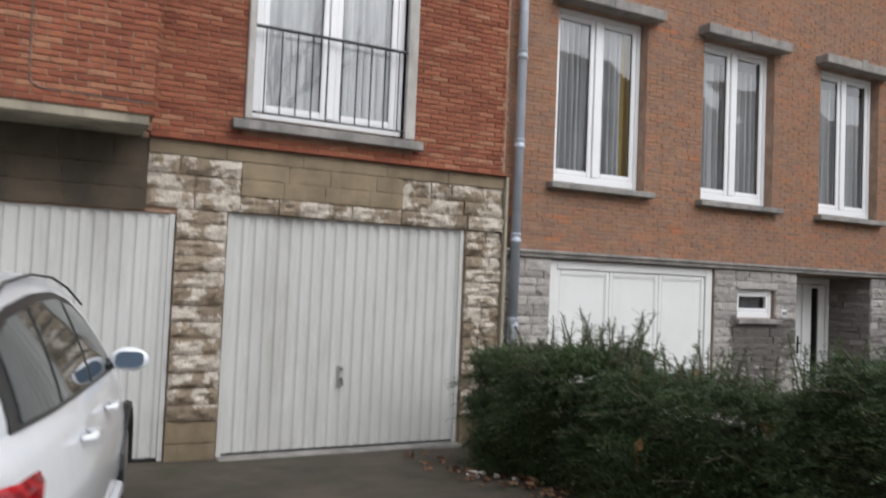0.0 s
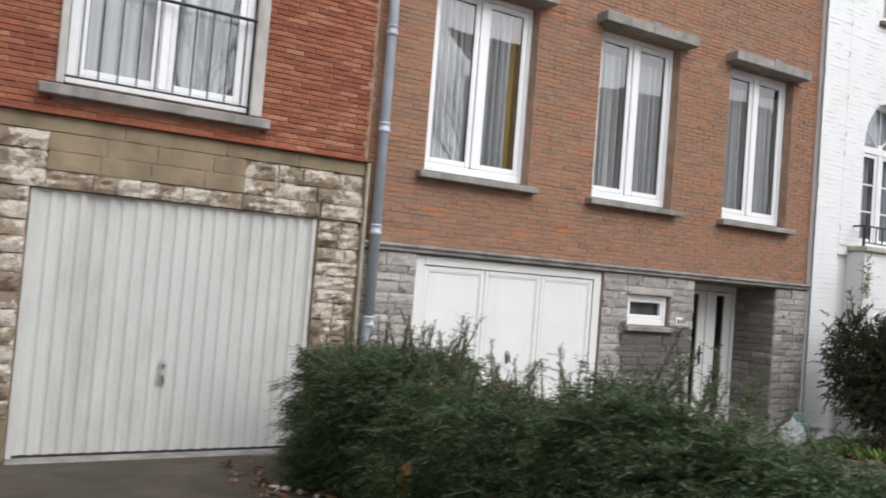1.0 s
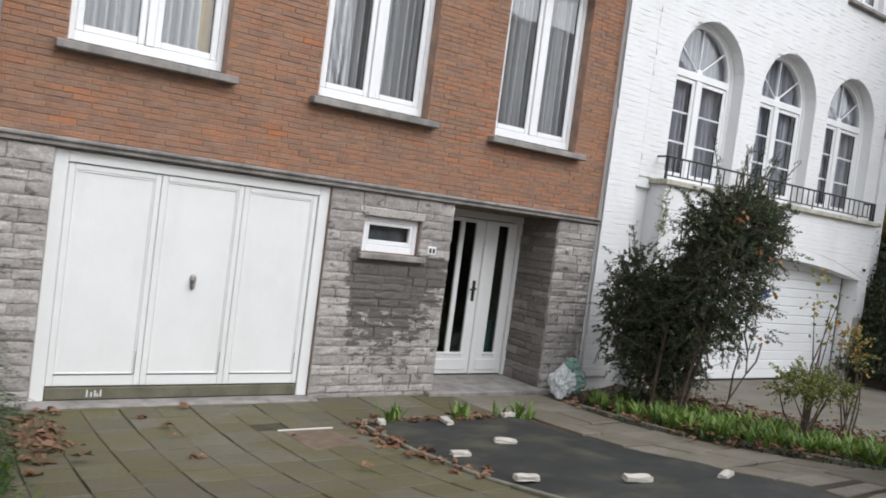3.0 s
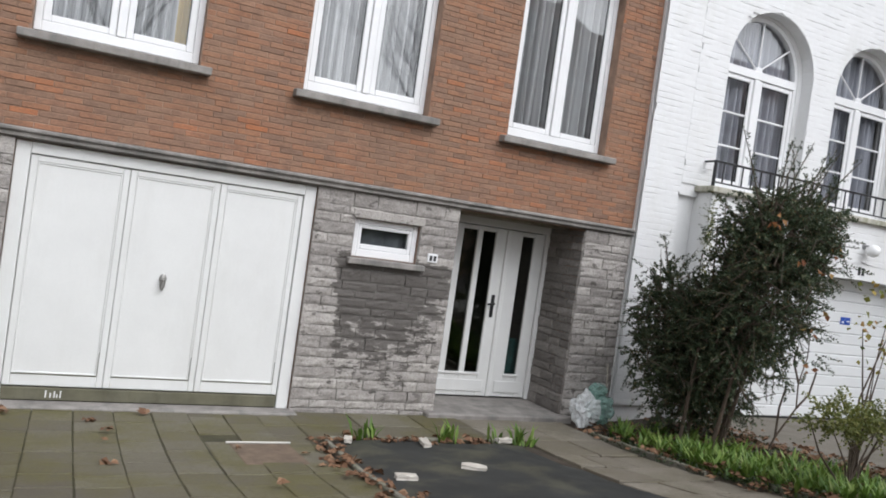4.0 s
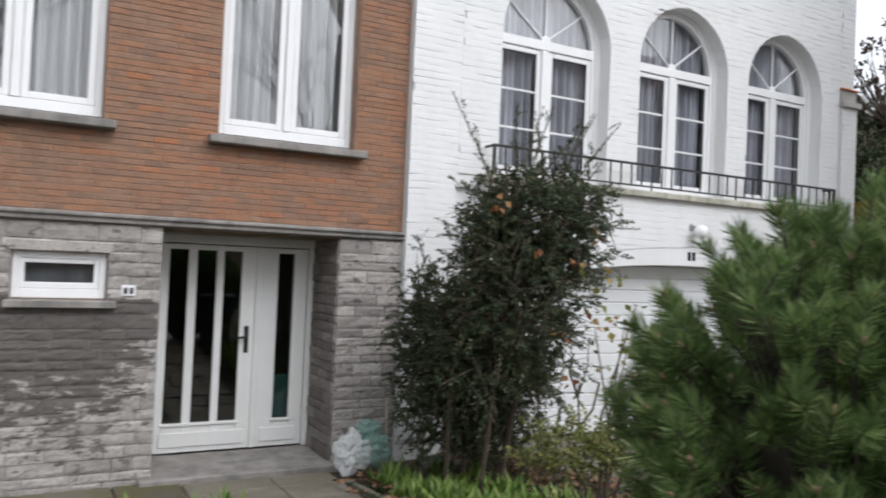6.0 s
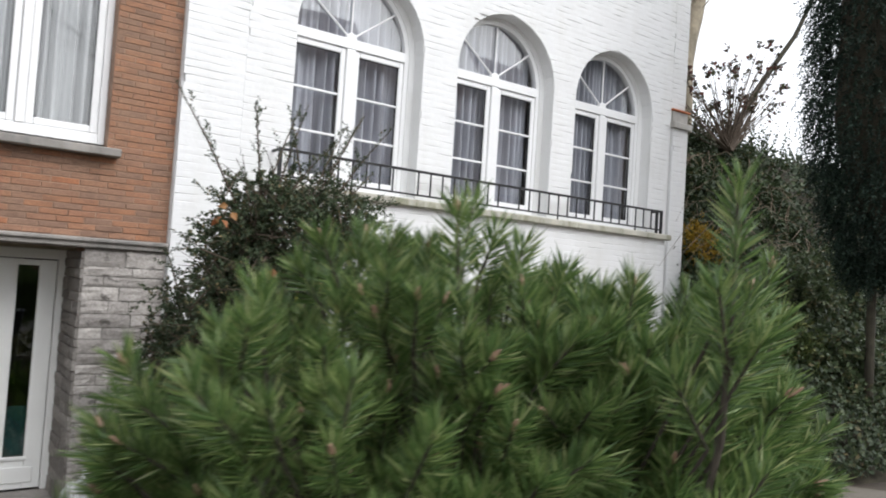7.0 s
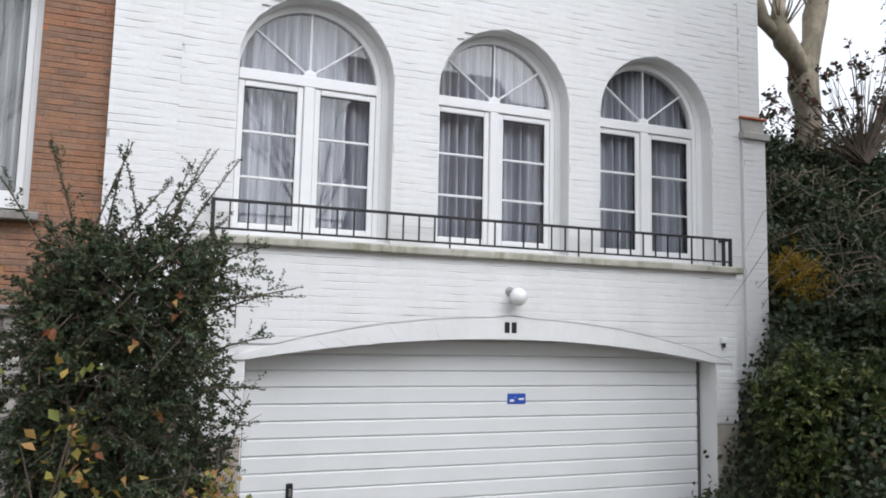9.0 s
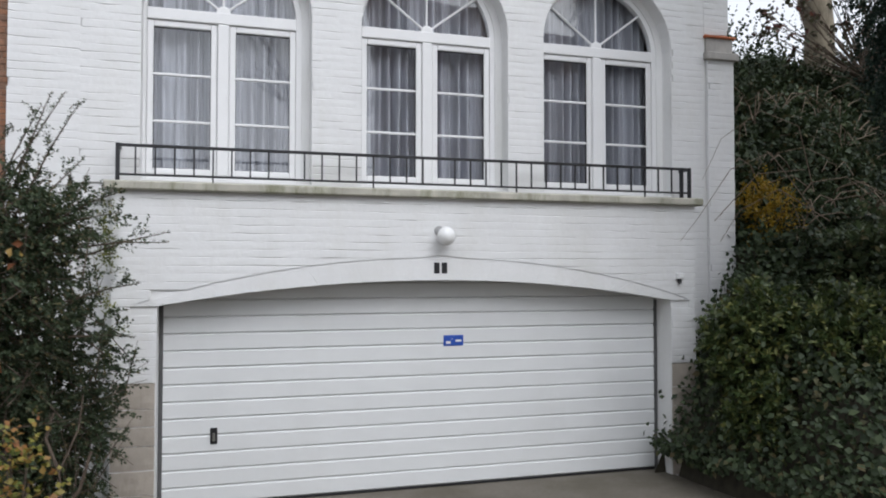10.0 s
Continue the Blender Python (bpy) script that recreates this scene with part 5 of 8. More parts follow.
# ---------------------------------------------------------------- yew hedge between the drives
def yew_hedge():
    rs = np.random.RandomState(11)
    y0, y1 = -5.72, -1.0
    h = thing("hedge", "dark green overgrown yew hedge with long twigs sticking out on top", "hedge", (0, 0, 0))

    def side(y):
        """Both flanks of the hedge: it leans to the drive at its street end."""
        k = np.clip((-y - 3.6) / 1.6, 0, 1)
        return 0.11 - 0.04 * k, 0.82 - 0.40 * k

    def top(x, y):
        k = np.clip((-y - 3.3) / 1.2, 0, 1)
        base = 1.30 + 0.06 * np.sin(y * 2.1) + 0.05 * np.sin(y * 5.3 + 1) + 0.03 * np.sin(x * 9 + y * 8)
        return base + 0.26 * k * np.clip(1 - (x - 0.05) / 0.4, 0.1, 1) - 0.06 * np.clip((-y - 4.95) / 0.6, 0, 1)

    # added solid core: closes gaps and gives the hedge its dark inside
    g = Geo()
    n = 14
    for j in range(n + 1):
        y = y0 + 0.16 + (y1 - y0 - 0.33) * j / n
        xa, xb = (float(q) for q in side(y))
        zb = ground_z(0.3, y) + 0.01
        w = 0.02 * math.sin(j * 1.7)
        for x, z in ((xa + 0.20 + w, zb), (xa + 0.18 + w, float(top(xa, y)) - 0.34), (xa + 0.30, float(top(xa + 0.3, y)) - 0.2), (xb - 0.28, float(top(xb - 0.3, y)) - 0.2), (xb - 0.18 - w, float(top(xb, y)) - 0.34), (xb - 0.2 - w, zb)):
            g.v.append((x, y, z))
    for j in range(n):
        for k in range(5):
            a = j * 6 + k
            g.f.append((a, a + 1, a + 7, a + 6))
    g.f += [(0, 1, 2, 3, 4, 5), tuple(n * 6 + k for k in (5, 4, 3, 2, 1, 0))]
    part("shade_core", g, SHADE, h)
    O, D = [], []

    def face(count, px, py, pz, nrm):
        O.append(np.stack([px, py, pz], 1))
        D.append(np.broadcast_to(np.array(nrm, float), (count, 3)) + 0.45 * rs.normal(size=(count, 3)) + np.array([0, 0, 0.3]))

    gz = 0.33
    for count, s in ((3100, 0), (1300, 1)):
        py = rs.uniform(y0, y1, count)
        xx = side(py)[s]
        tz = rs.uniform(0, 1, count)
        zz = gz + (top(xx, py) - gz) * tz
        lump = 0.06 * np.sin(py * 4.1 + zz * 3.0) + 0.05 * np.sin(py * 9.0 - zz * 7)
        bulge = 0.08 * np.sin(np.pi * tz ** 1.2)
        sg = 2 * s - 1
        face(count, xx + (lump + bulge - 0.1) * sg + rs.uniform(-0.07, 0.06, count), py, zz, (sg, 0, 0.15))
    c = 1900
    py = rs.uniform(y0, y1, c)
    xa, xb = side(py)
    px = xa + (xb - xa) * rs.uniform(0, 1, c)
    face(c, px, py, top(px, py) - 0.1 + rs.uniform(-0.07, 0.06, c), (0, 0, 1))
    for count, yy, nrm in ((600, y1, (0, 1, 0.1)), (1200, y0, (0, -1, 0.15))):
        xa, xb = side(yy)
        px = xa + (xb - xa) * rs.uniform(0, 1, count)
        face(count, px, yy - 0.1 * nrm[1] + rs.uniform(-0.09, 0.06, count), gz + (top(px, yy) - gz) * rs.uniform(0, 1, count), nrm)
    O, D = np.concatenate(O), np.concatenate(D)
    # fronds: a drooping main shoot with side shoots in one plane
    wave = np.stack([0.25 * np.sin(O[:, 1] * 6 + O[:, 2] * 5), 0.5 * np.sin(O[:, 1] * 3.3 + O[:, 2] * 4.1), 0.3 * np.sin(O[:, 1] * 5.1 - O[:, 2] * 3)], 1)
    D = unit(D + wave)
    ln = rs.uniform(0.12, 0.32, len(O))
    lists = [shoots(O, D, ln, 21, rs, 0.031, 0.0068, 0.85, 0.45, flat=True)]
    plane = unit(np.cross(D, np.array([0, 0, 1.0]) + 0.25 * rs.normal(size=D.shape)))
    for k, f in enumerate((0.28, 0.46, 0.62, 0.8)):
        sg = 1.0 if k % 2 else -1.0
        o2 = O + D * (ln * f)[:, None]
        o2[:, 2] -= 0.45 * ln * f * f
        lists.append(shoots(o2, D * 0.75 + plane * sg * 0.75, ln * (0.6 - 0.3 * f), 13, rs, 0.028, 0.0066, 0.85, 0.45, flat=True))
    # leaders: leafy side twigs on a stiff stem, over the whole top, thick at the street end
    spots = []
    for k in range(110):
        y = rs.uniform(y0, y1)
        xa, xb = side(y)
        x = rs.uniform(float(xa) + 0.05, float(xb))
        spots.append((x, y, rs.normal(0, 0.3), rs.normal(0, 0.3), 1.0, rs.uniform(0.16, 0.42)))
    for k in range(34):
        spots.append((rs.uniform(0.22, 0.56), rs.uniform(-5.1, -4.1), rs.normal(0.06, 0.2), rs.normal(0, 0.2), 1.0, rs.uniform(0.25, 0.56)))
    for k in range(44):
        spots.append((rs.uniform(0.25, 0.8), rs.uniform(-3.4, -1.6), rs.normal(0, 0.25), rs.normal(0, 0.25), 1.0, rs.uniform(0.3, 0.5)))
    for k in range(46):
        y = rs.uniform(-5.0, -2.0)
        spots.append((float(side(y)[0]) + 0.05, y, -1.0, rs.normal(0, 0.3), rs.uniform(0.2, 0.8), rs.uniform(0.2, 0.4)))
    for k in range(20):
        spots.append((rs.uniform(0.25, 0.5), rs.uniform(-5.5, -4.5), 1.0, rs.normal(0, 0.3), rs.uniform(0.3, 0.9), rs.uniform(0.2, 0.36)))
    twig = Geo()
    for x, y, dx, dy, dz, l in spots:
        flank = abs(dx) == 1.0
        z = float(top(np.array(x), np.array(y))) - 0.1
        if flank:
            z -= rs.uniform(0.0, 0.55)
        o, d = np.array([x, y, z]), unit(np.array([[dx, dy, dz]]))[0]
        l = l + 0.06
        lists.append(shoots(o[None], d[None], l, int(95 * l) + 6, rs, 0.026, 0.007, 0.85, 0.15))
        for q in range(int(l * 20) + 1):
            f = rs.uniform(0.1, 0.92)
            o2 = o + d * l * f - np.array([0, 0, 0.15 * l * f * f])
            w = d * 0.8 + unit(rs.normal(size=(1, 3)))[0] * 0.75
            lists.append(shoots(o2[None], w[None], l * rs.uniform(0.14, 0.34) * (1.1 - 0.6 * f), 9, rs, 0.022, 0.006, 0.8, 0.15, flat=True))
        twig.tube([tuple(o), tuple(o + d * l * 0.5 - np.array([0, 0, 0.04 * l])), tuple(o + d * l - np.array([0, 0, 0.15 * l]))], [0.006, 0.0045, 0.002], 4, False)
    V, T = join(lists)
    part("foliage", np_mesh("foliage", V, T, YEW), YEW, h, kind="stuff")
    part("twig_tangle", twig, BARK, h, "thin bare twigs", kind="stuff")
    P = np.array([(0.55, -3.3, 1.30), (0.72, -3.6, 1.28), (0.3, -2.9, 1.33), (0.62, -2.6, 1.32), (0.1, -4.2, 1.2), (-0.14, -3.4, 0.95), (0.7, -4.1, 1.2), (0.66, -3.05, 1.36)])
    P = np.repeat(P, 3, 0) + rs.normal(0, 0.012, (24, 3))
    V, T = leaves(P, rs.normal(size=P.shape), rs.normal(size=P.shape) + np.array([-0.5, -1.0, 0.3]), 0.10, 0.07, 0.2)
    part("caught_leaves", np_mesh("caught_leaves", V, T, AUTUMN), AUTUMN, h, "orange dead leaves caught in the hedge", kind="stuff")
    return h


yew_hedge()


# ---------------------------------------------------------------- the dark shrub in the front garden
def ellipsoid_points(rs, n, c, r, lo=0.75):
    d = unit(rs.normal(size=(n, 3)))
    k = rs.uniform(lo, 1.0, n)[:, None]
    return np.array(c) + d * np.array(r) * k, d


def big_shrub():
    rs = np.random.RandomState(21)
    base = (7.85, -1.35, ground_z(7.85, -1.35))
    s = thing("shrub", "tall dark small-leaved evergreen shrub with long arching shoots", "shrub", base)
    inv = s.matrix_world.inverted()
    masses = (((7.9, -1.78, 1.75), (0.62, 0.55, 0.85), 880), ((8.06, -1.8, 2.35), (0.64, 0.52, 0.50), 880), ((7.72, -0.78, 1.36), (0.38, 0.38, 0.70), 520), ((7.86, -1.12, 0.88), (0.56, 0.44, 0.56), 700), ((7.74, -1.30, 1.42), (0.42, 0.36, 0.56), 420), ((8.38, -1.06, 1.22), (0.40, 0.34, 0.90), 760))
    lists, twig = [], Geo()
    trunk = Geo()
    for k in range(5):
        a = k * 1.5
        foot = (7.85 + 0.24 * math.cos(a), -1.35 + 0.2 * math.sin(a), base[2])
        mid = (7.85 + 0.3 * math.cos(a), -1.5 + 0.25 * math.sin(a), 1.2)
        tip = (7.95 + 0.45 * math.cos(a * 1.7), -1.78 + 0.35 * math.sin(a * 1.3), 2.4)
        trunk.tube([foot, mid, tip], [0.022, 0.015, 0.006], 7)
    # the bare crooked stems beside it
    for pts in (((8.30, -1.75, 0.2), (8.36, -1.80, 0.45), (8.52, -1.86, 0.75), (8.50, -1.86, 1.0), (8.60, -1.84, 1.25), (8.62, -1.82, 1.45)), ((8.36, -1.80, 0.45), (8.30, -1.85, 0.75), (8.34, -1.86, 0.95)), ((8.50, -1.86, 1.0), (8.42, -1.84, 1.2), (8.46, -1.83, 1.35)), ((8.52, -1.86, 0.75), (8.62, -1.9, 0.9), (8.68, -1.9, 1.12))):
        trunk.tube(pts, [0.012 - 0.0016 * i for i in range(len(pts))], 6)
    for c, r, n in masses:
        P, d = ellipsoid_points(rs, n, c, r, 0.45)
        lump = 1 + 0.16 * np.sin(d[:, 0] * 5 + d[:, 2] * 4 + c[0]) + 0.12 * np.sin(d[:, 0] * 11 - d[:, 2] * 9)
        P = np.array(c) + (P - np.array(c)) * lump[:, None]
        D = d + 0.7 * rs.normal(size=d.shape) + np.array([0, 0, 0.1])
        lists.append(shoots(P - unit(D) * 0.08, D, rs.uniform(0.10, 0.28, n), 34, rs, 0.034, 0.018, 0.95, 0.2))
        for p, q in list(zip(P, unit(D)))[::4]:
            twig.tube([tuple(p - q * 0.25), tuple(p + q * 0.2)], [0.005, 0.002], 4, False)
    # arching free shoots
    free = [((8.2, -1.85, 2.6), (0.25, -0.15, 0.75)), ((8.3, -1.9, 2.65), (0.32, -0.2, 0.62)), ((7.9, -1.9, 2.7), (0.1, -0.15, 0.62)), ((7.75, -1.95, 2.7), (-0.15, -0.2, 0.55)), ((7.6, -1.9, 2.6), (-0.45, -0.1, 0.75)),
            ((8.55, -1.8, 2.35), (0.55, -0.05, 0.1)), ((8.6, -1.75, 2.3), (0.5, 0.0, 0.22)), ((8.6, -1.75, 2.05), (0.33, 0.0, 0.12)), ((8.6, -1.7, 1.8), (0.3, 0.0, 0.02)), ((8.0, -1.9, 2.7), (0.25, -0.1, 0.4)), ((8.1, -1.85, 2.7), (-0.12, 0.0, 0.55)), ((7.62, -0.8, 2.0), (-0.1, 0, 0.3)), ((8.5, -1.8, 2.55), (0.35, -0.1, 0.2)), ((8.15, -1.9, 2.6), (0.36, 0.0, 0.79)), ((8.1, -1.9, 2.55), (0.28, 0.0, 0.74)), ((7.8, -1.9, 2.6), (0.22, 0.0, 0.77)), ((8.3, -1.9, 2.5), (0.32, 0.0, 0.46)), ((8.4, -1.9, 2.45), (0.43, 0.0, 0.17))]
    for o, v in free:
        o, v = np.array(o), np.array(v)
        l = np.linalg.norm(v)
        lists.append(shoots(o[None], v[None], l, 64, rs, 0.027, 0.012, 0.9, 0.12))
        for k in range(7):
            q = o + v * rs.uniform(0.1, 0.8)
            w = v / l + rs.normal(size=3) * 0.6
            lists.append(shoots(q[None], w[None], rs.uniform(0.06, 0.16), 16, rs, 0.026, 0.012, 0.9, 0.1))
        twig.tube([tuple(o - v * 0.3), tuple(o + v * 0.5 - np.array([0, 0, 0.03 * l])), tuple(o + v - np.array([0, 0, 0.12 * l]))], [0.007, 0.005, 0.002], 5, False)
    V, T = join(lists)
    part("foliage", np_mesh("foliage", V, T, SHRUB), SHRUB, s, kind="stuff").matrix_local = inv
    part("stem_growth", trunk, BARK, s, "bare crooked brown stems", kind="stuff").matrix_local = inv
    part("twig_tangle", twig, BARK, s, kind="stuff").matrix_local = inv
    # dead leaves caught in it
    P = np.array([(7.40, -2.32, 2.46), (7.37, -2.30, 2.42), (8.30, -2.20, 2.34), (8.32, -2.18, 2.27), (8.10, -2.30, 2.05), (7.9, -2.35, 1.55), (8.25, -2.25, 1.7), (7.7, -2.35, 2.15), (8.05, -2.3, 1.2)])
    P = np.repeat(P, 3, 0) + rs.normal(0, 0.02, (27, 3))
    V, T = leaves(P, rs.normal(size=P.shape) - np.array([0, 0, 0.8]), rs.normal(size=P.shape) - np.array([0, 1.0, 0]), 0.065, 0.045, 0.3)
    part("caught_leaves", np_mesh("caught_leaves", V, T, AUTUMN), AUTUMN, s, "orange dead leaves caught in the twigs", kind="stuff").matrix_local = inv


big_shrub()


# ---------------------------------------------------------------- the mountain pine at the pavement
def mountain_pine():
    rs = np.random.RandomState(31)
    cx, cy = 7.0, -5.2
    base = (cx, cy, ground_z(cx, cy))
    p = thing("mountain_pine", "bushy green mountain pine with long bright needles at the pavement", "pine", base)
    inv = p.matrix_world.inverted()
    # bottle-brush shoots over the outer shell, with a sparser layer further in
    start, dirs, lengths = [], [], []
    for c, r, count, low, ka, kb in (((6.87, -5.20, 1.40), (0.80, 0.56, 0.82), 500, -0.6, 0.84, 1.02), ((7.28, -5.50, 1.46), (0.48, 0.40, 0.67), 290, -0.6, 0.82, 1.02), ((7.60, -5.42, 1.42), (0.24, 0.32, 0.56), 150, -0.6, 0.82, 1.02), ((7.08, -5.46, 1.42), (0.36, 0.34, 0.70), 130, -0.3, 0.85, 1.02), ((6.92, -5.54, 1.36), (0.46, 0.30, 0.52), 130, -0.2, 0.85, 1.02), ((6.87, -5.20, 1.40), (0.80, 0.56, 0.82), 210, -0.3, 0.56, 0.80), ((7.38, -5.50, 1.38), (0.40, 0.38, 0.58), 60, -0.3, 0.5, 0.78)):
        k = np.arange(count) + 0.5
        up = 1 - (1 - low) * k / count
        turn = k * 2.39996
        flat = np.sqrt(1 - up * up)
        d = unit(np.stack([flat * np.cos(turn), flat * np.sin(turn), up], 1) + 0.14 * rs.normal(size=(count, 3)))
        q = np.array(c) + d * np.array(r) * rs.uniform(ka, kb, count)[:, None]
        v = unit(d * 1.0 + np.array([0, 0, 0.6]) + 0.34 * rs.normal(size=(count, 3)))
        l = rs.uniform(0.09, 0.16, count)
        start.append(q - v * (l * 0.6)[:, None])
        dirs.append(v)
        lengths.append(l)
    extra = [((7.05, -5.85, 2.16), (0.0, 0.0, 1.0), 0.20), ((7.05, -5.85, 2.02), (-0.45, -0.1, 1.0), 0.17), ((7.05, -5.85, 2.02), (0.5, 0.1, 1.0), 0.17), ((7.05, -5.84, 1.96), (0.1, -0.5, 1.0), 0.15), ((7.04, -5.82, 1.88), (-0.6, 0.2, 1.0), 0.16), ((7.06, -5.82, 1.86), (0.6, 0.3, 0.9), 0.16),
             ((7.05, -5.84, 1.72), (0.3, -0.5, 1.0), 0.16), ((7.03, -5.84, 1.66), (-0.5, -0.4, 1.0), 0.16), ((7.08, -5.84, 1.62), (0.6, -0.2, 0.9), 0.16), ((7.05, -5.86, 1.52), (0.0, -0.8, 0.8), 0.16), ((6.95, -5.82, 1.55), (-0.7, -0.2, 0.9), 0.16),
             ((7.32, -5.72, 2.05), (0.2, -0.1, 1.0), 0.18), ((7.38, -5.70, 1.98), (0.5, -0.1, 1.0), 0.15), ((7.24, -5.72, 1.98), (-0.4, 0, 1.0), 0.15), ((6.78, -5.4, 2.12), (-0.1, 0, 1), 0.18), ((6.60, -5.3, 2.10), (-0.3, 0, 1), 0.17), ((6.9, -5.25, 2.16), (0.1, 0, 1), 0.18), ((6.4, -5.2, 2.0), (-0.4, 0, 1), 0.16),
             ((7.72, -5.6, 1.72), (0.7, -0.2, 0.7), 0.16), ((7.74, -5.5, 1.5), (0.8, -0.1, 0.5), 0.16)]
    start.append(np.array([e[0] for e in extra]))
    dirs.append(unit(np.array([e[1] for e in extra])))
    lengths.append(np.array([e[2] for e in extra]))
    start, dirs, lengths = np.concatenate(start), np.concatenate(dirs), np.concatenate(lengths)
    # bare below on the side of the doorway, where the bin stands
    keep = start[:, 2] > 1.52 - 1.25 * (start[:, 0] - 1.05 * (start[:, 1] + 5.0) - 6.15)
    keep &= (start[:, 0] > 6.62) | (start[:, 2] < 1.96)
    start, dirs, lengths = start[keep], dirs[keep], lengths[keep]
    n = len(start)
    per = 170
    i = np.repeat(np.arange(n), per)
    s = rs.uniform(0.0, 1.0, n * per) ** 0.8
    P = start[i] + dirs[i] * (s * lengths[i])[:, None]
    side = rs.normal(size=P.shape)
    side = unit(side - dirs[i] * np.sum(side * dirs[i], 1, keepdims=True))
    ND = dirs[i] * (0.5 + 0.6 * s[:, None] ** 2) + side * (1.0 - 0.30 * s[:, None] ** 2) + np.array([0, 0, 0.12])
    V, T = needles(P, ND, rs.uniform(0.055, 0.085, len(P)), 0.0044, rs)
    part("needles", np_mesh("needles", V, T, PINE), PINE, p, kind="stuff").matrix_local = inv
    g = Geo()
    core = np.array([cx, cy, 1.0])
    for k in range(n):
        a = start[k]
        m = core + (a - core) * 0.6 + np.array([0, 0, -0.06])
        g.tube([tuple(m), tuple(a), tuple(start[k] + dirs[k] * lengths[k] * 0.98)], [0.004, 0.004, 0.003], 4, False)
    g.tube([(7.04, -5.8, 1.7), (7.05, -5.84, 1.9), (7.05, -5.85, 2.2)], [0.007, 0.007, 0.005], 6)
    for k in range(16):
        a = k * 2.4
        g.tube([(cx, cy, base[2]), (cx + 0.12 * math.cos(a), cy + 0.1 * math.sin(a), 0.85), (cx + 0.5 * math.cos(a), cy + 0.33 * math.sin(a), 1.35)], [0.035, 0.025, 0.01], 6)
    part("branchwork", g, plain("dark_pine_bark", (0.045, 0.036, 0.027), 0.9, vary=0.3, scale=20, bumps=0.5), p, kind="stuff").matrix_local = inv
    g = Geo()
    for k in range(0, n, 3):
        e = start[k] + dirs[k] * lengths[k]
        for q in range(1 + k % 2):
            w = Vector(dirs[k]) + Vector((rs.normal(0, 0.25), rs.normal(0, 0.25), 0)) * (q > 0)
            o = Vector(e)
            g.tube([tuple(o), tuple(o + w * 0.010), tuple(o + w * 0.026)], [0.0055, 0.0068, 0.002], 6)
    part("bud_growth", g, plain("resin_buds", (0.30, 0.19, 0.13), 0.6, vary=0.2, scale=30), p, "small brown resin buds", kind="stuff").matrix_local = inv
    # added dark lumps that stand for the shade between the shoots
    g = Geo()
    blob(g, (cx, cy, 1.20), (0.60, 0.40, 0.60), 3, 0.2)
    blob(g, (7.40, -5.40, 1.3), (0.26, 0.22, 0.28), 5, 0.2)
    part("shade_core", g, SHADE, p).matrix_local = inv


mountain_pine()


# ---------------------------------------------------------------- ivy bank, laurel and tree beside the white house
def smooth01(t):
    t = np.clip(t, 0, 1)
    return t * t * (3 - 2 * t)


def bank_h(x, y):
    v = y + 2.9
    prof = np.interp(v, [-0.3, 0.0, 0.5, 1.1, 2.0, 3.0, 4.2, 6.0, 12], [-0.3, 0.05, 0.65, 1.1, 1.6, 2.2, 3.6, 5.0, 5.3])
    lumps = 0.22 * np.sin(x * 2.1 + y * 1.3) * np.sin(y * 2.7 - x) + 0.12 * np.sin(x * 5.2 + y * 4.4)
    low = np.minimum(prof, 1.2) * smooth01((x - 13.6) / 0.7)
    high = np.maximum(prof - 1.2, 0) * smooth01((x - 14.45 - 0.75 * np.minimum(y, 0)) / 0.45)
    return 0.42 + low + high + lumps * np.clip(prof, 0, 1) * smooth01((x - 14.2) / 0.8)


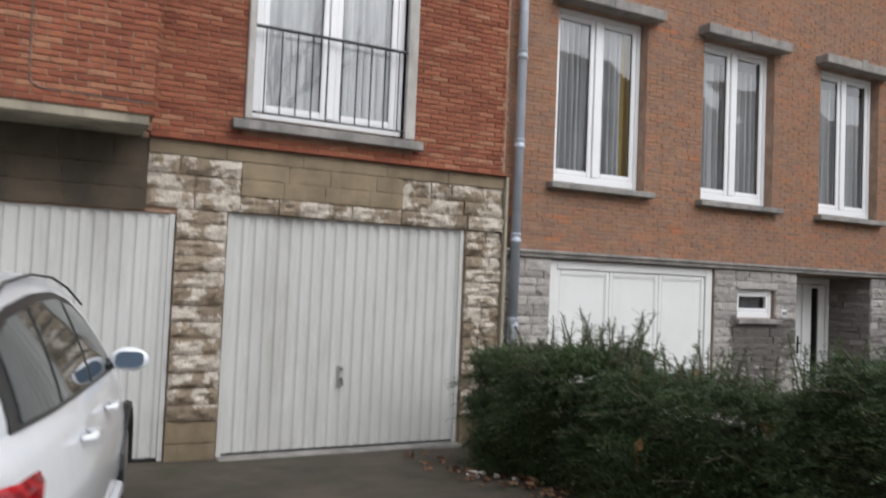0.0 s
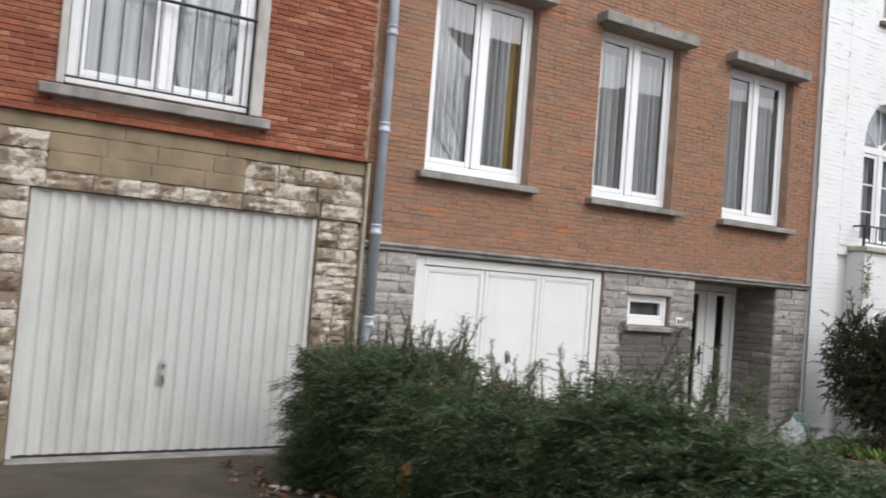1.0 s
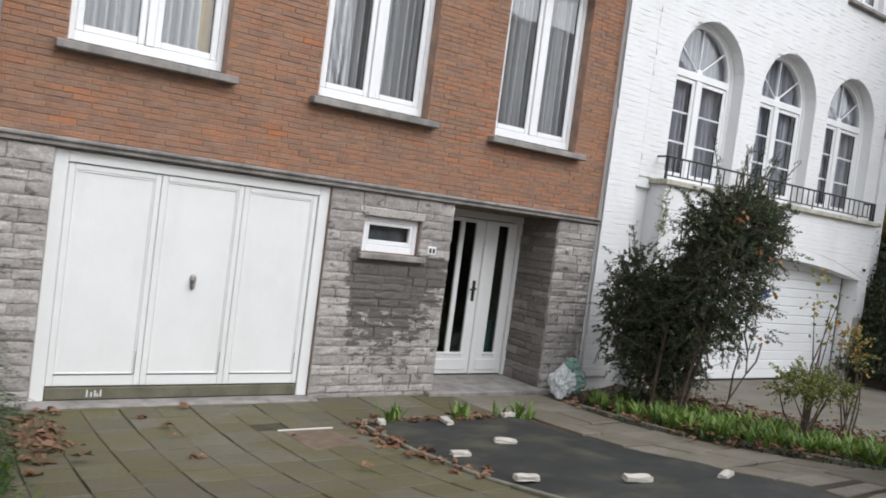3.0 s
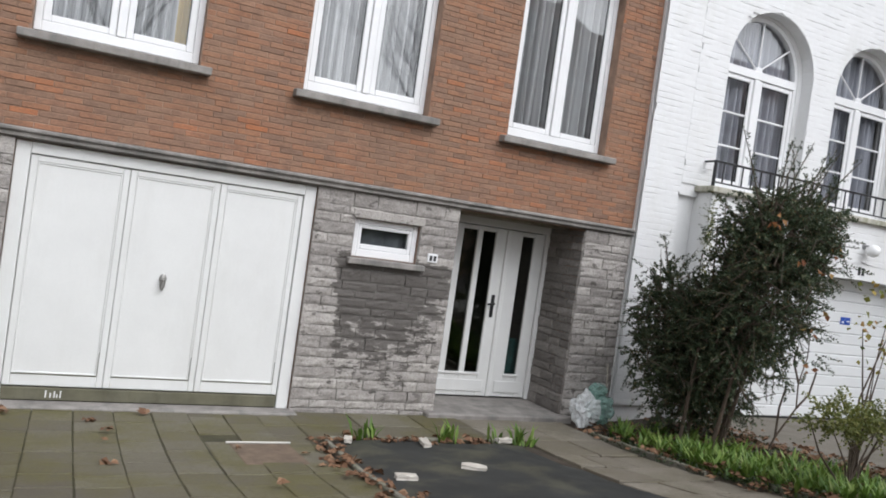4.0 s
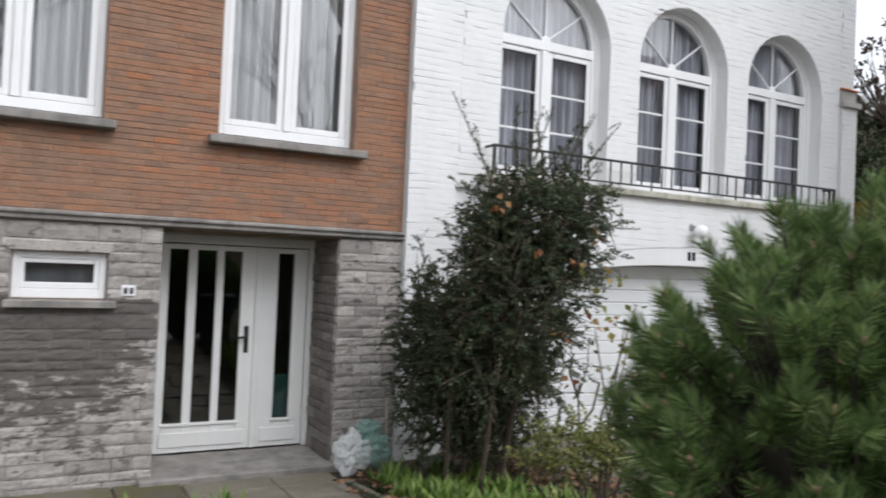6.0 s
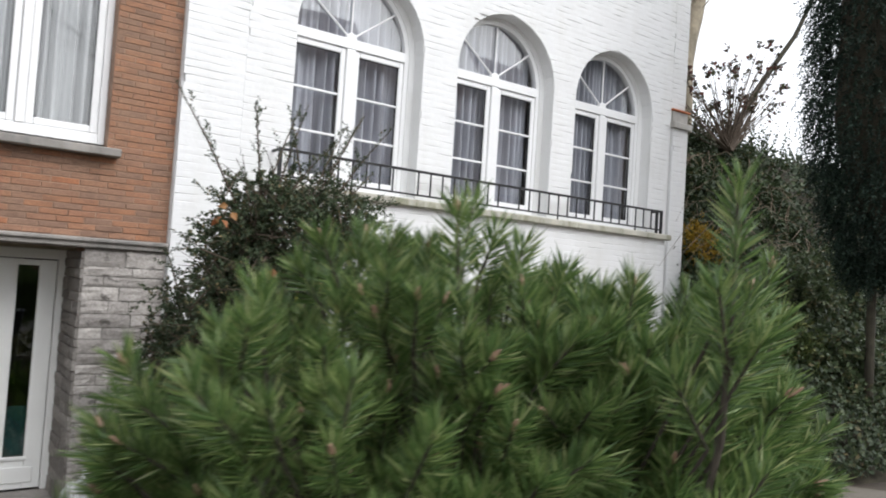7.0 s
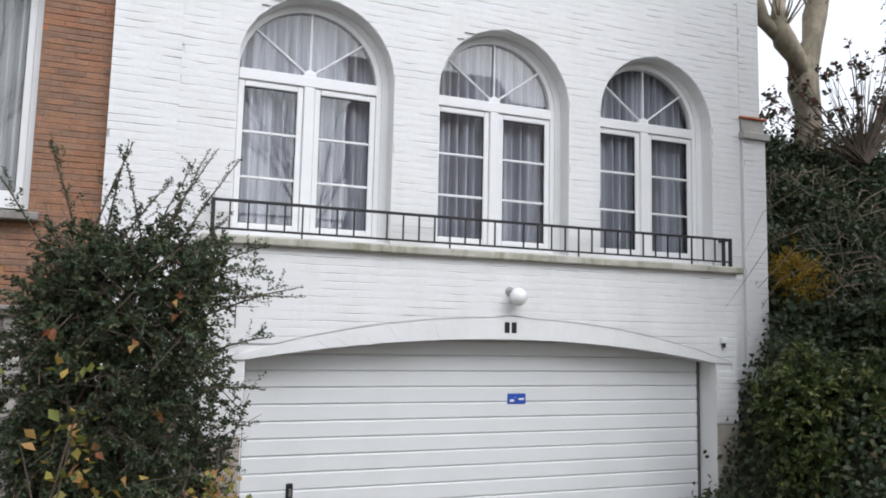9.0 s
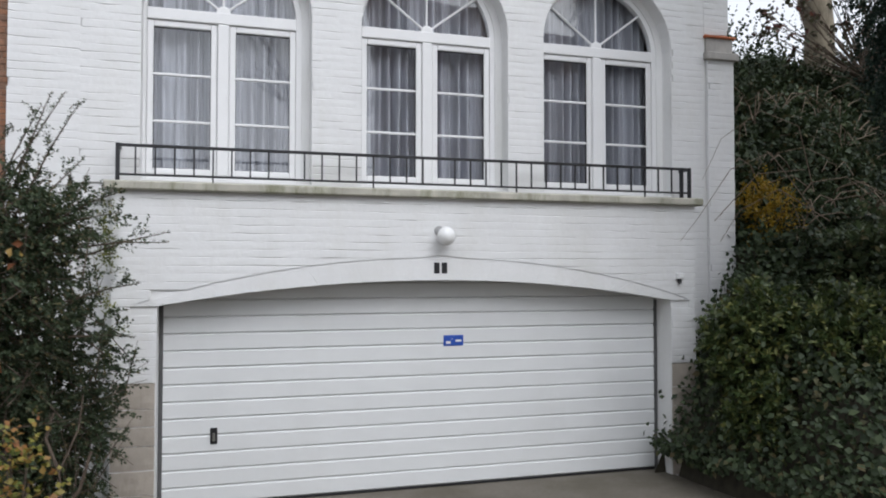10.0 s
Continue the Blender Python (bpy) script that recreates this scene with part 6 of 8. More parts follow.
def ivy_bank():
    rs = np.random.RandomState(41)
    b = thing("ivy_bank", "steep dark bank overgrown with ivy and tangled bare stems", "bank", (0, 0, 0), kind="stuff")
    g = Geo()
    xs, ys = np.linspace(13.4, 34, 60), np.linspace(-3.2, 9, 50)
    for y in ys:
        for x in xs:
            xx = max(x, 14.66) if y > -0.1 else x
            g.v.append((xx, y, float(bank_h(np.array(xx), np.array(y))) - 0.07 - 0.5 * (1 - float(smooth01((xx - 13.6) / 0.7)))))
    for j in range(49):
        for i in range(59):
            g.f.append((j * 60 + i, j * 60 + i + 1, (j + 1) * 60 + i + 1, (j + 1) * 60 + i))
    part("soil", g, SHADE, b)
    lists = []
    for n, xa, xb, ya, yb, size in ((60000, 13.6, 18.0, -3.0, 3.4, 0.066), (24000, 14.7, 18.4, -1.2, 2.2, 0.085), (18000, 18, 30, -3, 5, 0.12)):
        x, y = rs.uniform(xa, xb, n), rs.uniform(ya, yb, n)
        keep = (x > 14.68) | (y < -0.13)
        x, y = x[keep], y[keep]
        z = bank_h(x, y)
        ok = z > 0.40 - 0.02 * y
        x, y, z = x[ok], y[ok], z[ok]
        e = 0.05
        nrm = unit(np.stack([-(bank_h(x + e, y) - z) / e, -(bank_h(x, y + e) - z) / e, np.ones(len(x))], 1))
        P = np.stack([x, y, z], 1) + nrm * rs.gamma(1.3, 0.05, len(x))[:, None]
        D = rs.normal(size=P.shape) + np.array([0, -0.3, -0.5])
        lists.append(leaves(P, D, nrm + 0.5 * rs.normal(size=P.shape) + np.array([0, -0.4, 0.2]), size * rs.uniform(0.6, 1.3, len(P)), size * 0.8 * rs.uniform(0.6, 1.2, len(P)), 0.1))
    # tufts that stand out from the bank and its top edge
    n = 900
    x, y = rs.uniform(14.8, 19, n), rs.uniform(-2.6, 3.2, n)
    O = np.stack([x, y, bank_h(x, y)], 1)
    lists.append(shoots(O, np.array([-0.1, -0.6, 0.8]) + 0.5 * rs.normal(size=O.shape), rs.uniform(0.15, 0.45, n), 14, rs, 0.06, 0.045, 0.9, 0.1))
    n = 1300
    x, y = rs.uniform(14.9, 19.5, n), rs.uniform(-0.6, 2.4, n)
    O = np.stack([x, y, bank_h(x, y)], 1)
    lists.append(shoots(O, np.array([-0.1, -0.8, 0.5]) + 0.5 * rs.normal(size=O.shape), rs.uniform(0.2, 0.5, n), 16, rs, 0.085, 0.065, 0.9, 0.25))
    n = 260
    x, y = rs.uniform(14.8, 22, n), rs.uniform(2.2, 4.0, n)
    O = np.stack([x, y, bank_h(x, y)], 1)
    lists.append(shoots(O, np.array([0, -0.1, 1.0]) + 0.35 * rs.normal(size=O.shape), rs.uniform(0.3, 1.3, n), 15, rs, 0.08, 0.06, 0.9, 0.05))
    V, T = join(lists)
    part("ivy", np_mesh("ivy", V, T, IVY), IVY, b, kind="stuff")
    # tangle of bare arching stems
    g, hang = Geo(), []
    for k in range(130):
        x, y = rs.uniform(15.2, 19.0), rs.uniform(-0.5, 1.5)
        z = float(bank_h(np.array(x), np.array(y)))
        a = rs.uniform(-2.8, -0.2) if rs.uniform() < 0.75 else rs.uniform(0, 6.28)
        l, up = rs.uniform(0.5, 1.4), rs.uniform(0.3, 0.7)
        pts = [(x, y, z)]
        for q in (0.33, 0.66, 1.0):
            pts.append((x + math.cos(a) * l * q + rs.normal(0, 0.03), y + 0.6 * math.sin(a) * l * q + rs.normal(0, 0.03), z + up * (2.6 * q - 2.3 * q * q) + rs.normal(0, 0.03)))
        g.tube(pts, [0.009, 0.008, 0.006, 0.002], 4, False)
        if k % 5 == 0:
            o = np.array(pts)
            hang.append(shoots(o[:3], o[1:] - o[:3], np.linalg.norm(o[1:] - o[:3], axis=1), 9, rs, 0.055, 0.042, 0.9, 0.05))
    for pts in (((15.1, -0.7, 3.0), (14.75, -0.9, 3.6), (14.4, -0.8, 3.75), (14.1, -0.6, 3.5), (13.95, -0.5, 3.1)), ((15.0, -0.8, 2.8), (14.5, -0.8, 3.35), (14.2, -0.6, 3.2), (13.95, -0.45, 2.75), (13.75, -0.42, 2.5)), ((15.2, -0.8, 2.7), (14.6, -0.8, 3.0), (14.3, -0.6, 2.8), (14.15, -0.5, 2.5)), ((14.9, -0.8, 3.2), (14.4, -0.75, 3.15), (14.05, -0.55, 2.7))):
        g.tube(pts, [0.006, 0.005, 0.004, 0.003, 0.0015][:len(pts)], 4, False)
    part("bare_stems", g, plain("dry_stems", (0.19, 0.145, 0.105), 0.9, vary=0.3, scale=20), b, "dry brown arching stems", kind="stuff")
    V, T = join(hang)
    part("hanging_ivy", np_mesh("hanging_ivy", V, T, IVY), IVY, b, kind="stuff")


ivy_bank()


def leafy_bush(name, label, category, at, masses, mat, leaf, width, count, seed, leaf_count=16, stem=24, spread=0.9):
    rs = np.random.RandomState(seed)
    s = thing(name, label, category, at)
    inv = s.matrix_world.inverted()
    lists, g = [], Geo()
    for c, r, n in masses:
        P, d = ellipsoid_points(rs, n, c, r, 0.5)
        D = d + 0.4 * rs.normal(size=d.shape) + np.array([0, 0, 0.3])
        lists.append(shoots(P - unit(D) * 0.08, D, rs.uniform(0.1, 0.25, n), leaf_count, rs, leaf, width, spread, 0.15))
        if stem:
            for q in P[::max(1, n // stem)]:
                g.tube([(at[0] + rs.normal(0, 0.03), at[1] + rs.normal(0, 0.03), at[2]), tuple((np.array(at) + q) / 2 + rs.normal(0, 0.05, 3)), tuple(q)], [0.012, 0.008, 0.003], 5, False)
    V, T = join(lists)
    part("foliage", np_mesh("foliage", V, T, mat), mat, s, kind="stuff").matrix_local = inv
    if stem:
        part("stem_growth", g, BARK, s, kind="stuff").matrix_local = inv
    return s


leafy_bush("laurel_bush", "glossy dark laurel bush beside the white garage", "bush", (14.15, -0.95, 0.33), (((14.05, -1.15, 1.55), (0.45, 0.42, 0.58), 460), ((14.65, -1.6, 1.55), (0.6, 0.45, 0.55), 460), ((14.1, -1.35, 1.0), (0.5, 0.4, 0.4), 300)), LAUREL, 0.09, 0.034, 0, 51)
leafy_bush("evergreen_bush", "broad-leaved evergreen bush growing on the ivy bank", "bush", (16.2, -0.95, 1.9), (((15.9, -1.0, 2.15), (0.95, 0.5, 0.75), 520), ((17.3, -0.8, 2.3), (0.9, 0.5, 0.7), 420), ((15.3, -1.3, 1.55), (0.6, 0.4, 0.5), 260), ((15.3, -2.0, 1.3), (0.7, 0.5, 0.6), 300)), EVERGREEN, 0.10, 0.05, 0, 59, 12)
leafy_bush("forsythia_bush", "small bush with yellow autumn leaves beside the white pier", "bush", (15.08, 0.02, 2.55), (((15.02, -0.12, 2.80), (0.32, 0.30, 0.45), 260), ), YELLOW, 0.05, 0.022, 0, 52, 10)
leafy_bush("low_bush", "low olive-green bush at the edge of the garden bed", "bush", (7.55, -3.15, ground_z(7.55, -3.15)), (((7.42, -3.15, 0.98), (0.36, 0.26, 0.15), 110), ((7.88, -3.15, 0.95), (0.32, 0.25, 0.13), 80)), OLIVE, 0.034, 0.020, 0, 53, 18, 3)
leafy_bush("rose_bush", "thin rose bush with yellow and red autumn leaves", "bush", (8.5, -3.05, ground_z(8.5, -3.05)), (((8.54, -3.0, 1.26), (0.18, 0.18, 0.26), 32), ), ROSE, 0.042, 0.030, 0, 54, 8, 5)
leafy_bush("rose_bush", "leggy rose with a few pale and reddish leaves", "bush", (7.75, -3.05, ground_z(7.75, -3.05)), (((7.80, -3.0, 1.86), (0.18, 0.18, 0.28), 9), ((7.97, -3.05, 1.46), (0.13, 0.12, 0.16), 9)), ROSE, 0.062, 0.046, 0, 55, 4, 2)

# the ivy-clad column that hangs over the bank
def dark_column():
    rs = np.random.RandomState(61)
    s = thing("cypress", "tall dark narrow evergreen with hanging sprays", "tree", (15.12, -2.42, 0.5))
    inv = s.matrix_world.inverted()
    g = Geo()
    g.tube([(15.12, -2.42, 0.4), (15.12, -2.4, 3.0), (15.12, -2.4, 9.5)], [0.055, 0.045, 0.04], 10)
    part("trunk", g, SHADE, s).matrix_local = inv
    n = 7500
    z = rs.uniform(2.5, 9.5, n)
    rad = np.interp(z, [2.4, 3.0, 3.6, 4.4, 7, 9.6], [0.12, 0.42, 0.66, 0.78, 0.8, 0.25]) * rs.uniform(0.6, 1.02, n)
    a = rs.uniform(0, 2 * np.pi, n)
    O = np.stack([15.12 + rad * np.cos(a), -2.42 + rad * np.sin(a), z], 1)
    D = np.stack([np.cos(a), np.sin(a), -1.3 * np.ones(n)], 1) + 0.3 * rs.normal(size=(n, 3))
    V, T = shoots(O, D, rs.uniform(0.12, 0.3, n), 16, rs, 0.05, 0.022, 0.8, 0.4)
    part("crown", np_mesh("crown", V, T, CYPRESS), CYPRESS, s, kind="stuff").matrix_local = inv
    # added dark core in place of the crown's shaded inside
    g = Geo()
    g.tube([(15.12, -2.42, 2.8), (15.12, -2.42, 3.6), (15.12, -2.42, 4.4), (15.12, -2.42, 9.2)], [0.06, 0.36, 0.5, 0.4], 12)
    part("shade_core", g, SHADE, s).matrix_local = inv


dark_column()


def plane_tree():
    rs = np.random.RandomState(71)
    x, y = 18.85, 3.2
    s = thing("plane_tree", "pale-barked pollarded plane tree without leaves behind the bank", "tree", (x, y, 4.6))
    inv = s.matrix_world.inverted()
    bark = plain("mottled_plane_bark", (0.27, 0.23, 0.165), 0.85, vary=0.35, scale=5, bumps=0.8, grain=22, dirt=(0.12, 0.105, 0.075), dirt_amount=0.9)
    g = Geo()
    g.tube([(x, y, 4.4), (x - 0.05, y, 5.4), (x - 0.02, y, 6.2), (x - 0.12, y, 6.6), (x - 0.10, y, 7.0), (x + 0.12, y, 7.5), (x + 0.2, y, 8.0), (x + 0.42, y, 8.7), (x + 0.5, y, 9.6)], [0.32, 0.25, 0.22, 0.26, 0.25, 0.17, 0.21, 0.15, 0.08], 12)
    part("trunk", g, bark, s, smooth=True).matrix_local = inv
    for pts, r in ((((x - 0.12, y, 6.75), (x - 0.38, y - 0.1, 7.1), (x - 0.62, y - 0.1, 7.35), (x - 0.75, y - 0.1, 7.65), (x - 0.72, y - 0.1, 8.3)), [0.2, 0.16, 0.20, 0.15, 0.08]), (((x - 0.6, y - 0.1, 7.35), (x - 1.0, y, 7.7), (x - 1.15, y, 8.4)), [0.14, 0.12, 0.05])):
        g = Geo()
        g.tube(pts, r, 10)
        part("limb", g, bark, s, smooth=True).matrix_local = inv
    g = Geo()
    for k in range(46):
        q = [(x - 0.68, y - 0.1, 7.5), (x - 0.73, y - 0.1, 8.0), (x + 0.18, y, 7.9), (x + 0.42, y, 8.7), (x - 1.1, y, 8.0)][k % 5]
        v = Vector((rs.normal(0, 0.5), rs.normal(0, 0.5), 1.0)) * rs.uniform(0.6, 1.6)
        g.tube([q, tuple(Vector(q) + v * 0.5 + Vector((rs.normal(0, .05), 0, 0))), tuple(Vector(q) + v)], [0.022, 0.013, 0.004], 5, False)
    part("twig_tangle", g, bark, s, kind="stuff").matrix_local = inv


plane_tree()
sl = thing("leaning_branch", "dark leaning branch above the ivy bank", "branch", (19.0, 1.5, 5.0))
g = Geo()
g.tube([(18.2, 1.8, 4.9), (19.2, 1.7, 6.3), (20.2, 1.6, 7.5), (21.2, 1.6, 9.0)], [0.06, 0.055, 0.045, 0.03], 8)
part("bough", g, SHADE, sl).matrix_local = sl.matrix_world.inverted()

leafy_bush("climber", "thin twiggy climber with sparse reddish leaves above the bank", "plant", (18.3, 1.7, 4.9), (((18.3, 1.7, 6.0), (1.1, 0.5, 0.8), 46), ((19.2, 1.7, 6.4), (0.8, 0.5, 0.9), 40), ((16.9, 1.7, 5.6), (0.5, 0.4, 0.6), 22)), CLIMBER, 0.10, 0.075, 0, 57, 7, 30)
leafy_bush("climbing_vine", "thin climbing plant on the corner of the white garage front", "plant", (8.54, -0.36, 0.25), (((8.55, -0.38, 2.45), (0.06, 0.04, 0.42), 46), ((8.55, -0.38, 1.7), (0.07, 0.05, 0.4), 30)), OLIVE, 0.035, 0.02, 0, 58, 8, 0)


# ---------------------------------------------------------------- paving, bed and path in front of the brown house


def slab_material(name, stops, moss, moss_amount):
    m, nt, b = nodes_of(name)
    wn_ = nt.nodes.new("ShaderNodeTexWhiteNoise")
    wn_.noise_dimensions = '1D'
    nt.links.new(math_node(nt, 'MULTIPLY', piece_random(nt), 331.9), wn_.inputs["W"])
    col = ramp(nt, wn_.outputs["Value"], stops)
    p = place(nt)
    big, fine = noise_tex(nt, p, 1.6, 6, 0.68), noise_tex(nt, p, 55, 4, 0.7)
    col = mixc(nt, ramp(nt, big, [(0.42, (0, 0, 0)), (0.62, (moss_amount,) * 3)]), col, moss)
    col = mixc(nt, ramp(nt, fine, [(0.35, (0.5,) * 3), (0.6, (0, 0, 0))]), col, tuple(c * 0.6 for c in stops[0][1]))
    nt.links.new(col, b.inputs["Base Color"])
    b.inputs["Roughness"].default_value = 0.75
    b.inputs["Specular IOR Level"].default_value = 0.35
    bump(nt, b, fine, 0.4, 0.006)
    return m


SLAB = slab_material("mossy_paving_slab", [(0, (0.112, 0.098, 0.070)), (0.5, (0.138, 0.124, 0.088)), (1, (0.176, 0.161, 0.120))], (0.118, 0.106, 0.037), 0.9)
FLAG = slab_material("grey_flagstone", [(0, (0.18, 0.158, 0.125)), (0.5, (0.235, 0.21, 0.168)), (1, (0.29, 0.262, 0.215))], (0.115, 0.10, 0.055), 0.6)
C_PAVE = slab_material("pale_drive_paving", [(0, (0.15, 0.132, 0.108)), (1, (0.20, 0.18, 0.148))], (0.085, 0.075, 0.045), 0.6)
EDGING = plain("concrete_edging", (0.20, 0.19, 0.15), 0.9, vary=0.25, scale=6, bumps=0.4, dirt=(0.09, 0.095, 0.04), dirt_amount=0.7)


def slab_piece(name, corners, mat, parent, thick=0.05, lift=0.0, ch=0.006):
    """A flat stone over the sloping ground from its corners (x, y)."""
    g = Geo()
    n = len(corners)
    cx, cy = sum(c[0] for c in corners) / n, sum(c[1] for c in corners) / n

    def at(x, y, dz):
        return (x, y, ground_z(x, y) + lift + dz)

    inner = [(x + (cx - x) * ch * 4, y + (cy - y) * ch * 4) for x, y in corners]
    g.v += [at(x, y, 0) for x, y in inner] + [at(x, y, -ch) for x, y in corners] + [at(x, y, -thick) for x, y in corners]
    g.f.append(tuple(range(n)))
    for i in range(n):
        j = (i + 1) % n
        g.f += [(i, n + i, n + j, j), (n + i, 2 * n + i, 2 * n + j, n + j)]
    g.f = [tuple(reversed(f)) if k else f for k, f in enumerate(g.f)]
    return part(name, g, mat, parent)


g = Geo()
for k in range(13):
    y = -0.165 - 5.4 * k / 12
    g.v += [(1.02, y, ground_z(1.3, y) - 0.010), (3.98, y, ground_z(3.5, y) - 0.010)]
for k in range(12):
    g.f.append((2 * k, 2 * k + 2, 2 * k + 3, 2 * k + 1))
MOSS_JOINT = plain("mossy_joint_sand", (0.060, 0.056, 0.026), 0.95, vary=0.4, scale=6, bumps=0.6, dirt=(0.035, 0.028, 0.018), dirt_amount=0.7)
pv = tagged(part("driveway_2", g, MOSS_JOINT), "greenish mossy concrete slab drive with fallen leaves", "driveway", kind="structure")
rng = random.Random(91)
cols = [1.04 + 0.2965 * k for k in range(11)]
for c_no, (a, b) in enumerate(zip(cols, cols[1:])):
    if b > 4.02:
        continue
    y = -0.17 - rng.uniform(0.0, 0.12)
    slab_piece("slab", [(a + 0.004, y + 0.004), (b - 0.004, y + 0.004), (b - 0.004, -0.168), (a + 0.004, -0.168)], SLAB, pv, 0.05, -0.002)
    while y > -5.4:
        h = 0.305 + rng.uniform(-0.012, 0.012)
        if not (3.20 < (a + b) / 2 < 3.78 and -1.84 < y - h / 2 < -1.0):
            j = 0.0035
            off, sk = rng.uniform(-0.003, 0.003), rng.uniform(-0.004, 0.004)
            slab_piece("slab", [(a + j + off, y - h + j + sk), (b - j + off, y - h + j - sk), (b - j + off, y - j - sk), (a + j + off, y - j + sk)], SLAB, pv, 0.05, rng.uniform(-0.006, 0.005))
        y -= h
# manhole cover
mh = thing("manhole_cover", "flat rusty brown cover plate in the paving", "cover", (3.50, -1.48, ground_z(3.50, -1.48)))
IRON_RUST = plain("rusty_iron", (0.16, 0.115, 0.08), 0.85, 0.1, vary=0.35, scale=10, bumps=0.4)
inv = mh.matrix_world.inverted()
slab_piece("frame", [(3.13, -1.90), (3.98, -1.90), (3.98, -1.08), (3.13, -1.08)], SLAB, mh, 0.05, -0.003).matrix_local = inv
cv = slab_piece("cover", [(3.30, -1.80), (3.76, -1.80), (3.76, -1.15), (3.30, -1.15)], IRON_RUST, mh, 0.04, 0.003)
cv.matrix_local = inv
g = Geo()
g.tube([(3.28, -1.13, ground_z(3.28, -1.13) + 0.004), (3.78, -1.13, ground_z(3.78, -1.13) + 0.004)], 0.011, 6)
part("edge_strip", g, plain("pale_steel_edge", (0.5, 0.48, 0.44), 0.5, 0.4), mh, "pale worn steel edge").matrix_local = inv

# slabs along the wall and the flagstone path
pth = tagged(part("path", (lambda g: (g.add([(3.99, -0.95, ground_z(5, -0.95) - 0.04), (7.1, -0.95, ground_z(6, -0.95) - 0.04), (7.1, 0.0, ground_z(6, 0) - 0.04), (3.99, 0.0, ground_z(5, 0) - 0.04)], [(0, 1, 2, 3)]), g)[1])(Geo()), SOIL), "broken flagstone path from the doorstep to the street", "path", kind="structure")
x = 4.0
while x < 7.0:
    w = rng.uniform(0.45, 0.75)
    for ya, yb in ((-0.48, -0.14 if 5.4 < x < 7.2 else -0.02), (-0.93, -0.49)):
        b = min(x + w, 7.05)
        slab_piece("slab", [(x + 0.006, ya), (b - 0.006, ya), (b - 0.006, yb - 0.01), (x + 0.006, yb - 0.01)], FLAG if x > 5.3 else SLAB, pth, 0.05, rng.uniform(-0.004, 0.004))
    x += w


def path_x(y):
    """Left and right side of the path at y."""
    t = min(1.0, max(0.0, (-0.9 - y) / 2.5))
    return 6.06 - 0.12 * t, 7.03 + 0.03 * math.sin(y * 1.3)


y = -0.94
row = 0
while y > -6.2:
    h = rng.uniform(0.38, 0.6)
    a, b = path_x(y)
    n = 2 + row % 2
    cuts = [a] + sorted(a + (b - a) * (k / n + rng.uniform(-0.1, 0.1)) for k in range(1, n)) + [b]
    skew = [rng.uniform(-0.08, 0.08) for _ in cuts]
    for k in range(len(cuts) - 1):
        c = [(cuts[k] + 0.012, y - h + 0.012 + skew[k] * 0.5), (cuts[k + 1] - 0.012, y - h + 0.012 + skew[k + 1] * 0.5), (cuts[k + 1] - 0.012 + skew[k + 1] * 0.3, y - 0.01 + skew[k + 1] * 0.5), (cuts[k] + 0.012 + skew[k] * 0.3, y - 0.01 + skew[k] * 0.5)]
        c.insert(2, (c[1][0] + rng.uniform(-0.02, 0.02), (c[1][1] + c[2][1]) / 2))
        slab_piece("flagstone", c, FLAG, pth, 0.05, rng.uniform(-0.006, 0.008))
    y -= h
    row += 1


def edging(points, label, name="edging", high=0.035, wide=0.05):
    e = thing(name, label, "edging", (points[0][0], points[0][1], ground_z(*points[0])), group="garden edgings", kind="structure")
    inv = e.matrix_world.inverted()
    for (xa, ya), (xb, yb) in zip(points, points[1:]):
        d = Vector((xb - xa, yb - ya, 0))
        n = Vector((-d.y, d.x, 0)).normalized() * wide / 2
        g = Geo()
        zs = (ground_z(xa, ya), ground_z(xb, yb))
        c = 0.008
        g.v += [(xa - n.x, ya - n.y, zs[0] - 0.1), (xa + n.x, ya + n.y, zs[0] - 0.1), (xa + n.x, ya + n.y, zs[0] + high - c), (xa + n.x * 0.7, ya + n.y * 0.7, zs[0] + high), (xa - n.x * 0.7, ya - n.y * 0.7, zs[0] + high), (xa - n.x, ya - n.y, zs[0] + high - c)]
        g.v += [(xb - n.x, yb - n.y, zs[1] - 0.1), (xb + n.x, yb + n.y, zs[1] - 0.1), (xb + n.x, yb + n.y, zs[1] + high - c), (xb + n.x * 0.7, yb + n.y * 0.7, zs[1] + high), (xb - n.x * 0.7, yb - n.y * 0.7, zs[1] + high), (xb - n.x, yb - n.y, zs[1] + high - c)]
        for i in range(6):
            j = (i + 1) % 6
            g.f.append((i, j, 6 + j, 6 + i))
        g.f += [(5, 4, 3, 2, 1, 0), (6, 7, 8, 9, 10, 11)]
        part("kerb", g, EDGING, e).matrix_local = inv


edging([(7.06, -0.62), (7.11, -1.45), (7.06, -2.25)], "low mossy concrete edging between path and garden")
edging([(7.34, -2.28), (7.26, -2.95)], "low mossy concrete edging set back from the path")
edging([(7.24, -2.97), (7.16, -3.75), (7.1, -4.6)], "low mossy concrete edging nearer the street")
edging([(4.10, -0.98), (4.05, -2.0), (4.01, -3.0), (3.98, -4.2), (3.98, -5.4)], "low concrete edging between slab drive and covered bed", wide=0.045, high=0.018)
edging([(4.12, -0.95), (5.95, -0.97)], "low concrete edging along the back of the covered bed", wide=0.045, high=0.02)

